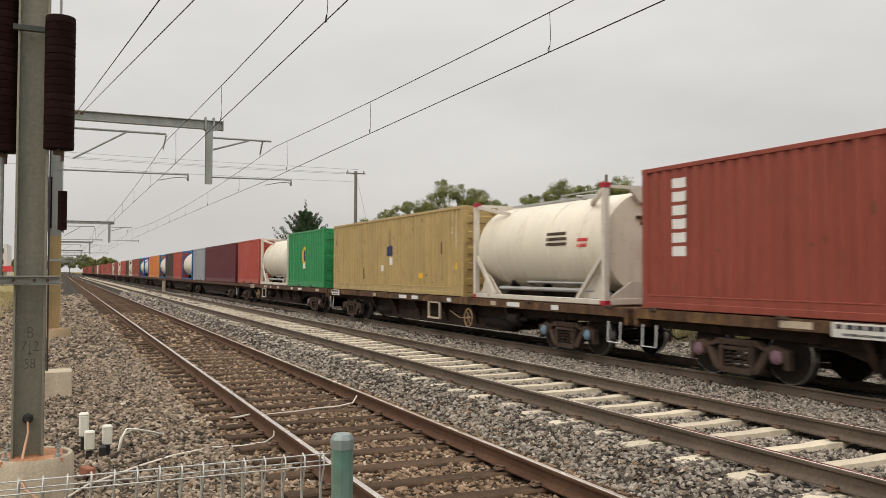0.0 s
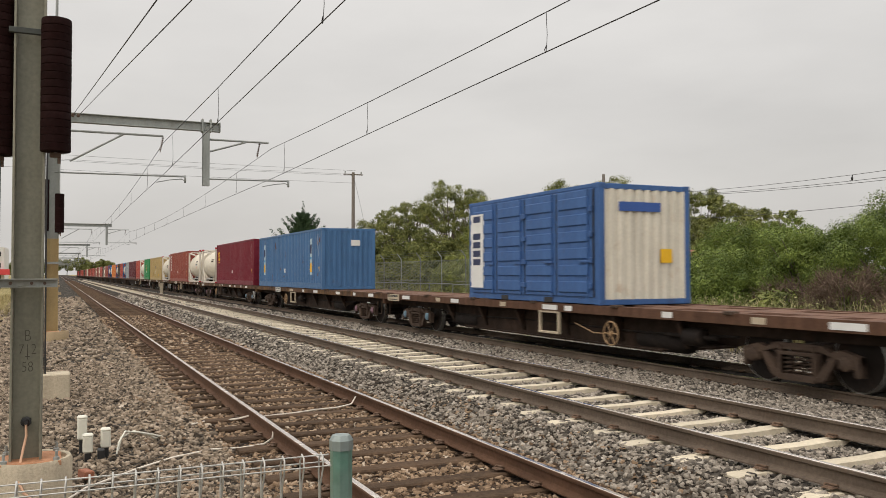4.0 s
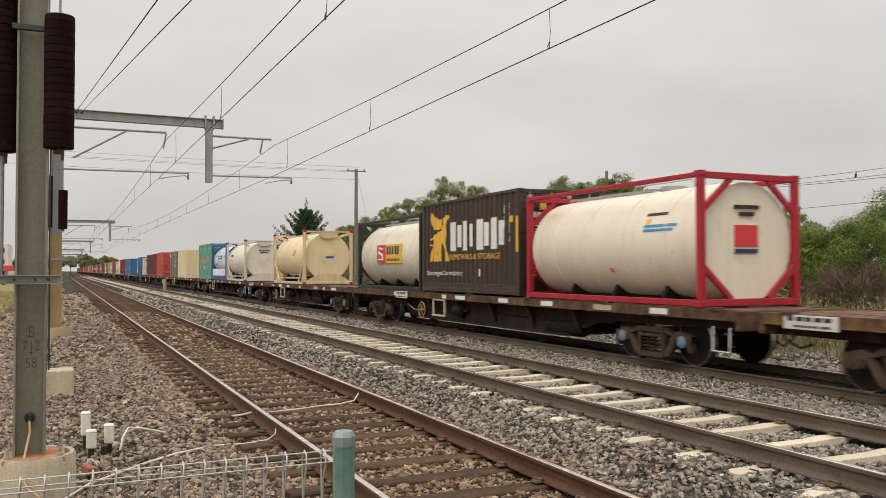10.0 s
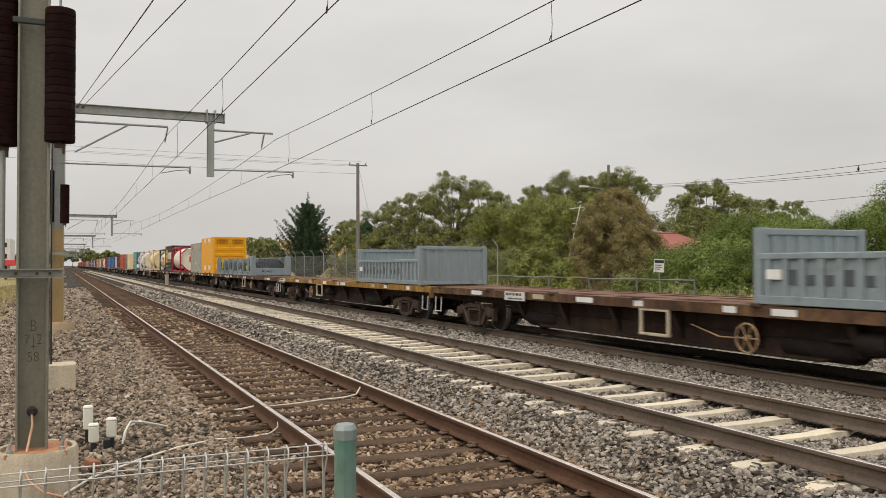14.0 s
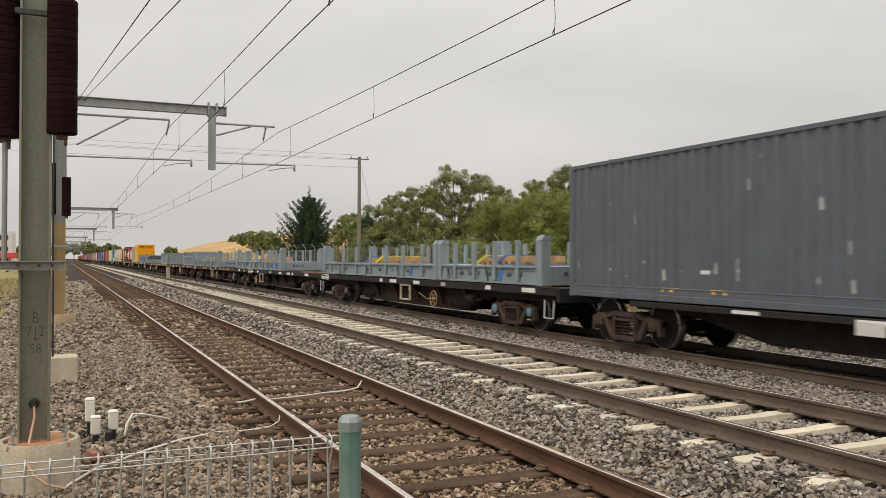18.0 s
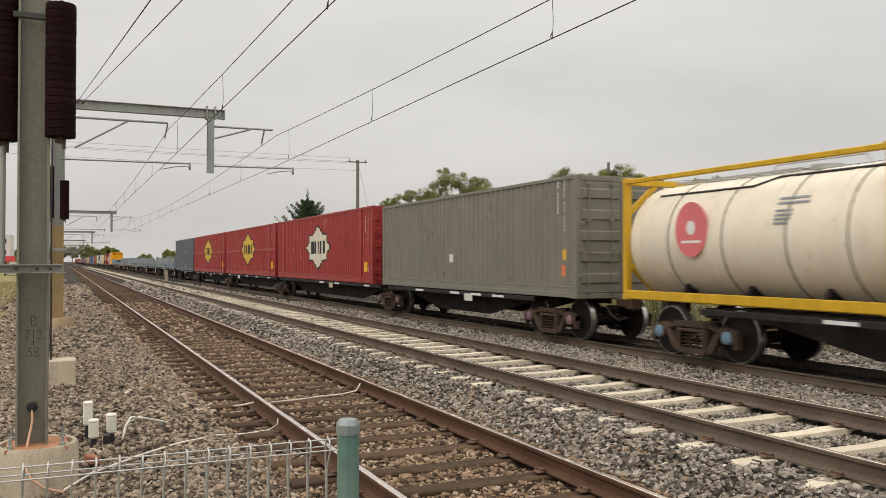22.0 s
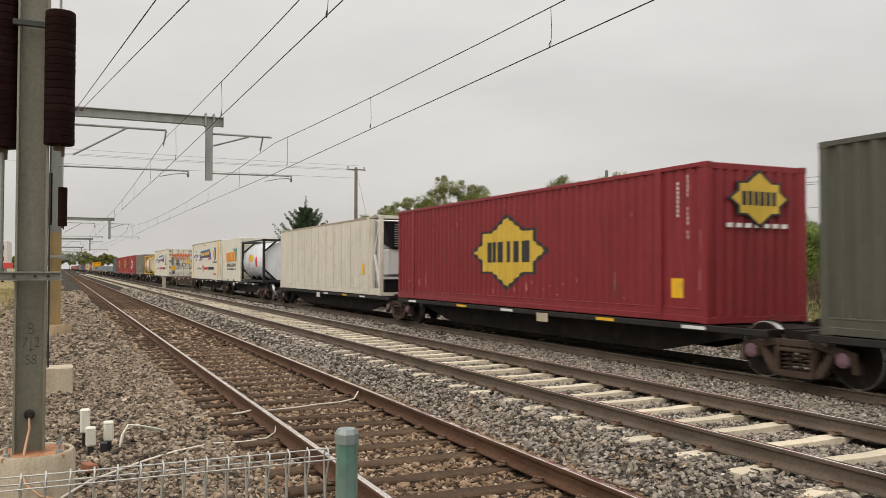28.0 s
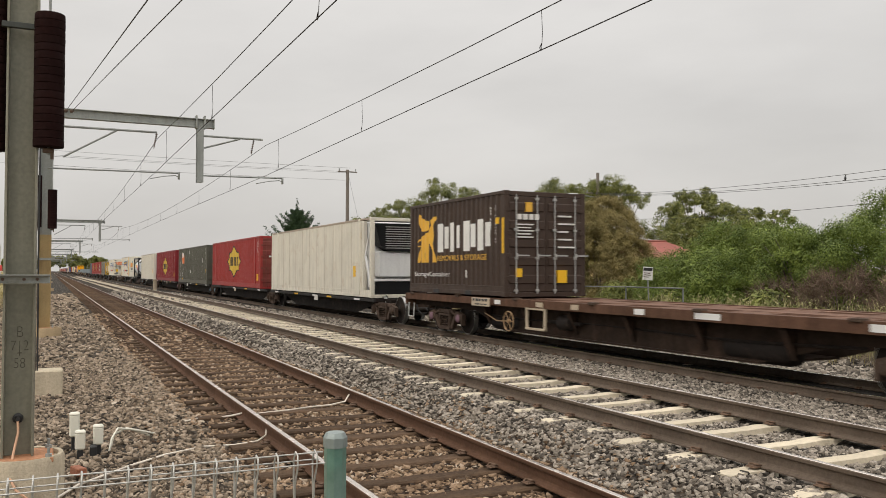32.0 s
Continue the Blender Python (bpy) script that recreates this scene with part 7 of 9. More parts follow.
def shell_marks(c, y, z, wide, rows, ink, seed, radius=1.13, H=2.591, h=0.07):
    """Rows of small writing on the curved shell, as plain bars that follow it; y is the leading edge, z the top row."""
    rng = random.Random(seed)
    zc = H - radius - 0.14
    s = Shape()
    for i in range(rows):
        a = math.asin(max(-0.95, min(0.95, (z - i * h * 1.7 - zc) / radius)))
        b = a - h / radius
        at = y
        while at > y - wide * rng.uniform(0.6, 1.0):
            w = rng.uniform(0.6, 1.3) * h
            r0, r1 = radius - 0.02, radius + 0.016
            s.add([(-r * math.cos(q), yy, zc + r * math.sin(q)) for r in (r0, r1) for q in (a, b) for yy in (at, at - w)],
                  [(0, 1, 3, 2), (4, 6, 7, 5), (0, 4, 5, 1), (2, 3, 7, 6), (0, 2, 6, 4), (1, 5, 7, 3)])
            at -= w + h * 0.45
    return part("lettering", s, ink, c)


def end_marks(c, z, ink, seed, rows=2):
    """Two short lines of small writing on the domed end that faces back."""
    rng = random.Random(seed)
    s = Shape()
    for i in range(rows):
        x, stop = -0.3 + 0.12 * i, 0.3 - 0.12 * i
        while x < stop:
            w = rng.uniform(0.04, 0.08)
            s.box(x, x + w, -C20 / 2 + 0.09, -C20 / 2 + 0.19, z - 0.13 * i, z - 0.13 * i + 0.07)
            x += w + 0.03
    return part("lettering", s, ink, c)

# ---- the consist, from the far head of the train backwards ----
C20, C40, C48 = 6.058, 12.192, 14.63
STD, HIGH = 2.591, 2.88


def marks(c, length, height, seed, ink=WHITE_INK, plate=True):
    """The small code plates near a container's trailing corner, all too small to read."""
    rng = random.Random(seed)
    upright_bars(c, -W - 0.004, -length / 2 + 0.5, height * 0.52, height * 0.93, 14, 0.05, ink, rng)
    upright_bars(c, -W - 0.004, -length / 2 + 0.75, height * 0.66, height * 0.92, 9, 0.04, ink, rng)
    if plate:
        decal(c, "warning_plate", YELLOW_INK, -length / 2 + 0.42, -length / 2 + 0.62, height * 0.3, height * 0.38)
        decal(c, "plate", WHITE_INK, length * 0.05, length * 0.05 - 0.25, height * 0.28, height * 0.36)


def far_wagons():
    """The head of the train, already far off when the clip begins."""
    rng = random.Random(11)
    rear = 56.55
    for i in range(21):
        flat_wagon(rear + 14.95, rear, SILL_BROWN, 300 + i, far=True)
        rear += 20.2


far_wagons()
container(66.6, C40, STD, DARK_MAROON, "dark maroon steel shipping container with a round yellow mark")
lead = [
    ("box", 73.1, C20, MID_GREY, "pale grey steel shipping container with dark lettering"),
    ("tank", 80.0, None, FRAME_BLUE, "white tank container in a dark blue frame"),
    ("box", 86.7, C20, RED, "faded red steel shipping container"),
    ("box", 93.0, C20, BROWN, "dark brown steel shipping container with an ochre mark"),
    ("tank", 99.6, None, FRAME_BLUE, "white tank container in a dark blue frame"),
    ("box", 112.1, C40, ORANGE, "bright orange steel shipping container"),
    ("tank", 118.9, None, FRAME_BLUE, "white tank container in a dark blue frame"),
    ("tank", 125.2, None, FRAME_BLUE, "white tank container in a dark blue frame"),
    ("box", 139.0, C40, RUST_RED, "brick-red steel shipping container"),
    ("tank", 146.2, None, FRAME_WHITE, "white tank container in an open white frame"),
    ("box", 152.7, C20, BROWN, "dark brown steel shipping container"),
    ("box", 166.5, C40, RED, "faded red steel shipping container"),
    ("tank", 173.2, None, FRAME_WHITE, "white tank container in an open white frame"),
    ("box", 186.6, C40, RUST_RED, "brick-red steel shipping container"),
    ("tank", 193.4, None, FRAME_WHITE, "white tank container in an open white frame"),
]
for what, at, size, mat, words in lead:
    if what == "box":
        container(at, size, STD, mat, words)
    else:
        tank(at, TANK_WHITE, mat, words, full=mat == FRAME_BLUE)


def far_loads():
    rng = random.Random(4)
    at = 206.6
    while at < 470:
        mat, word = rng.choice(((RED, "faded red"), (RUST_RED, "brick-red"), (RUST_RED, "brick-red"), (DARK_MAROON, "dark maroon"), (OFF_WHITE, "off-white"), (RED, "faded red"), (BROWN, "dark brown")))
        size = rng.choice((C40, C40, C20))
        container(at, size, STD, mat, word + " steel shipping container")
        at += size + rng.choice((0.6, 1.4, 7.6))


far_loads()

# wagons that pass by
for i, (fb, rb, sill) in enumerate((
        (51.45, 36.5, SILL_BROWN), (31.2, 16.0, SILL_MUSTARD), (10.75, -4.05, SILL_MUSTARD), (-9.55, -24.3, SILL_MUSTARD), (-29.6, -44.85, SILL_MUSTARD), (-49.8, -64.9, SILL_BROWN),
        (-70.0, -85.1, SILL_BROWN), (-92.0, -109.3, SILL_BROWN), (-115.85, -130.7, SILL_MUSTARD), (-136.2, -151.15, SILL_BROWN), (-156.1, -171.25, SILL_MUSTARD),
        (-176.7, -191.4, SILL_MUSTARD), (-196.2, -211.2, SILL_BROWN), (-215.9, -230.9, SILL_YELLOW), (-236.05, -250.9, SILL_MUSTARD), (-255.9, -270.4, SILL_BROWN),
        (-275.4, -290.4, SILL_BLACK), (-295.4, -310.0, SILL_BLACK), (-550.1, -565.2, SILL_BROWN))):
    flat_wagon(fb, rb, sill, 40 + i)


def pack(ends, deck_z, seed, ochre=False, rusty=()):
    """An articulated set: platforms between neighbouring bogies."""
    first = None
    for i, (a, b) in enumerate(zip(ends, ends[1:])):
        w = pack_platform(a, b, seed + i, deck_z, ochre, i in rusty)
        pack_bogie(a, deck_z, seed + 50 + i, (w, (a + b) / 2))
        if i == len(ends) - 2:
            pack_bogie(b, deck_z, seed + 70, (w, (a + b) / 2))
            coupler(w, -(a - b) / 2 - 1.3, -0.1, -1)
        if i == 0:
            coupler(w, (a - b) / 2 + 1.3, -0.1, 1)


pack((-314.7, -326.0, -341.3, -356.6, -372.4, -383.0), 0.84, 500)
pack((-387.9, -399.35, -414.8, -430.2, -445.3, -457.2), 0.84, 600, False, (2,))
pack((-461.4, -478.1, -494.9, -511.8, -529.2, -545.1), 0.71, 700, True)

# loads that pass by
c = container(53.5, C20, STD, RED, "faded red steel shipping container with an ochre end post", post_mat=None)
tank(46.9, TANK_WHITE, FRAME_WHITE, "cream-white tank container in an open white frame")
c = container(40.6, C20, STD, GREEN, "bright green steel shipping container with a small round mark")
round_decal(c, "mark", YELLOW_INK, 0.2, 1.45, 0.3, 0.42, label="small yellow mark")
round_decal(c, "mark", NAVY_INK, 0.2, 1.45, 0.17, 0.3, 0.003)
decal(c, "mark", WHITE_INK, 0.4, 0.0, 0.86, 1.1, 0.003)
c = container(33.13, C40, STD, MUSTARD, "mustard-tan steel shipping container with a small dark mark")
outline_decal(c, "mark", NAVY_INK, ((-0.3, -0.4), (0.3, -0.4), (0.3, -0.1), (0.12, 0.0), (0.08, 0.6), (-0.1, 0.62), (-0.06, 0.0), (-0.3, -0.1)), -0.3, 1.62, 0.9, 0.0, "dark blue lighthouse-like mark")
decal(c, "mark", WHITE_INK, -0.2, -0.6, 0.95, 1.2)
decal(c, "warning_plate", YELLOW_INK, -2.9, -3.2, 0.5, 0.68)
marks(c, C40, STD, 1)
wear_marks(c, C40, STD, 64, 26, WEAR_RUST, "small rust runs")
c = tank(20.33, TANK_WHITE, FRAME_WHITE, "cream-white tank container with faded markings in an open white frame", cap_mat=FRAME_RED)
shell_marks(c, -0.6, 1.62, 1.0, 3, GRIME, 5)
shell_marks(c, -1.9, 1.45, 0.4, 2, RED_INK, 6)
end_marks(c, 1.85, GRIME, 1)
c = container(13.06, C40, 2.7, RUST_RED, "brick-red steel shipping container with tall white blocks down one corner")
upright_bars(c, -W - 0.004, C40 / 2 - 1.05, 0.93, 2.44, 6, 0.4, WHITE_INK, random.Random(1))
marks(c, C40, 2.7, 3)
wear_marks(c, C40, 2.7, 62, 22, WEAR_RUST, "small rust runs")
for z in (0.5, 1.2, 1.75):
    decal(c, "warning_plate", YELLOW_INK, -5.45, -5.65, z, z + 0.16)
c = tank(0.2, TANK_WHITE, FRAME_WHITE, "cream-white tank container with a blue label in an open white frame", cap_mat=FRAME_RED)
shell_marks(c, -0.55, 1.72, 0.9, 1, BLACK_INK, 7, h=0.09)
shell_marks(c, -0.9, 1.5, 0.5, 1, BLACK_INK, 8, h=0.08)
end_marks(c, 1.85, BLACK_INK, 2, 4)
decal(c, "mark", BLUE_INK, -0.55, -0.8, 1.38, 1.54, 0.0, -1.128)
decal(c, "warning_plate", ORANGE_INK, -1.0, -1.2, 1.14, 1.3, 0.0, -1.125)
c = tank(-7.2, TANK_WHITE, FRAME_WHITE, "cream-white tank container with worn labels in an open white frame", cap_mat=FRAME_RED)
decal(c, "warning_plate", YELLOW_INK, -1.1, -1.4, 1.2, 1.4, 0.0, -1.11)
shell_marks(c, -0.6, 1.75, 1.2, 2, GRIME, 9)


def round_yellow(c, y, z=1.9):
    round_decal(c, "mark", YELLOW_INK, y, z, 0.3, 0.34, label="round yellow mark")
    for k in (-1, 0, 1):
        outline_decal(c, "mark_bar", MAROON, ((-0.16, -0.08), (0.16, 0.03), (0.16, 0.075), (-0.16, -0.035)), y, z + k * 0.1, 1.0, 0.003)
    decal(c, "lettering", YELLOW_INK, y + 0.32, y - 0.32, z - 0.47, z - 0.4)


c = container(-13.89, C40, 2.72, MAROON, "maroon steel shipping container with a round yellow mark")
round_yellow(c, C40 / 2 - 0.85)
marks(c, C40, STD, 5)
c = container(-27.65, C40, 2.66, BLUE, "ocean-blue steel shipping container with tall pale placards", end="rib")
for y in (C40 / 2 - 1.3, -C40 / 2 + 1.75):
    decal(c, "placard", PALE_BLUE := material("pale_blue_placard", (0.42, 0.54, 0.6), 0.55, 0.0, 0.08, 20, 0.2, (0.2, 0.3, 0.4)), y + 0.22, y - 0.22, 0.62, 2.25, label="tall pale placard")
    decal(c, "placard_mark", YELLOW_INK, y + 0.18, y - 0.18, 0.75, 1.15, 0.003)
    round_decal(c, "placard_mark", NAVY_INK, y, 1.78, 0.15, 0.22, 0.003)
    decal(c, "placard_mark", SKY_INK, y + 0.16, y - 0.16, 1.32, 1.42, 0.003)
end_decal(c, "plate", WHITE_INK, 0.1, 0.5, 1.9, 2.15, -C40 / 2)
marks(c, C40, STD, 6)
wear_marks(c, C40, 2.66, 63, 46, WEAR_RUST, "rust runs along the ribs")


def side_door_box(u, mat, label, end_mat=None, end="rib"):
    """A 20-foot container whose long side is four folding doors."""
    c = container(u, C20, STD, mat, label, side="smooth", end=end, end_mat=end_mat)
    for i in range(4):
        y = C20 / 2 - 0.2 - (C20 - 0.4) * (i + 0.5) / 4
        def leaf():
            return Shape().box(-0.03, 0.0, -0.68, 0.68, 0.17, STD - 0.12, 0.008)
        d = put("side_door", kept("side_door_leaf", leaf), mat, c, pose(-W + 0.004, y, 0), "ribbed folding side door")
        for k in range(6):
            put("panel_rib", kept("panel_rib", lambda: Shape().plate([(-0.03, 0.0), (-0.062, 0.03), (-0.062, 0.24), (-0.03, 0.26)], "y", -0.57, 0.57)), mat, d, pose(0, 0, 0.24 + 0.365 * k))
        put("door_gap", kept("door_gap", lambda: Shape().box(-0.012, 0.0, -0.02, 0.02, 0.17, STD - 0.12)), BLACK_INK, c, pose(-W + 0.004, y - 0.705, 0))
        put("lock_rod", kept("side_rod", lambda: Shape().tube([(0, 0, 0.15), (0, 0, STD - 0.1)], 0.018, 6).box(-0.03, 0.02, -0.05, 0.3, 0.9, 0.95, 0.006)), mat, d, pose(-0.06, -0.55, 0))
        for z in (0.4, 0.95, 1.5, 2.05):
            put("hinge", kept("side_hinge", lambda: Shape().box(-0.05, 0.0, -0.05, 0.05, -0.06, 0.06, 0.01)), mat, d, pose(-0.03, 0.66 if i % 2 == 0 else -0.66, z))
    return c


c = side_door_box(-53.9, DEEP_BLUE, "deep blue side-door container with a white end wall", OFF_WHITE, "rib")
decal(c, "placard", WHITE_INK, C20 / 2 - 0.25, C20 / 2 - 0.95, 0.3, 2.25, 0.07, label="white vertical placard with dark blocks")
upright_bars(c, -W - 0.075, C20 / 2 - 0.6, 0.6, 2.2, 7, 0.42, NAVY_INK, random.Random(8))
end_decal(c, "plate", BLUE_INK, -0.7, 0.4, 2.0, 2.2, -C20 / 2)
end_decal(c, "plate", YELLOW_INK, 0.4, 0.7, 0.9, 1.2, -C20 / 2)
c = container(-67.86, C40, 2.69, DARK_MAROON, "dark maroon steel shipping container with a round yellow mark")
round_yellow(c, C40 / 2 - 0.7)
marks(c, C40, STD, 9)
c = container(-80.58, C20, 2.74, LIGHT_RED, "pale red steel shipping container with ochre corner posts and closed doors", post_mat=paint("ochre_post", (0.44, 0.17, 0.06)))
marks(c, C20, STD, 10, plate=False)
for x, z, ink in ((-0.85, 1.0, GRIME), (-0.42, 1.05, PLATE_PINK), (0.3, 1.32, PLATE_PINK), (-0.42, 1.42, PLATE_PINK)):
    end_decal(c, "plate", ink, x, x + 0.17, z, z + (0.2 if ink == GRIME else 0.12), -C20 / 2 + 0.0, 0.04)
c = side_door_box(-94.19, DRAB_GREY, "drab grey container with ribbed side doors", None, "rib")
decal(c, "mark", ORANGE_INK, C20 / 2 - 0.15, C20 / 2 - 1.25, 1.95, 2.4, 0.06, label="orange block mark")
bars(c, -W - 0.068, 2.2, C20 / 2 - 1.1, C20 / 2 - 0.3, 3, 0.22, WHITE_INK, random.Random(3))
part("mark", Shape().plate([(0.55, 1.2), (0.3, 1.2), (0.42, 1.42)], "x", -W - 0.064, -W), RED_INK, c)
decal(c, "mark", YELLOW_INK, -0.72, -1.02, 1.15, 1.36, 0.064)
decal(c, "mark", YELLOW_INK, -1.15, -1.55, 0.02, 0.06, 0.004)
for y, w, z, h in ((-1.75, 0.5, 2.2, 0.05), (-1.75, 0.3, 2.1, 0.045), (-1.75, 0.55, 1.52, 0.12), (-1.75, 0.4, 1.05, 0.12)):
    decal(c, "lettering", WHITE_INK, y, y - w, z, z + h, 0.064)
c = container(-100.27, C20, STD, CREAM, "clean cream shipping container with a white notice", side="smooth", end="rib", ribs=0.36)
decal(c, "notice", WHITE_INK, C20 / 2 - 0.75, C20 / 2 - 1.15, 1.4, 2.25, label="white notice of small print")
for k in range(4):
    bars(c, -W - 0.009, 1.52 + 0.2 * k, C20 / 2 - 1.12, C20 / 2 - 0.8, 6, 0.05, SKY_INK, random.Random(k))
marks(c, C20, STD, 12, OLIVE_GREY)
c = container(-113.91, C20, 2.74, TEAL, "weathered sea-green steel shipping container with orange graffiti-like blocks")
for k, (y, w, z0, z1) in enumerate(((1.7, 0.5, 1.25, 1.75), (1.1, 0.22, 1.3, 1.6), (0.75, 0.28, 1.3, 1.75), (0.35, 0.3, 1.3, 1.62), (-0.1, 0.32, 1.2, 1.7), (-0.6, 0.5, 1.3, 1.6), (-1.2, 0.55, 1.25, 1.75))):
    painted(c, "orange_block", ORANGE_INK, [[(y, z0 + 0.1), (y - w, z0), (y - w * 0.9, z0 + 0.2), (y - w * 0.5, z1), (y + 0.05, z1 - 0.08), (y - 0.1, z1 - 0.25)]], 0.0, "peeling orange block")
marks(c, C20, HIGH, 13)
wear_marks(c, C20, 2.74, 61, 40, WEAR_RUST, "brown rust runs")
CABINET_WHITE = paint("cabinet_white", (0.8, 0.81, 0.82), 0.03, 0.03)
c = tank(-120.27, paint("gloss_white", (0.7, 0.72, 0.75), 0.03, 0.05, 0.3), FRAME_BLUE, "gloss-white tank container in a deep blue frame with skirts", full=True, radius=1.06)
decal(c, "skirt", FRAME_BLUE, C20 / 2 - 0.2, -C20 / 2 + 0.2, 0.14, 0.32)
decal(c, "skirt", CABINET_WHITE, C20 / 2 - 0.75, 0.12, 0.32, 0.8, 0.012, label="white side cabinet")
decal(c, "skirt", CABINET_WHITE, 0.0, -C20 / 2 + 0.5, 0.32, 0.8, 0.012, label="white side cabinet")
decal(c, "plate", BLACK_INK, -1.5, -1.72, 0.52, 0.62, 0.02)
y = C20 / 2 - 0.16
part("gusset", Shape().plate([(y, 1.3), (y, 0.3), (y - 0.6, 0.3), (y - 0.6, 0.86), (y - 0.2, 0.86), (y - 0.06, 1.05)], "x", -W + 0.02, -W + 0.06), FRAME_BLUE, c, "deep blue end gusset")
y = -C20 / 2 + 0.16
part("gusset", Shape().plate([(y, 2.4), (y, 0.3), (y + 0.3, 0.3), (y + 0.3, 2.28), (y + 0.55, 2.4)], "x", -W + 0.02, -W + 0.06), FRAME_BLUE, c, "deep blue end gusset")
decal(c, "mark", BLUE_INK, 0.9, -0.6, 1.5, 1.75, 0.0, -1.085, label="dark blue label block")
bars(c, -1.092, 1.63, -0.5, 0.8, 9, 0.12, WHITE_INK, random.Random(6))
decal(c, "mark", RED_INK, 2.2, 1.85, 1.05, 1.2, 0.0, -1.05)
shell_marks(c, -1.1, 1.75, 0.75, 3, MID_GREY, 41, radius=1.06, h=0.05)
shell_marks(c, 2.3, 1.75, 0.5, 4, MID_GREY, 42, radius=1.06, h=0.035)
shell_marks(c, 1.85, 1.78, 0.05, 1, GREEN_INK, 43, radius=1.06, h=0.16)
c = tank(-126.47, TANK_WHITE, FRAME_WHITE, "cream-white tank container with a plain domed end in an open frame", cap_mat=FRAME_RED)
shell_marks(c, 2.0, 1.72, 0.9, 2, BLACK_INK, 11, h=0.06)
end_marks(c, 1.9, GRIME, 3)
decal(c, "warning_plate", YELLOW_INK, 1.75, 1.6, 1.3, 1.42, 0.0, -1.13)
c = tank(-140.21, TANK_CREAM, paint("frame_cream", (0.66, 0.52, 0.3), 0.2), "yellow-cream tank container in a cream open frame", cap_mat=FRAME_RED)
decal(c, "mark", BLUE_INK, -0.6, -1.0, 1.35, 1.45, 0.0, -1.12)
decal(c, "mark", YELLOW_INK, -0.9, -1.3, 1.45, 1.65, 0.0, -1.12)
end_decal(c, "mark", BLUE_INK, -0.1, 0.3, 1.25, 1.35, -C20 / 2 + 0.12)
c = tank(-154.14, TANK_WHITE, FRAME_BLACK, "dusty white tank container with red and yellow blocks, black frame", full=True, H=2.48)
decal(c, "mark", RED_INK, 1.12, 0.27, 0.92, 1.57, 0.002, -1.135, label="red square block")
part("mark", Shape().tube([(-1.145, 0.5, 1.42), (-1.145, 0.85, 1.46), (-1.145, 0.9, 1.3), (-1.145, 0.55, 1.2), (-1.145, 0.5, 1.06), (-1.145, 0.9, 1.04)], 0.04, 6), WHITE_INK, c)
decal(c, "mark", YELLOW_INK, 0.25, -1.25, 0.92, 1.57, 0.0, -1.135, label="yellow block with dark bars")
bars(c, -1.143, 1.36, -1.1, 0.15, 5, 0.28, NAVY_INK, random.Random(9))
bars(c, -1.143, 1.04, -1.1, 0.15, 9, 0.08, NAVY_INK, random.Random(19))


def griffin(c, y, z, mat):
    """A plain winged-animal silhouette in three pieces: wing, body with its legs, tail."""
    wing = ((-0.56, 0.76), (-0.32, 0.63), (-0.05, 0.54), (0.23, 0.5), (0.21, 0.34), (0.0, 0.22), (-0.32, 0.22), (-0.52, 0.34), (-0.58, 0.54))
    body = ((0.42, 0.63), (0.71, 0.62), (0.69, 0.54), (0.58, 0.5), (0.5, 0.34), (0.55, 0.06), (0.47, -0.18), (0.55, -0.42), (0.65, -0.73), (0.37, -0.73), (0.37, -0.5), (0.26, -0.18), (0.1, -0.18),
            (0.08, -0.46), (0.19, -0.73), (-0.08, -0.73), (-0.07, -0.46), (-0.13, -0.26), (-0.21, -0.5), (-0.15, -0.73), (-0.37, -0.73), (-0.34, -0.5), (-0.36, -0.3), (-0.44, -0.5), (-0.53, -0.73),
            (-0.67, -0.73), (-0.55, -0.42), (-0.47, -0.18), (-0.42, 0.04), (-0.1, 0.14), (0.16, 0.2), (0.29, 0.36), (0.27, 0.54))
    tail = ((-0.4, 0.05), (-0.63, -0.06), (-0.73, -0.17), (-0.67, -0.25), (-0.47, -0.25), (-0.47, -0.21), (-0.65, -0.21), (-0.67, -0.17), (-0.58, -0.09), (-0.4, -0.01))
    for pts in (wing, body, tail):
        outline_decal(c, "emblem", mat, pts, y, z, 1.0, 0.0, "golden emblem")


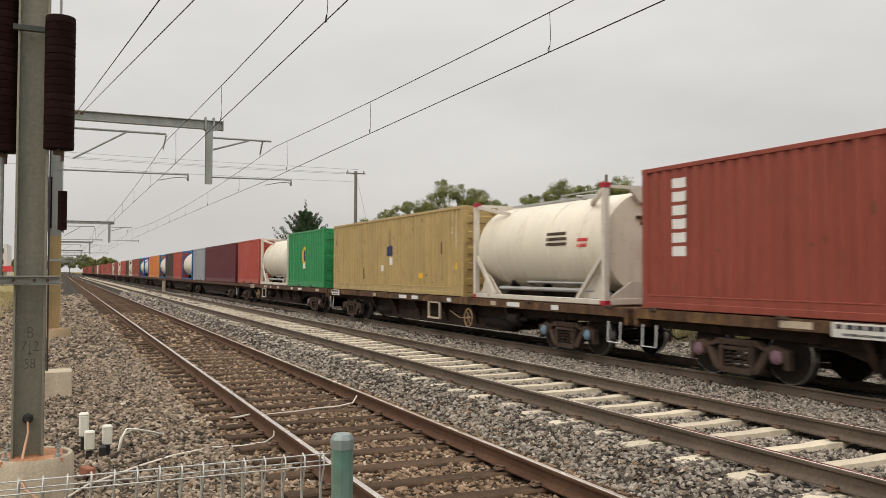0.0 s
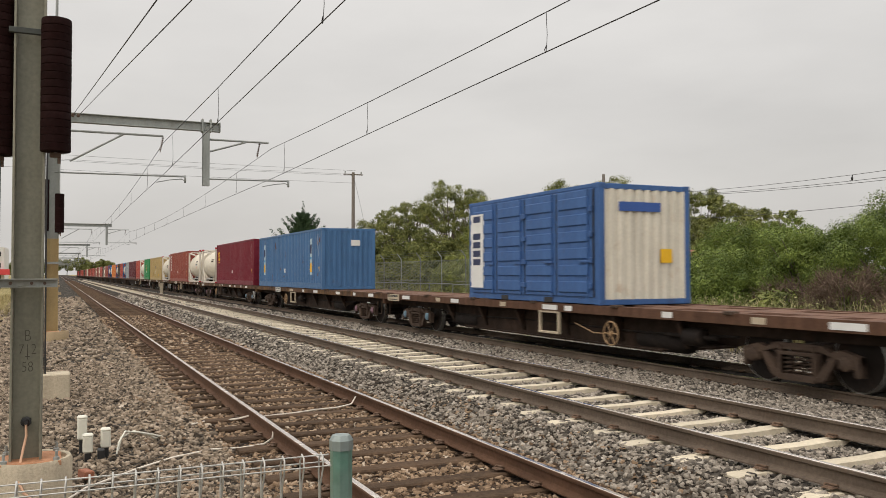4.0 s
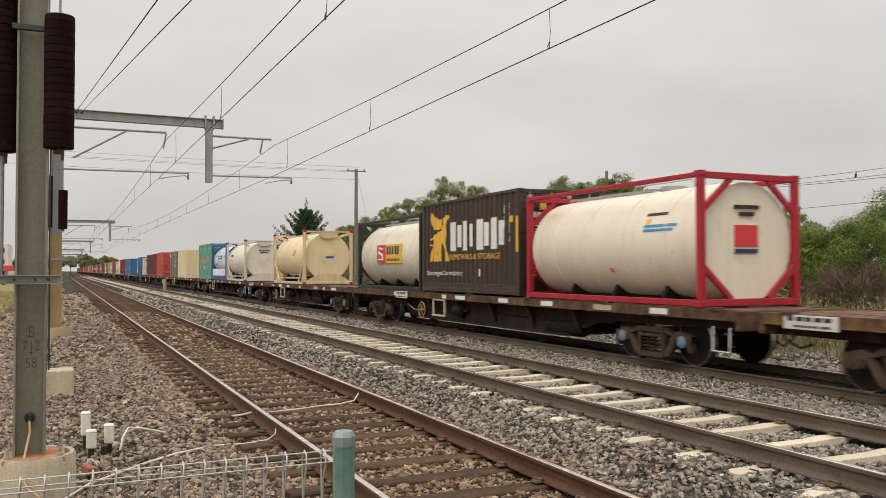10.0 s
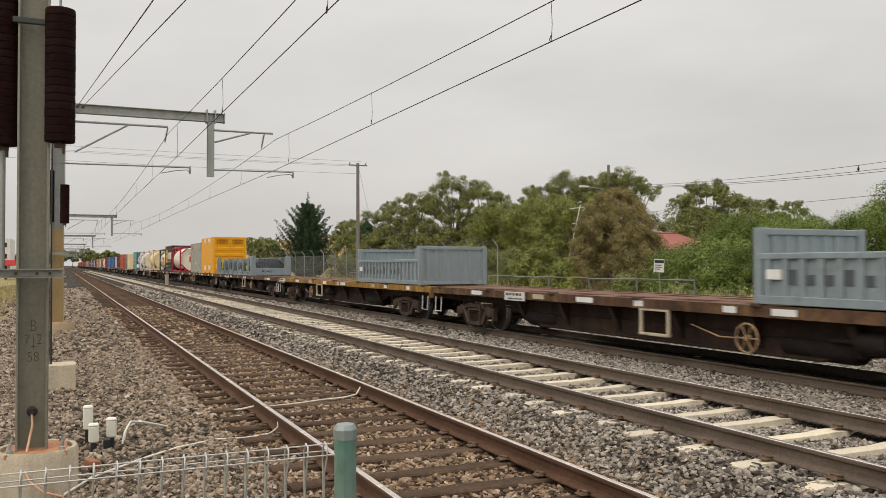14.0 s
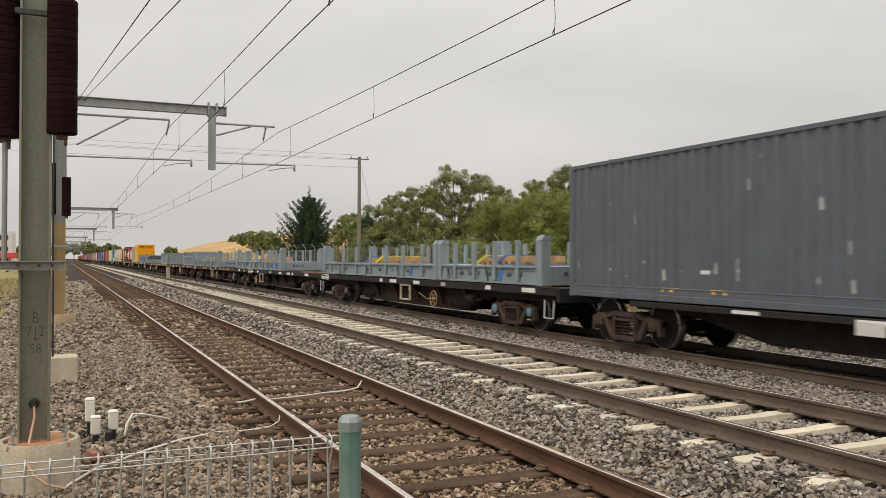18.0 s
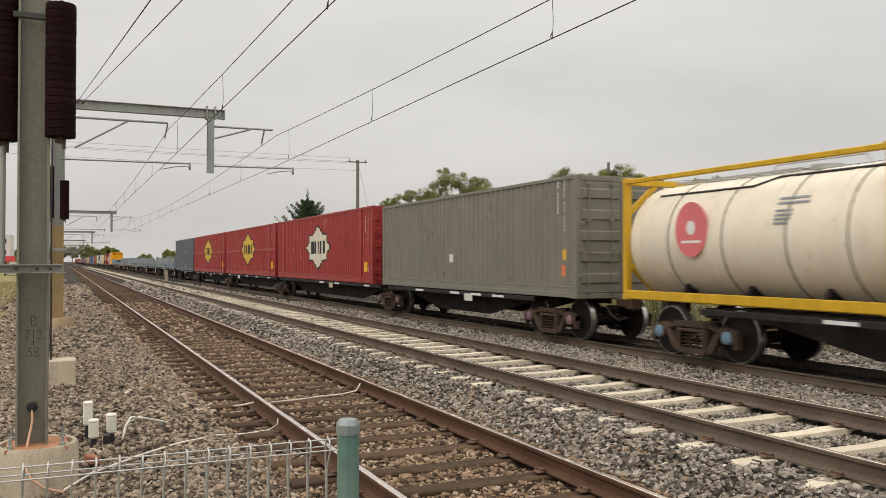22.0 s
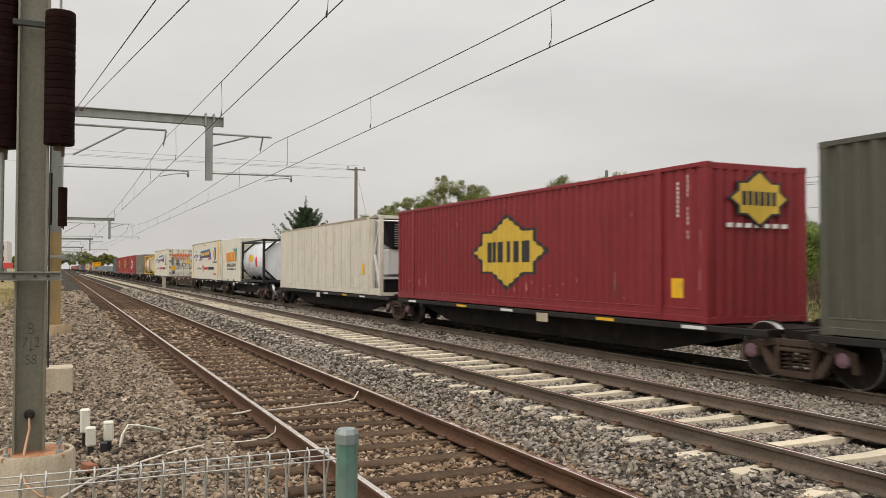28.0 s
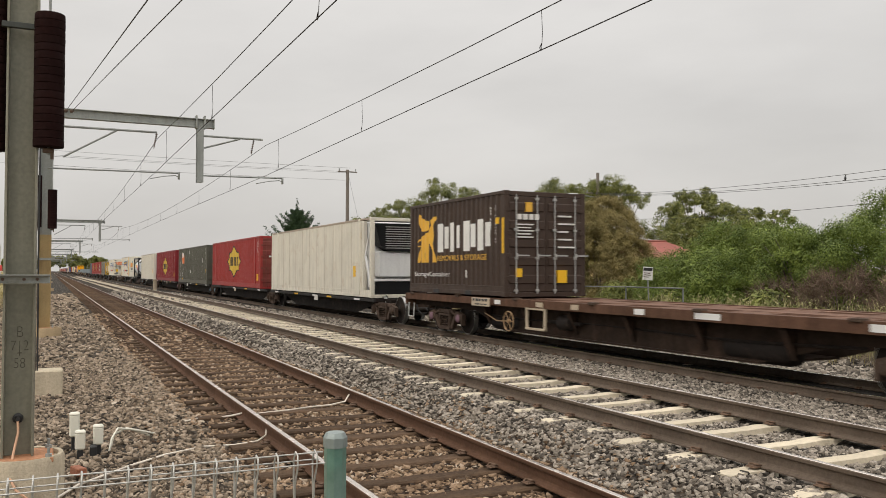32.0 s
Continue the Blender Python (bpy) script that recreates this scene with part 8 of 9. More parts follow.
def moving_box(u, base=1.0):
    c = container(u, C20, 2.69, BROWN, "dark brown storage container with white and gold lettering", base=base + 0.03, rods=LOCK_STEEL)
    griffin(c, 1.78, 1.64, GOLD_INK)
    for i, w in enumerate((0.74, 0.6, 0.76, 0.7)):
        y = 0.96 - 0.83 * i
        decal(c, "white_block", WHITE_INK, y, y - w * 0.42, 1.2, 2.03, 0.001, label="bold white block")
        decal(c, "white_block", WHITE_INK, y - w * 0.55, y - w * 0.95, 1.3, 1.93, 0.001, label="bold white block")
    word(c, "REMOVALS & STORAGE", 0.22, 0.96, 0.95, 3.05, GOLD_INK)
    word(c, "StorageContainer", 0.19, 2.6, 0.5, 2.5, WHITE_INK)
    decal(c, "warning_plate", YELLOW_INK, -2.88, -3.0, 1.1, 2.0, 0.003)
    decal(c, "warning_plate", YELLOW_INK, -2.5, -2.66, 1.86, 2.02)
    decal(c, "plate", WHITE_INK, -0.75, -0.93, 0.48, 0.68)
    for y in (C20 / 2 - 0.2, -C20 / 2 + 0.75):
        decal(c, "yellow_edge", YELLOW_INK, y, y - 0.55, 2.62, 2.675, -0.006, label="yellow height mark")
    marks(c, C20, STD, 20, plate=False)
    y = -C20 / 2
    for k in range(4):
        end_decal(c, "white_block", WHITE_INK, -0.86 + 0.17 * k, -0.75 + 0.17 * k, 1.96, 2.1, y, 0.05)
    end_decal(c, "emblem", GOLD_INK, -0.62, -0.44, 2.16, 2.4, y, 0.05)
    for k in range(5):
        end_decal(c, "lettering", WHITE_INK, -0.86, -0.4 - 0.08 * (k % 2), 1.5 + 0.08 * k, 1.53 + 0.08 * k, y, 0.05)
        end_decal(c, "lettering", WHITE_INK, 0.35, 0.85 - 0.1 * (k % 3), 1.25 + 0.2 * k, 1.29 + 0.2 * k, y, 0.05)
    end_decal(c, "warning_plate", YELLOW_INK, 0.32, 0.6, 0.35, 0.68, y, 0.05)
    end_decal(c, "warning_plate", YELLOW_INK, -0.9, -0.74, 0.5, 0.72, y, 0.05)
    return c


def word(parent, text, size, y, z, width, mat, x=-W - 0.005, end=False):
    """Readable words in the built-in font on the side that faces the camera, starting at y and running back."""
    me = TEXTS[text].copy()
    xs = [v.co.x for v in me.vertices]
    k = width / (max(xs) - min(xs))
    me.transform(Matrix.Diagonal((k, size, 1, 1)) @ Matrix.Translation((-min(xs), 0, 0)))
    m = Matrix(((0, 0, -1, x), (-1, 0, 0, y), (0, 1, 0, z), (0, 0, 0, 1)))
    if end:
        m = Matrix(((1, 0, 0, y), (0, 0, -1, x), (0, 1, 0, z), (0, 0, 0, 1)))
    return put("lettering", me, mat, parent, m)


moving_box(-160.34)
c = tank(-166.76, paint("tank_bone", (0.76, 0.69, 0.56), 0.06, 0.05, 0.4, 0.04), FRAME_RED, "bone-white tank container in a bright red frame", full=True, H=2.46)
shell_marks(c, -1.3, 1.78, 0.9, 1, GRIME, 21, H=2.46, h=0.06)
shell_marks(c, -1.3, 1.55, 1.0, 2, SKY_INK, 22, H=2.46, h=0.05)
shell_marks(c, -1.35, 1.66, 0.1, 1, YELLOW_INK, 23, H=2.46, h=0.09)
shell_marks(c, -0.1, 0.72, 0.2, 1, PINK_INK, 24, H=2.46, h=0.1)
end_marks(c, 1.8, GRIME, 5)
end_decal(c, "mark", NAVY_INK, -0.3, 0.25, 0.98, 1.06, -C20 / 2 + 0.11)
end_decal(c, "mark", RED_INK, -0.3, 0.25, 1.1, 1.5, -C20 / 2 + 0.11, label="red block label")
c = container(-180.53, C20, 2.52, PALE_GREY, "stained pale grey steel shipping container with a red mark")
bars(c, -W - 0.004, 2.15, C20 / 2 - 1.5, C20 / 2 - 0.6, 4, 0.2, RED_INK, random.Random(2))
marks(c, C20, STD, 22, DARK_FRAME)
wear_marks(c, C20, 2.52, 65, 30, WEAR_RUST, "brown rust blotches")
c = container(-186.76, C20, 2.79, YELLOW, "bright yellow equipment container with white patches and louvred doors", side="smooth")
for y in (1.1, -0.95):
    decal(c, "white_patch", WHITE_INK, y + 0.45, y - 0.35, 2.42, 2.72)
    decal(c, "white_patch", WHITE_INK, y + 0.4, y - 0.45, 0.3, 0.62)
for s in (-1, 1):
    lo = Shape()
    for k in range(7):
        lo.box(s * 0.575 - 0.42, s * 0.575 + 0.42, -C20 / 2 - 0.03, -C20 / 2 + 0.01, 2.28 + 0.05 * k, 2.305 + 0.05 * k)
    part("louvre", lo, paint("dark_yellow", (0.35, 0.16, 0.01)), c)
    end_decal(c, "white_patch", WHITE_INK, s * 0.6 - 0.4, s * 0.6 + 0.4, 0.35, 0.75, -C20 / 2, 0.06)
marks(c, C20, HIGH, 23, OLIVE_GREY, False)


def flat_rack(u, label, seed, covered=False, cargo=True, tall=1.22, L=C40):
    """A 40-foot steel stillage with stanchions and low end frames."""
    rng = random.Random(seed)
    c = thing("flat_rack", label, "flat rack", group="racks on the freight train")
    MOVERS.append((c, u - L / 2, 1.0))
    hl = L / 2
    for s in (-1, 1):
        if not covered:
            def tall_beam():
                q = Shape().box(-0.03, 0.03, -hl + 0.15, hl - 0.15, 0.06, 0.45).box(-0.1, 0.1, -hl + 0.15, hl - 0.15, 0.43, 0.49, 0.006).box(-0.1, 0.1, -hl + 0.15, hl - 0.15, 0.02, 0.07, 0.006)
                return q.box(-0.05, 0.05, -hl + 0.15, hl - 0.15, 0.36, 0.385)
            put("side_beam", kept(("tall_rack_beam", L), tall_beam), RACK_GREY, c, pose(s * (W - 0.11), 0, 0))
            for i in range(9 if s < 0 else 0):
                y = -hl + 0.8 + (L - 1.6) * i / 8
                put("lashing_eye", kept("lashing_eye", lambda: Shape().tube([(-0.03, -0.09, 0.27), (-0.07, -0.06, 0.24), (-0.07, 0.06, 0.24), (-0.03, 0.09, 0.27)], 0.016, 6).box(-0.035, -0.02, -0.13, 0.13, 0.21, 0.32, 0.004)), SLATE, c, pose(s * (W - 0.11), y + 0.35, 0))
        else:
            put("side_beam", kept(("rack_beam", L), lambda: Shape().box(-0.06, 0.06, -hl + 0.15, hl - 0.15, 0.03, 0.27, 0.01).box(-0.11, 0.11, -hl + 0.15, hl - 0.15, 0.24, 0.28, 0.006).box(-0.1, 0.1, -hl + 0.15, hl - 0.15, 0.02, 0.06, 0.006)), RACK_GREY, c, pose(s * (W - 0.11), 0, 0))
        for i in range(7 if L > 7 else 4):
            y = -hl + 1.2 + (L - 2.4) * i / (6 if L > 7 else 3)
            put("stanchion", kept("stanchion", lambda: Shape().box(-0.05, 0.05, -0.07, 0.07, 0.1, 1.12, 0.01)), RACK_GREY, c, pose(s * (W - 0.05), y, 0))
            if i % 2 and s < 0:
                put("gusset", kept("rack_gusset", lambda: Shape().plate([(-0.2, 0.05), (0.2, 0.05), (0.06, 0.4), (-0.06, 0.4)], "x", -0.03, 0.03)), RACK_GREY, c, pose(-W + 0.01, y + 0.6, 0))
        for e in (-1, 1):
            put("end_post", kept("rack_post", lambda: Shape().box(-0.14, 0.14, -0.14, 0.14, 0.0, tall - 0.12, 0.02).plate([(-0.14, tall - 0.12), (0.14, tall - 0.12), (0.05, tall), (-0.14, tall)], "y", -0.14, 0.14)), RACK_GREY, c, pose(s * (W - 0.14), e * (hl - 0.14), 0, 0, 0, 0 if s > 0 else 180))
    put("rack_floor", kept(("rack_floor", L, covered), lambda: Shape().box(-W + 0.16, W - 0.16, -hl + 0.2, hl - 0.2, 0.18 if covered else 0.4, 0.25 if covered else 0.475)), RACK_GREY if covered else STEEL_PLATE, c)
    for e in (-1, 1):
        p = put("end_panel", kept("rack_end", lambda: Shape().box(-W + 0.28, W - 0.28, -0.08, 0.08, 0.02, 0.48, 0.012)), RACK_GREY, c, pose(0, e * (hl - 0.12), 0))
    word(c, "REAR", 0.18, -0.55, 0.22, 0.6, DARK_FRAME, -hl + 0.035, True)
    if covered:
        for i in range(5):
            y = hl - 1.5 - 2.2 * i
            vs, fs = [], []
            nu, nv = 34, 18
            for a in range(nu + 1):
                for b in range(nv + 1):
                    t = math.pi * b / nv
                    w = 1.0 + 0.04 * math.sin(a * 2.1 + i) + rng.uniform(-0.02, 0.02)
                    x = -math.cos(t) * w
                    x = math.copysign(abs(x) ** 0.5, x) * 1.0
                    fold = noise.noise((a * 0.55 + i * 3.1, b * 0.28, 0.5)) + 0.5 * noise.noise((a * 1.1, b * 0.7 + a * 0.3, i))
                    z = 0.26 + 0.8 * (math.sin(t) ** 0.35 if 0 < b < nv else 0) * (1 - 0.3 * (a in (0, nu))) + 0.035 * fold * (0 < b < nv)
                    x *= 1 + 0.07 * fold
                    vs.append((x * 0.98, y + 1.08 - 2.16 * a / nu, z))
            for a in range(nu):
                for b in range(nv):
                    k = a * (nv + 1) + b
                    fs.append((k, k + 1, k + nv + 2, k + nv + 1))
            fs += [tuple(range(nv + 1)), tuple(range(nu * (nv + 1), (nu + 1) * (nv + 1)))]
            part("plastic_wrapping", Shape().add(vs, fs), TARP, c, "bundle in dark plastic wrap", 60)
        for y in (hl - 1.0, -hl + 2.3):
            part("strap", Shape().bar((-1.03, y, 0.4), (-0.98, y - 0.25, 0.99), 0.03, 0.12).box(-0.98, 0.98, y - 0.32, y - 0.18, 0.985, 1.0), STRAP_YELLOW, c)
    elif cargo:
        y = rng.uniform(-0.5, 2.5) if L > 7 else 0.0
        for k in range(6):
            part("timber", Shape().box(-0.85, 0.85, y - 0.85 + 0.3 * k, y - 0.7 + 0.3 * k, 0.48, 0.58, 0.006), DUNNAGE, c, "raw timber packing")
        for k, x in enumerate((-0.75, -0.3, 0.25, 0.7)):
            part("timber", Shape().box(x - 0.09, x + 0.09, y - 0.95, y + 0.85, 0.58, 0.68 + 0.05 * (k % 2), 0.006), DUNNAGE, c, "raw timber packing")
        for k, a in enumerate((y + 0.95, y - 0.2)):
            part("strap", Shape().bar((-1.0, a, 0.49), (-0.8, a - 0.35, 0.75), 0.02, 0.07).bar((-0.8, a - 0.35, 0.75), (0.8, a - 0.5, 0.75), 0.07, 0.02), (STRAP_BLUE, STRAP_YELLOW)[(k + seed) % 2], c, "lashing strap")
        part("strap", Shape().bar((-1.16, -hl + 2.2, 0.12), (-1.12, -hl + 2.0, 0.5), 0.03, 0.14).bar((-1.1, -hl + 2.0, 0.51), (0.6, -hl + 1.7, 0.5), 0.14, 0.02), STRAP_BLUE, c, "blue lashing strap")
    return c


flat_rack(-194.34, "blue-grey steel rack loaded with bundles in dark plastic wrap", 1, covered=True)


STENCIL = material("dark_stencil_paint", (0.075, 0.085, 0.09), 0.6)


def half_box(u, label):
    """A 20-foot half-height bin: low ribbed sides, taller ends."""
    c = thing("half_height_bin", label, "half-height container", group="bins on the freight train")
    MOVERS.append((c, u - C20 / 2, 1.0))
    hl = C20 / 2
    for s in (-1, 1):
        def wall():
            q = Shape().box(-0.065, 0.065, -hl + 0.1, hl - 0.1, 0.02, 0.16, 0.01).box(-0.065, 0.065, -hl + 0.1, hl - 0.1, 0.74, 0.84, 0.012).box(-0.012, 0.012, -hl + 0.1, hl - 0.1, 0.14, 0.76)
            for i in range(17):
                y = -hl + 0.3 + (C20 - 0.6) * i / 16
                q.box(-0.06, 0.06, y - 0.055, y + 0.055, 0.14, 0.76, 0.012)
            return q
        put("side_wall", kept("bin_wall", wall), RACK_GREY, c, pose(s * (W - 0.06), 0, 0))
        for e in (-1, 1):
            put("corner_post", kept("bin_post", lambda: Shape().box(-0.08, 0.08, -0.09, 0.09, 0.0, 1.26, 0.015)), RACK_GREY, c, pose(s * (W - 0.08), e * (hl - 0.09), 0))
    for e in (-1, 1):
        def endw():
            q = Shape().box(-W + 0.16, W - 0.16, -0.02, 0.02, 0.1, 1.2).box(-W + 0.16, W - 0.16, -0.06, 0.06, 1.14, 1.25, 0.012).box(-W + 0.16, W - 0.16, -0.06, 0.06, 0.02, 0.14, 0.012)
            return q
        ew = put("end_wall", kept("bin_end", endw), RACK_GREY, c, pose(0, e * (hl - 0.09), 0))
        for i in range(7):
            put("rib", kept("bin_rib", lambda: Shape().box(-0.06, 0.06, -0.05, 0.05, 0.14, 1.14, 0.012)), RACK_GREY, ew, pose(-W + 0.35 + (2 * W - 0.7) * i / 6, 0, 0))
    put("bin_floor", kept("bin_floor", lambda: Shape().box(-W + 0.1, W - 0.1, -hl + 0.1, hl - 0.1, 0.1, 0.17)), RACK_GREY, c)
    for i in range(11):
        y = 2.37 - 0.341 * i
        if i != 7:
            decal(c, "stencil", STENCIL, y - 0.02, y - 0.19, 0.34, 0.5 + 0.08 * (i in (0, 3, 6, 10)), 0.0, -W + 0.042, "dark stencilled block")
    for y in (1.05, -1.05):
        decal(c, "fork_pocket", BLACK_INK, y + 0.18, y - 0.18, 0.03, 0.13, -0.006)
    decal(c, "plate", WHITE_INK, 2.75, 2.45, 0.42, 0.58)
    return c


half_box(-226.4, "blue-grey half-height steel bin with ribbed low sides")
half_box(-246.5, "blue-grey half-height steel bin with ribbed low sides")
flat_rack(-253.8, "empty-looking blue-grey steel rack with stanchions and timber packing", 2)
flat_rack(-273.4, "blue-grey steel rack with stanchions carrying flat plates", 3)
flat_rack(-293.4, "blue-grey steel rack with stanchions carrying timber packing", 4)
c = flat_rack(-305.65, "short blue-grey steel rack with straps and plates", 5, L=C20)

# articulated packs
c = container(-312.9, C40, HIGH, SLATE, "slate-grey high-cube steel container with small yellow tags", base=0.84)
for y in (2.7, 1.5):
    decal(c, "yellow_tag", YELLOW_INK, y + 0.25, y - 0.25, 0.2, 0.28)
decal(c, "plate", WHITE_INK, 1.9, 1.7, 0.55, 0.62)
marks(c, C40, HIGH, 31, YELLOW_INK, False)
wear_marks(c, C40, HIGH, 66, 30, WEAR_GREY, "pale scrapes")


STAINED_DOOR = paint("brown_stained_red_door", (0.22, 0.045, 0.04), 0.9, 0.3, stain_col=(0.13, 0.065, 0.035))


def carrier_box(u, mat, star, label, base, mid_rail=False, z_star=1.5, wide=1.8, size=0.94, end_badge=None, end_size=(0.34, 0.34), end="door"):
    c = container(u, C48, HIGH, mat, label, base=base, name="carrier_container", end=end, end_mat=STAINED_DOOR if end_badge and end == "door" else None)
    star_badge(c, -0.1, z_star, wide, size, star)
    wear_marks(c, C48, HIGH, round(-u), 34, WEAR_PINK, "pale scrapes in the red paint")
    wear_marks(c, C48, HIGH, round(-u) + 1, 22, WEAR_RUST, "small rust runs")
    if mid_rail:
        decal(c, "mid_rail", mat, C48 / 2 - 0.1, 2.1, 1.42, 1.56, -0.001)
        decal(c, "mid_rail", mat, -2.3, -C48 / 2 + 0.1, 1.42, 1.56, -0.001)
    for y in (C48 / 2 - 1.3, -C48 / 2 + 1.3):
        put("lift_post", kept("lift_post", lambda: Shape().box(-0.03, 0.03, -0.1, 0.1, 0.1, HIGH - 0.02, 0.008)), mat, c, pose(-W + 0.015, y, 0))
    marks(c, C48, HIGH, 33, plate=False)
    decal(c, "warning_plate", YELLOW_INK, -C48 / 2 + 0.95, -C48 / 2 + 0.65, 0.44, 0.8)
    if end_badge is not None:
        ew, eh = end_size
        yb = -C48 / 2 - (0.09 if end == "door" else 0.03)
        part("end_badge_border", Shape().plate([(p * ew * 1.12, 2.25 + q * eh * 1.12) for p, q in STAR], "y", yb, yb + 0.05), BLACK_INK, c)
        part("end_badge", Shape().plate([(p * ew, 2.25 + q * eh) for p, q in STAR], "y", yb - 0.004, yb + 0.04), end_badge, c, "small star badge")
        for i in range(6):
            x = ew * (-0.7 + 0.24 * i)
            end_decal(c, "end_badge_block", BLACK_INK, x, x + ew * 0.17, 2.25 - eh * 0.27, 2.25 + eh * 0.27, yb - 0.004)
        for i in range(7):
            end_decal(c, "lettering", WHITE_INK, -0.75 + 0.22 * i, -0.62 + 0.22 * i, 1.72, 1.8, yb + 0.02)
    return c


carrier_box(-325.9, BRIGHT_RED, STAR_YELLOW, "red 48-foot container with a yellow star badge and a patched panel", 0.84, True, 1.6, 1.8, 0.94)
carrier_box(-341.2, BRIGHT_RED, STAR_YELLOW, "red 48-foot container with a yellow star and welded waist rail", 0.84, True, 1.57, 1.8, 0.94)
carrier_box(-356.5, BRIGHT_RED, STAR_CREAM, "red 48-foot container with a cream star badge", 0.84, False, 1.45, 1.68, 0.93)
c = container(-372.2, C40, 2.76, OLIVE_GREY, "olive-grey high-cube steel container with orange tags", base=0.84)
marks(c, C40, HIGH, 35)
wear_marks(c, C40, 2.76, 67, 26, WEAR_RUST, "small rust runs")
for y in (-C40 / 2 + 0.35,):
    decal(c, "orange_tag", ORANGE_INK, y + 0.3, y + 0.1, 0.5, 0.75)
c = tank(-386.05, paint("tank_bone", (0.62, 0.57, 0.5)), FRAME_YELLOW, "bone-white tank container with pink roundels in a yellow frame", full=True, base=0.9, H=2.44)
round_decal(c, "mark", PINK_INK, 1.1, 1.35, 0.42, 0.5, 0.0, "pink roundel", -1.14)
round_decal(c, "mark", WHITE_INK, 1.1, 1.38, 0.11, 0.13, 0.004, "", -1.14)
decal(c, "lettering", WHITE_INK, 1.35, 0.85, 1.1, 1.15, 0.004, -1.14)
shell_marks(c, -0.8, 1.8, 0.85, 2, MID_GREY, 31, H=2.44, h=0.045)
shell_marks(c, -0.8, 1.6, 0.4, 4, MID_GREY, 33, H=2.44, h=0.04)
for y in (1.75, 0.35, -1.05, -2.2):
    part("weld_band", Shape().tube([(-1.128 * math.cos(a), y, 1.17 + 1.128 * math.sin(a)) for a in [(k - 6) * math.pi / 15 for k in range(13)]], 0.016, 6), GRIME, c, "grimy weld band round the shell", 40)
part("cable", Shape().tube([(-0.55, C20 / 2 - 0.35, 1.95), (-0.72, C20 / 2 - 0.6, 2.06), (-0.72, 0.0, 2.06), (-0.5, -0.4, 2.2), (-0.5, -C20 / 2 + 0.5, 2.2)], 0.02, 6), BLACK_INK, c, "black cable along the shell", 40)
part("bottom_beam", Shape().box(-W - 0.006, -W + 0.05, -C20 / 2 + 0.1, C20 / 2 - 0.1, 0.03, 0.2, 0.01), FRAME_YELLOW, c, "deep yellow bottom beam")
end_marks(c, 1.85, SLATE, 32, 1)
part("mark", Shape().plate([(0.05 + 0.21 * math.cos(a), 1.35 + 0.22 * math.sin(a)) for a in [k * math.pi / 12 for k in range(24)]], "y", -C20 / 2 + 0.1, -C20 / 2 + 0.2), PINK_INK, c)
end_decal(c, "mark", BLUE_INK, 0.15, 0.35, 0.9, 1.02, -C20 / 2 + 0.12)


def reefer_unit(c, length, height, mat_panel=PANEL_WHITE):
    """The cooling machine set into a container's trailing end."""
    y = -length / 2 + 0.78
    part("machine_panel", Shape().box(-1.02, 1.02, y + 0.05, y + 0.2, 0.15, height - 0.12, 0.03), mat_panel, c, "white cooling machine cover")
    part("machine_cowl", Shape().plate([(-0.95, height - 0.2), (0.62, height - 0.2), (0.62, height - 1.2), (-0.4, height - 1.2), (-0.75, height - 1.0)], "y", y - 0.5, y + 0.06), GRILLE, c, "black air intake")
    s = Shape()
    for k in range(10):
        s.box(-0.55, 0.5, y - 0.53, y - 0.48, height - 1.1 + 0.085 * k, height - 1.07 + 0.085 * k)
    part("intake_grille", s, LOCK_STEEL, c, "pale grille slats")
    part("machine_base", Shape().box(-1.0, 1.0, y - 0.72, y + 0.06, 0.14, 0.58, 0.02), GRILLE, c, "dark lower housing")
    part("crossbar", Shape().box(-1.1, 1.1, y - 0.78, y - 0.7, 0.6, 0.68, 0.01), mat_panel, c)
    part("machine_cover", Shape().box(-0.78, 0.72, y - 0.4, y + 0.06, 0.72, height - 1.2, 0.05), mat_panel, c, "white lower machine cover")
    for s_ in (-1, 1):
        for za, zb in ((height - 0.15, height * 0.52), (0.15, height * 0.52)):
            part("brace", Shape().bar((s_ * (W - 0.06), y - 0.7, za), (s_ * (W - 0.06), y - 0.08, zb), 0.06, 0.08), mat_panel, c)


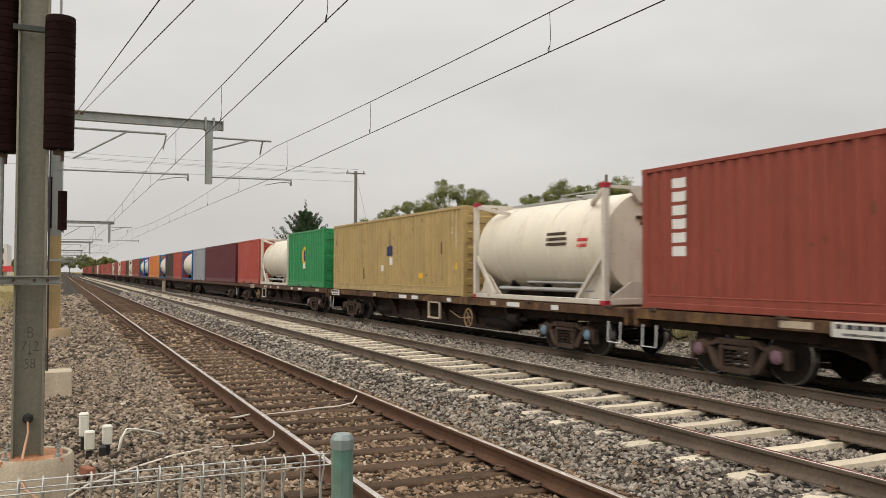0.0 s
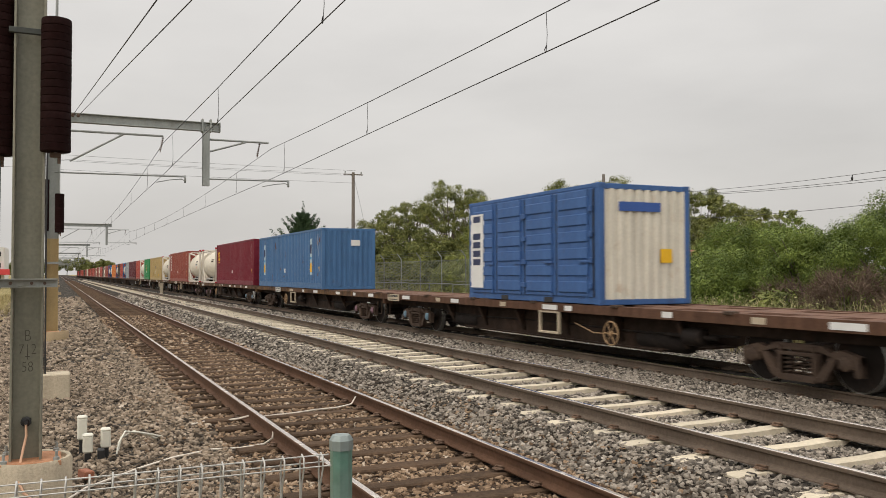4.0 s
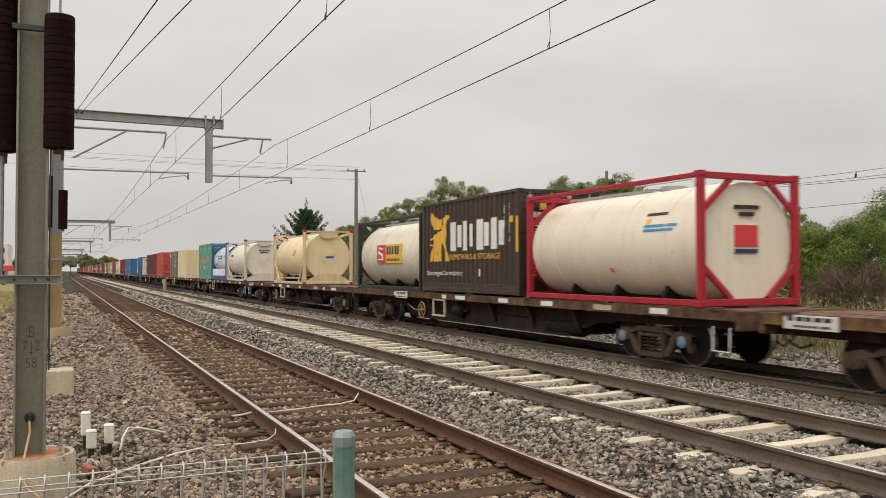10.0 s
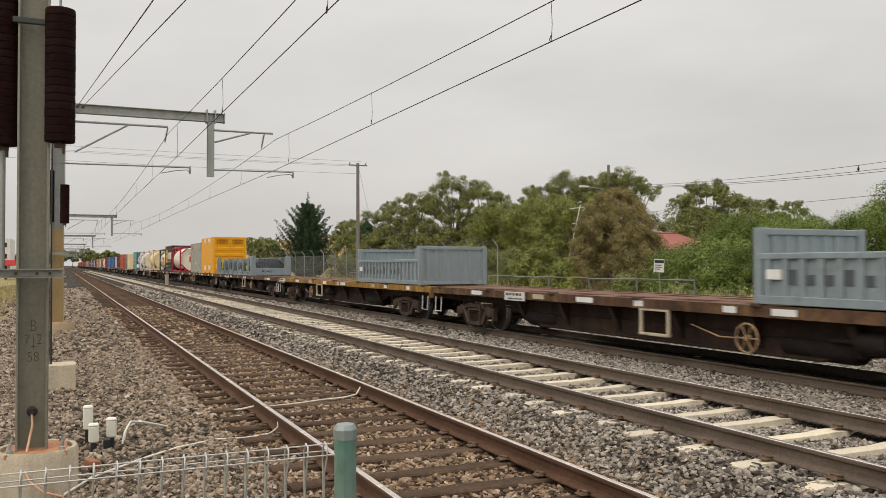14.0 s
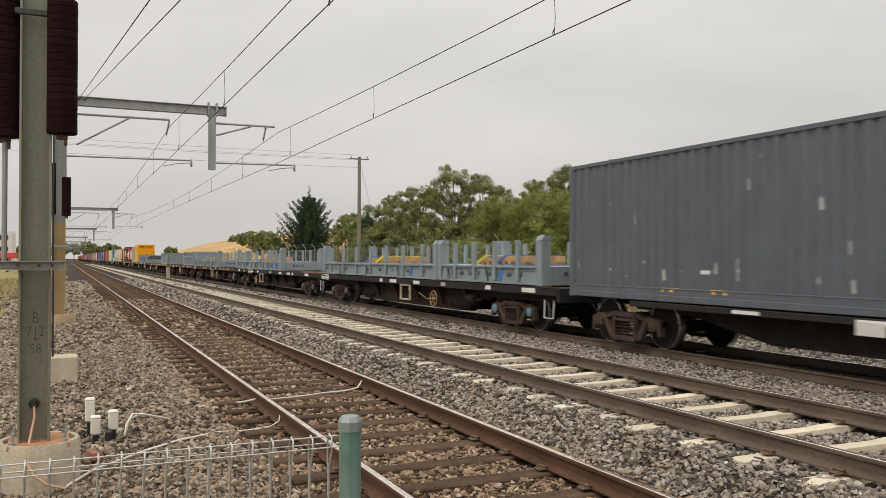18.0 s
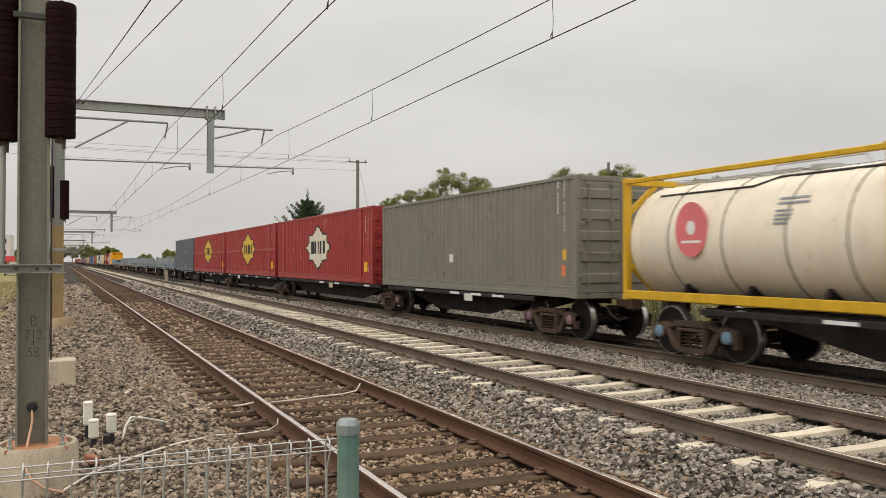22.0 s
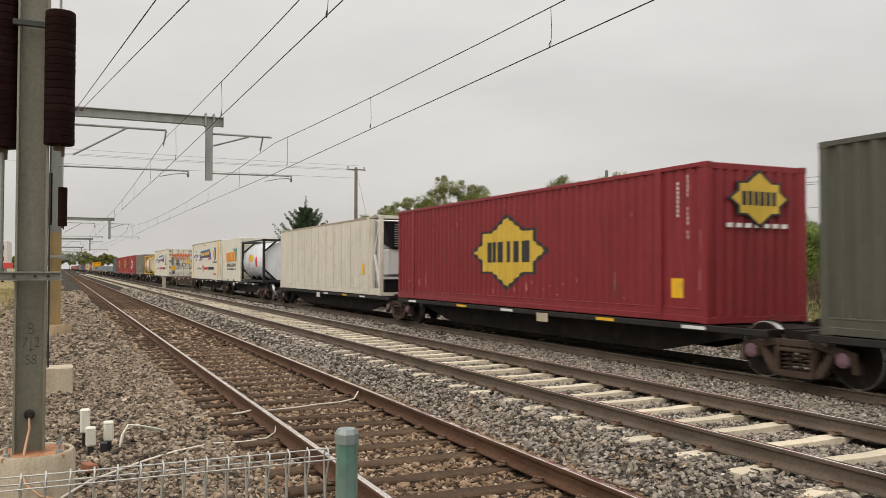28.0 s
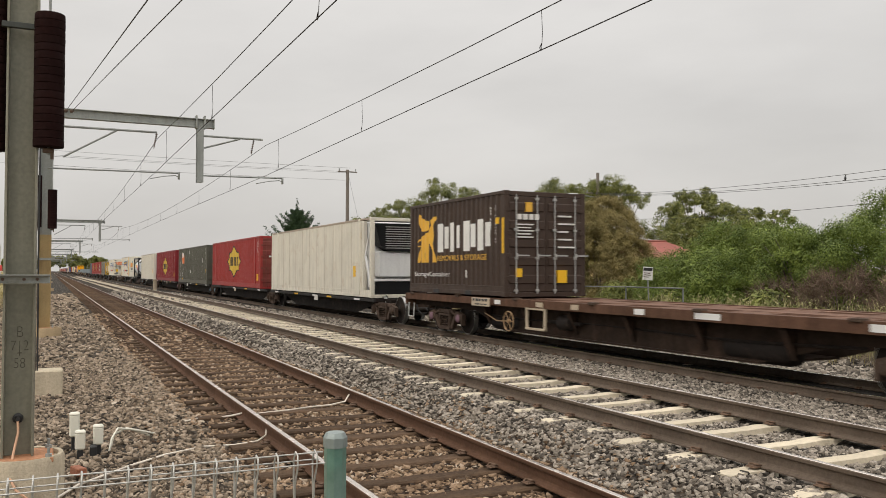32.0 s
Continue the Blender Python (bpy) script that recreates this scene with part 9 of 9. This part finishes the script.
def transport_box(u, label, base, reefer=False, leaf=(GREEN_INK, YELLOW_INK)):
    c = container(u, C48, HIGH, WHITE, label, base=base, side="smooth", end="none" if reefer else "door", end_mat=WHITE, name="refrigerated_container", cut=0.9 if reefer else 0.0, rods=LOCK_STEEL, rail_mat=STAINED_RAIL)
    L2 = C48 / 2
    for y in ((L2 - 0.95, -L2 + 1.4) if reefer else (L2 - 0.5, -L2 + 0.75)):
        decal(c, "yellow_band", YELLOW_INK, y + 0.14, y - 0.14, 0.12, HIGH - 0.1, 0.008, label="yellow upright band")
    # blue ribbon with blocks
    part("ribbon", Shape().plate([(2.9, 1.45), (2.1, 1.5), (2.0, 1.95), (2.9, 1.9), (2.6, 1.68)], "x", -W - 0.006, -W), BLUE_INK, c)
    part("ribbon", Shape().plate([(-3.0, 1.55), (-2.2, 1.5), (-2.1, 1.95), (-3.0, 2.1), (-2.7, 1.8)], "x", -W - 0.006, -W), BLUE_INK, c)
    part("ribbon", Shape().plate([(2.25, 1.68), (-2.3, 1.68), (-2.3, 2.3), (2.25, 2.18)], "x", -W - 0.011, -W), NAVY_INK, c, "navy ribbon with white blocks")
    part("ribbon_edge", Shape().plate([(2.3, 2.14), (-2.35, 2.26), (-2.35, 2.34), (2.3, 2.22)], "x", -W - 0.013, -W), SKY_INK, c)
    part("ribbon_fold", Shape().plate([(2.2, 1.48), (1.35, 1.5), (1.5, 1.67), (2.2, 1.67)], "x", -W - 0.009, -W), PINK_INK, c)
    part("ribbon_fold", Shape().plate([(-1.35, 1.48), (-2.2, 1.5), (-2.25, 1.67), (-1.4, 1.67)], "x", -W - 0.009, -W), PINK_INK, c)
    rng = random.Random(12)
    s = Shape()
    for i in range(16):
        if i != 7:
            y = 2.05 - 0.265 * i
            z = 1.79 + 0.007 * i
            s.box(-W - 0.016, -W, y - 0.21, y, z, z + 0.26)
    part("lettering", s, GOLD_INK if reefer else WHITE_INK, c)
    round_decal(c, "roundel", TEAL_INK, 4.64, 1.87, 0.42, 0.41)
    round_decal(c, "roundel", WHITE_INK, 4.64, 1.87, 0.36, 0.35, 0.003)
    part("roundel_band", Shape().plate([(5.75, 1.72), (5.2, 1.78), (4.0, 1.74), (3.55, 1.8), (3.55, 1.98), (4.0, 1.92), (5.2, 1.96), (5.75, 1.9)], "x", -W - 0.01, -W), BLUE_INK, c)
    bars(c, -W - 0.013, 1.85, 3.9, 5.3, 10, 0.07, WHITE_INK, rng)
    word(c, "All Divisions of", 0.26, 4.35, 0.76, 2.85, SLATE)
    outline_decal(c, "red_drop", RED_INK, ((-0.22, 0.1), (-0.1, 0.28), (0.1, 0.28), (0.24, 0.1), (0.22, -0.15), (0.05, -0.3), (-0.12, -0.28), (0.05, -0.12), (0.0, 0.0), (-0.15, 0.0)), 1.03, 0.84, 1.15)
    s, d = Shape(), Shape()
    for i in range(7):
        s.box(-W - 0.005, -W, 0.43 - 0.27 * i - 0.22, 0.43 - 0.27 * i, 0.75, 0.96)
    for i in range(9):
        d.box(-W - 0.005, -W, -1.59 - 0.285 * i - 0.23, -1.59 - 0.285 * i, 0.75, 0.96)
    part("red_blocks", s, RED_INK, c)
    part("dark_blocks", d, BLACK_INK, c)
    round_decal(c, "drop", BLUE_INK, -4.46, 1.92, 0.5, 0.5)
    if not reefer:
        round_decal(c, "drop", WHITE_INK, -4.46, 1.9, 0.4, 0.4, 0.002)
    outline_decal(c, "drop", leaf[0], ((0.0, 0.42), (0.26, 0.0), (0.2, -0.32), (0.0, -0.42)), -4.46, 1.9, 1.0, 0.004)
    outline_decal(c, "drop", leaf[1], ((0.0, 0.42), (-0.26, 0.0), (-0.2, -0.32), (0.0, -0.42)), -4.46, 1.9, 1.0, 0.004)
    bars(c, -W - 0.004, 1.3, -5.35, -3.63, 12, 0.12, SLATE, rng)
    decal(c, "yellow_strip", YELLOW_INK, 1.14, -0.48, HIGH - 0.26, HIGH - 0.19)
    if reefer:
        bars(c, -W - 0.004, 0.42, -5.15, -3.97, 7, 0.12, RED_INK, rng)
    else:
        decal(c, "orange_tag", YELLOW_INK, -5.4, -5.68, 0.72, 1.16, label="orange-yellow notice")
        bars(c, -W - 0.004, 0.4, 5.2, 5.9, 5, 0.1, RED_INK, rng)
    if reefer:
        reefer_unit(c, C48, HIGH)
        decal(c, "warning_plate", YELLOW_INK, L2 - 1.0, L2 - 1.14, 0.72, 1.05)
    else:
        for i in range(7):
            lift = 0.035 * (3 - abs(i - 3))
            end_decal(c, "orange_block", ORANGE_INK, -0.92 + 0.265 * i, -0.72 + 0.265 * i, 2.08 + lift * 0.4, 2.32 + lift, -L2, 0.06, "orange block of an arched name")
        for i in range(9):
            end_decal(c, "orange_block", ORANGE_INK, -0.74 + 0.17 * i, -0.62 + 0.17 * i, 1.86, 2.0, -L2, 0.06)
        for x0, x1, z0, z1, ink in ((-0.95, -0.58, 0.68, 1.1, YELLOW_INK), (0.58, 0.9, 1.3, 1.72, YELLOW_INK), (0.2, 0.32, 1.5, 1.72, YELLOW_INK), (0.86, 0.98, 0.8, 0.9, BLACK_INK), (-0.92, -0.6, 0.3, 0.55, SLATE)):
            end_decal(c, "plate", ink, x0, x1, z0, z1, -L2, 0.06)
        for k in range(8):
            end_decal(c, "notice_line", SLATE, -0.48, -0.12 - 0.05 * (k % 3), 1.18 + 0.07 * k, 1.2 + 0.07 * k, -L2, 0.06)
            end_decal(c, "notice_line", SLATE, -0.95, -0.7 - 0.06 * (k % 2), 1.25 + 0.1 * k, 1.28 + 0.1 * k, -L2, 0.06)
        end_decal(c, "document_holder", BLACK_INK, 0.12, 0.46, 1.08, 1.42, -L2, 0.06, "black square document holder")
        end_decal(c, "document", WHITE_INK, 0.18, 0.4, 1.14, 1.36, -L2, 0.065)
        for s in (-1, 1):
            for z in (0.3, 0.9, 1.55, 2.2, 2.6):
                end_decal(c, "hinge_plate", SLATE, s * 1.08 - 0.09, s * 1.08 + 0.09, z, z + 0.12, -L2, 0.03)
    return c


c = transport_box(-399.0, "white refrigerated container with navy ribbon, yellow bands, closed doors", 0.84, False, (SKY_INK, GREEN_INK))
c = transport_box(-430.25, "white refrigerated container with a navy ribbon and an open-framed cooling machine", 0.84, True)
c = container(-445.43, C20, 2.8, WHITE, "white storage container with an orange block name and teal patch", base=0.84, side="smooth")
part("teal_patch", Shape().plate([(-0.9, 1.55), (-1.8, 1.25), (-2.0, 2.2), (-1.4, 2.1), (-0.85, 2.2)], "x", -W - 0.005, -W), TEAL_INK, c)
s = Shape()
for i in range(6):
    y = 1.67 - 0.55 * i
    s.plate([(y, 1.3), (y - 0.48, 1.31 + 0.015 * i), (y - 0.46, 1.9 + 0.015 * i), (y - 0.02, 1.88 + 0.01 * i)], "x", -W - 0.012, -W)
part("orange_blocks", s, material("orange_block", (0.75, 0.3, 0.03), 0.5), c, "bold orange blocks")
word(c, "REMOVALS & STORAGE", 0.32, 1.32, 0.95, 3.0, BLACK_INK)
bars(c, -W - 0.004, 0.8, -1.65, 1.3, 16, 0.09, SLATE, random.Random(4))
c = tank(-451.95, PAINTS["gloss_white"], FRAME_BLACK, "gloss-white tank container with a red diamond in a black frame", full=True, base=0.88, H=2.48)
decal(c, "mark", YELLOW_INK, 1.2, 0.0, 1.2, 1.6, 0.0, -1.135)
part("diamond", Shape().plate([(-0.9, 0.9), (-1.2, 1.2), (-0.9, 1.5), (-0.6, 1.2)], "x", -1.15, -1.1), RED_INK, c)


def plain_reefer(u, label, base, length=C48, height=HIGH):
    c = container(u, length, height, OFF_WHITE, label, base=base, side="smooth", end="none", name="refrigerated_container", cut=0.9, rail_mat=STAINED_RAIL, seam=paint("seam_grey", (0.5, 0.44, 0.35), 0.4))
    reefer_unit(c, length, height)
    for y in (length / 2 - 1.25, -length / 2 + 1.25):
        put("lift_post", kept("lift_post", lambda: None), OFF_WHITE, c, pose(-W + 0.015, y, 0))
    decal(c, "warning_plate", YELLOW_INK, -length / 2 + 1.9, -length / 2 + 1.65, 0.75, 1.15)
    return c


plain_reefer(-462.1, "stained off-white refrigerated container with a cooling machine", 0.71)
carrier_box(-478.5, WINE_RED, STAR_YELLOW, "wine-red 48-foot container with a yellow star badge on its end", 0.71, False, 1.4, 1.66, 0.88, STAR_YELLOW, (0.6, 0.47), "rib")
c = container(-495.5, C48, HIGH, GREYGREEN, "dull grey-green 48-foot container with an orange block mark", base=0.7)
outline_decal(c, "mark", ORANGE_INK, ((-0.77, 0.42), (0.35, 0.42), (0.77, 0.15), (0.77, -0.43), (-0.45, -0.43), (-0.77, -0.15)), 4.7, 2.03, 1.0, 0.0, "orange cut-cornered mark")
scuff = random.Random(77)
SCUFF = material("bare_pale_scuff", (0.5, 0.5, 0.47), 0.7, 0.0, 0.15, 40, 0.3)
wear = []
for k in range(90):
    y = scuff.choice((6.15, 6.12, 6.1, 5.3, 5.0, 4.65, 2.9, 1.2, -0.4, -2.0, -3.7, -5.2)) + scuff.uniform(-0.05, 0.05)
    z, tall, w = scuff.uniform(0.2, 2.5), scuff.choice((0.04, 0.08, 0.14, 0.35)), scuff.uniform(0.03, 0.08)
    wear.append([(y, z), (y - w, z + 0.02), (y - w * 0.8, z + tall), (y + 0.01, z + tall * 0.9)])
painted(c, "paint_wear", SCUFF, wear, 0.0, "pale scrapes down to bare metal")
decal(c, "warning_plate", YELLOW_INK, 5.25, 4.7, 0.2, 0.36)
bars(c, -W - 0.009, 2.3, 4.1, 5.4, 3, 0.36, WHITE_INK, random.Random(1))
marks(c, C48, HIGH, 41)
end_decal(c, "mark", ORANGE_INK, -0.7, -0.3, 2.1, 2.35, -C48 / 2, 0.05)
carrier_box(-512.5, BRIGHT_RED, STAR_YELLOW, "red 48-foot container with faded yellow star and brown-stained doors", 0.71, False, 1.55, 1.75, 0.91, STAR_CREAM)
plain_reefer(-529.7, "stained off-white refrigerated container with an exposed cooling machine", 0.72)
moving_box(-547.86)


def motions():
    for ob, u, z in MOVERS:
        walk(ob, [(t, pose(FAR_X, u + run(t), z)) for t in range(0, 33, 2)])
    for ob, u in WHEELS:
        x, y, z = ob.location
        rows, angle, t = [(0.0, pose(x, y, z))], 0.0, 0.0
        if u > 4:
            t0 = 0.0
        else:
            t0 = max(0.0, (-u - 2) / 18.0)
        if u < 40:
            t, t1 = t0 + 0.0334, min(31.9, t0 + 2.6)
            while t < t1:
                angle -= math.degrees((run(t) - run(t - 0.0334)) / 0.462)
                rows.append((t, pose(x, y, z, angle)))
                t += 0.0334
        rows.append((32.0, pose(x, y, z, angle)))
        walk(ob, rows)


motions()
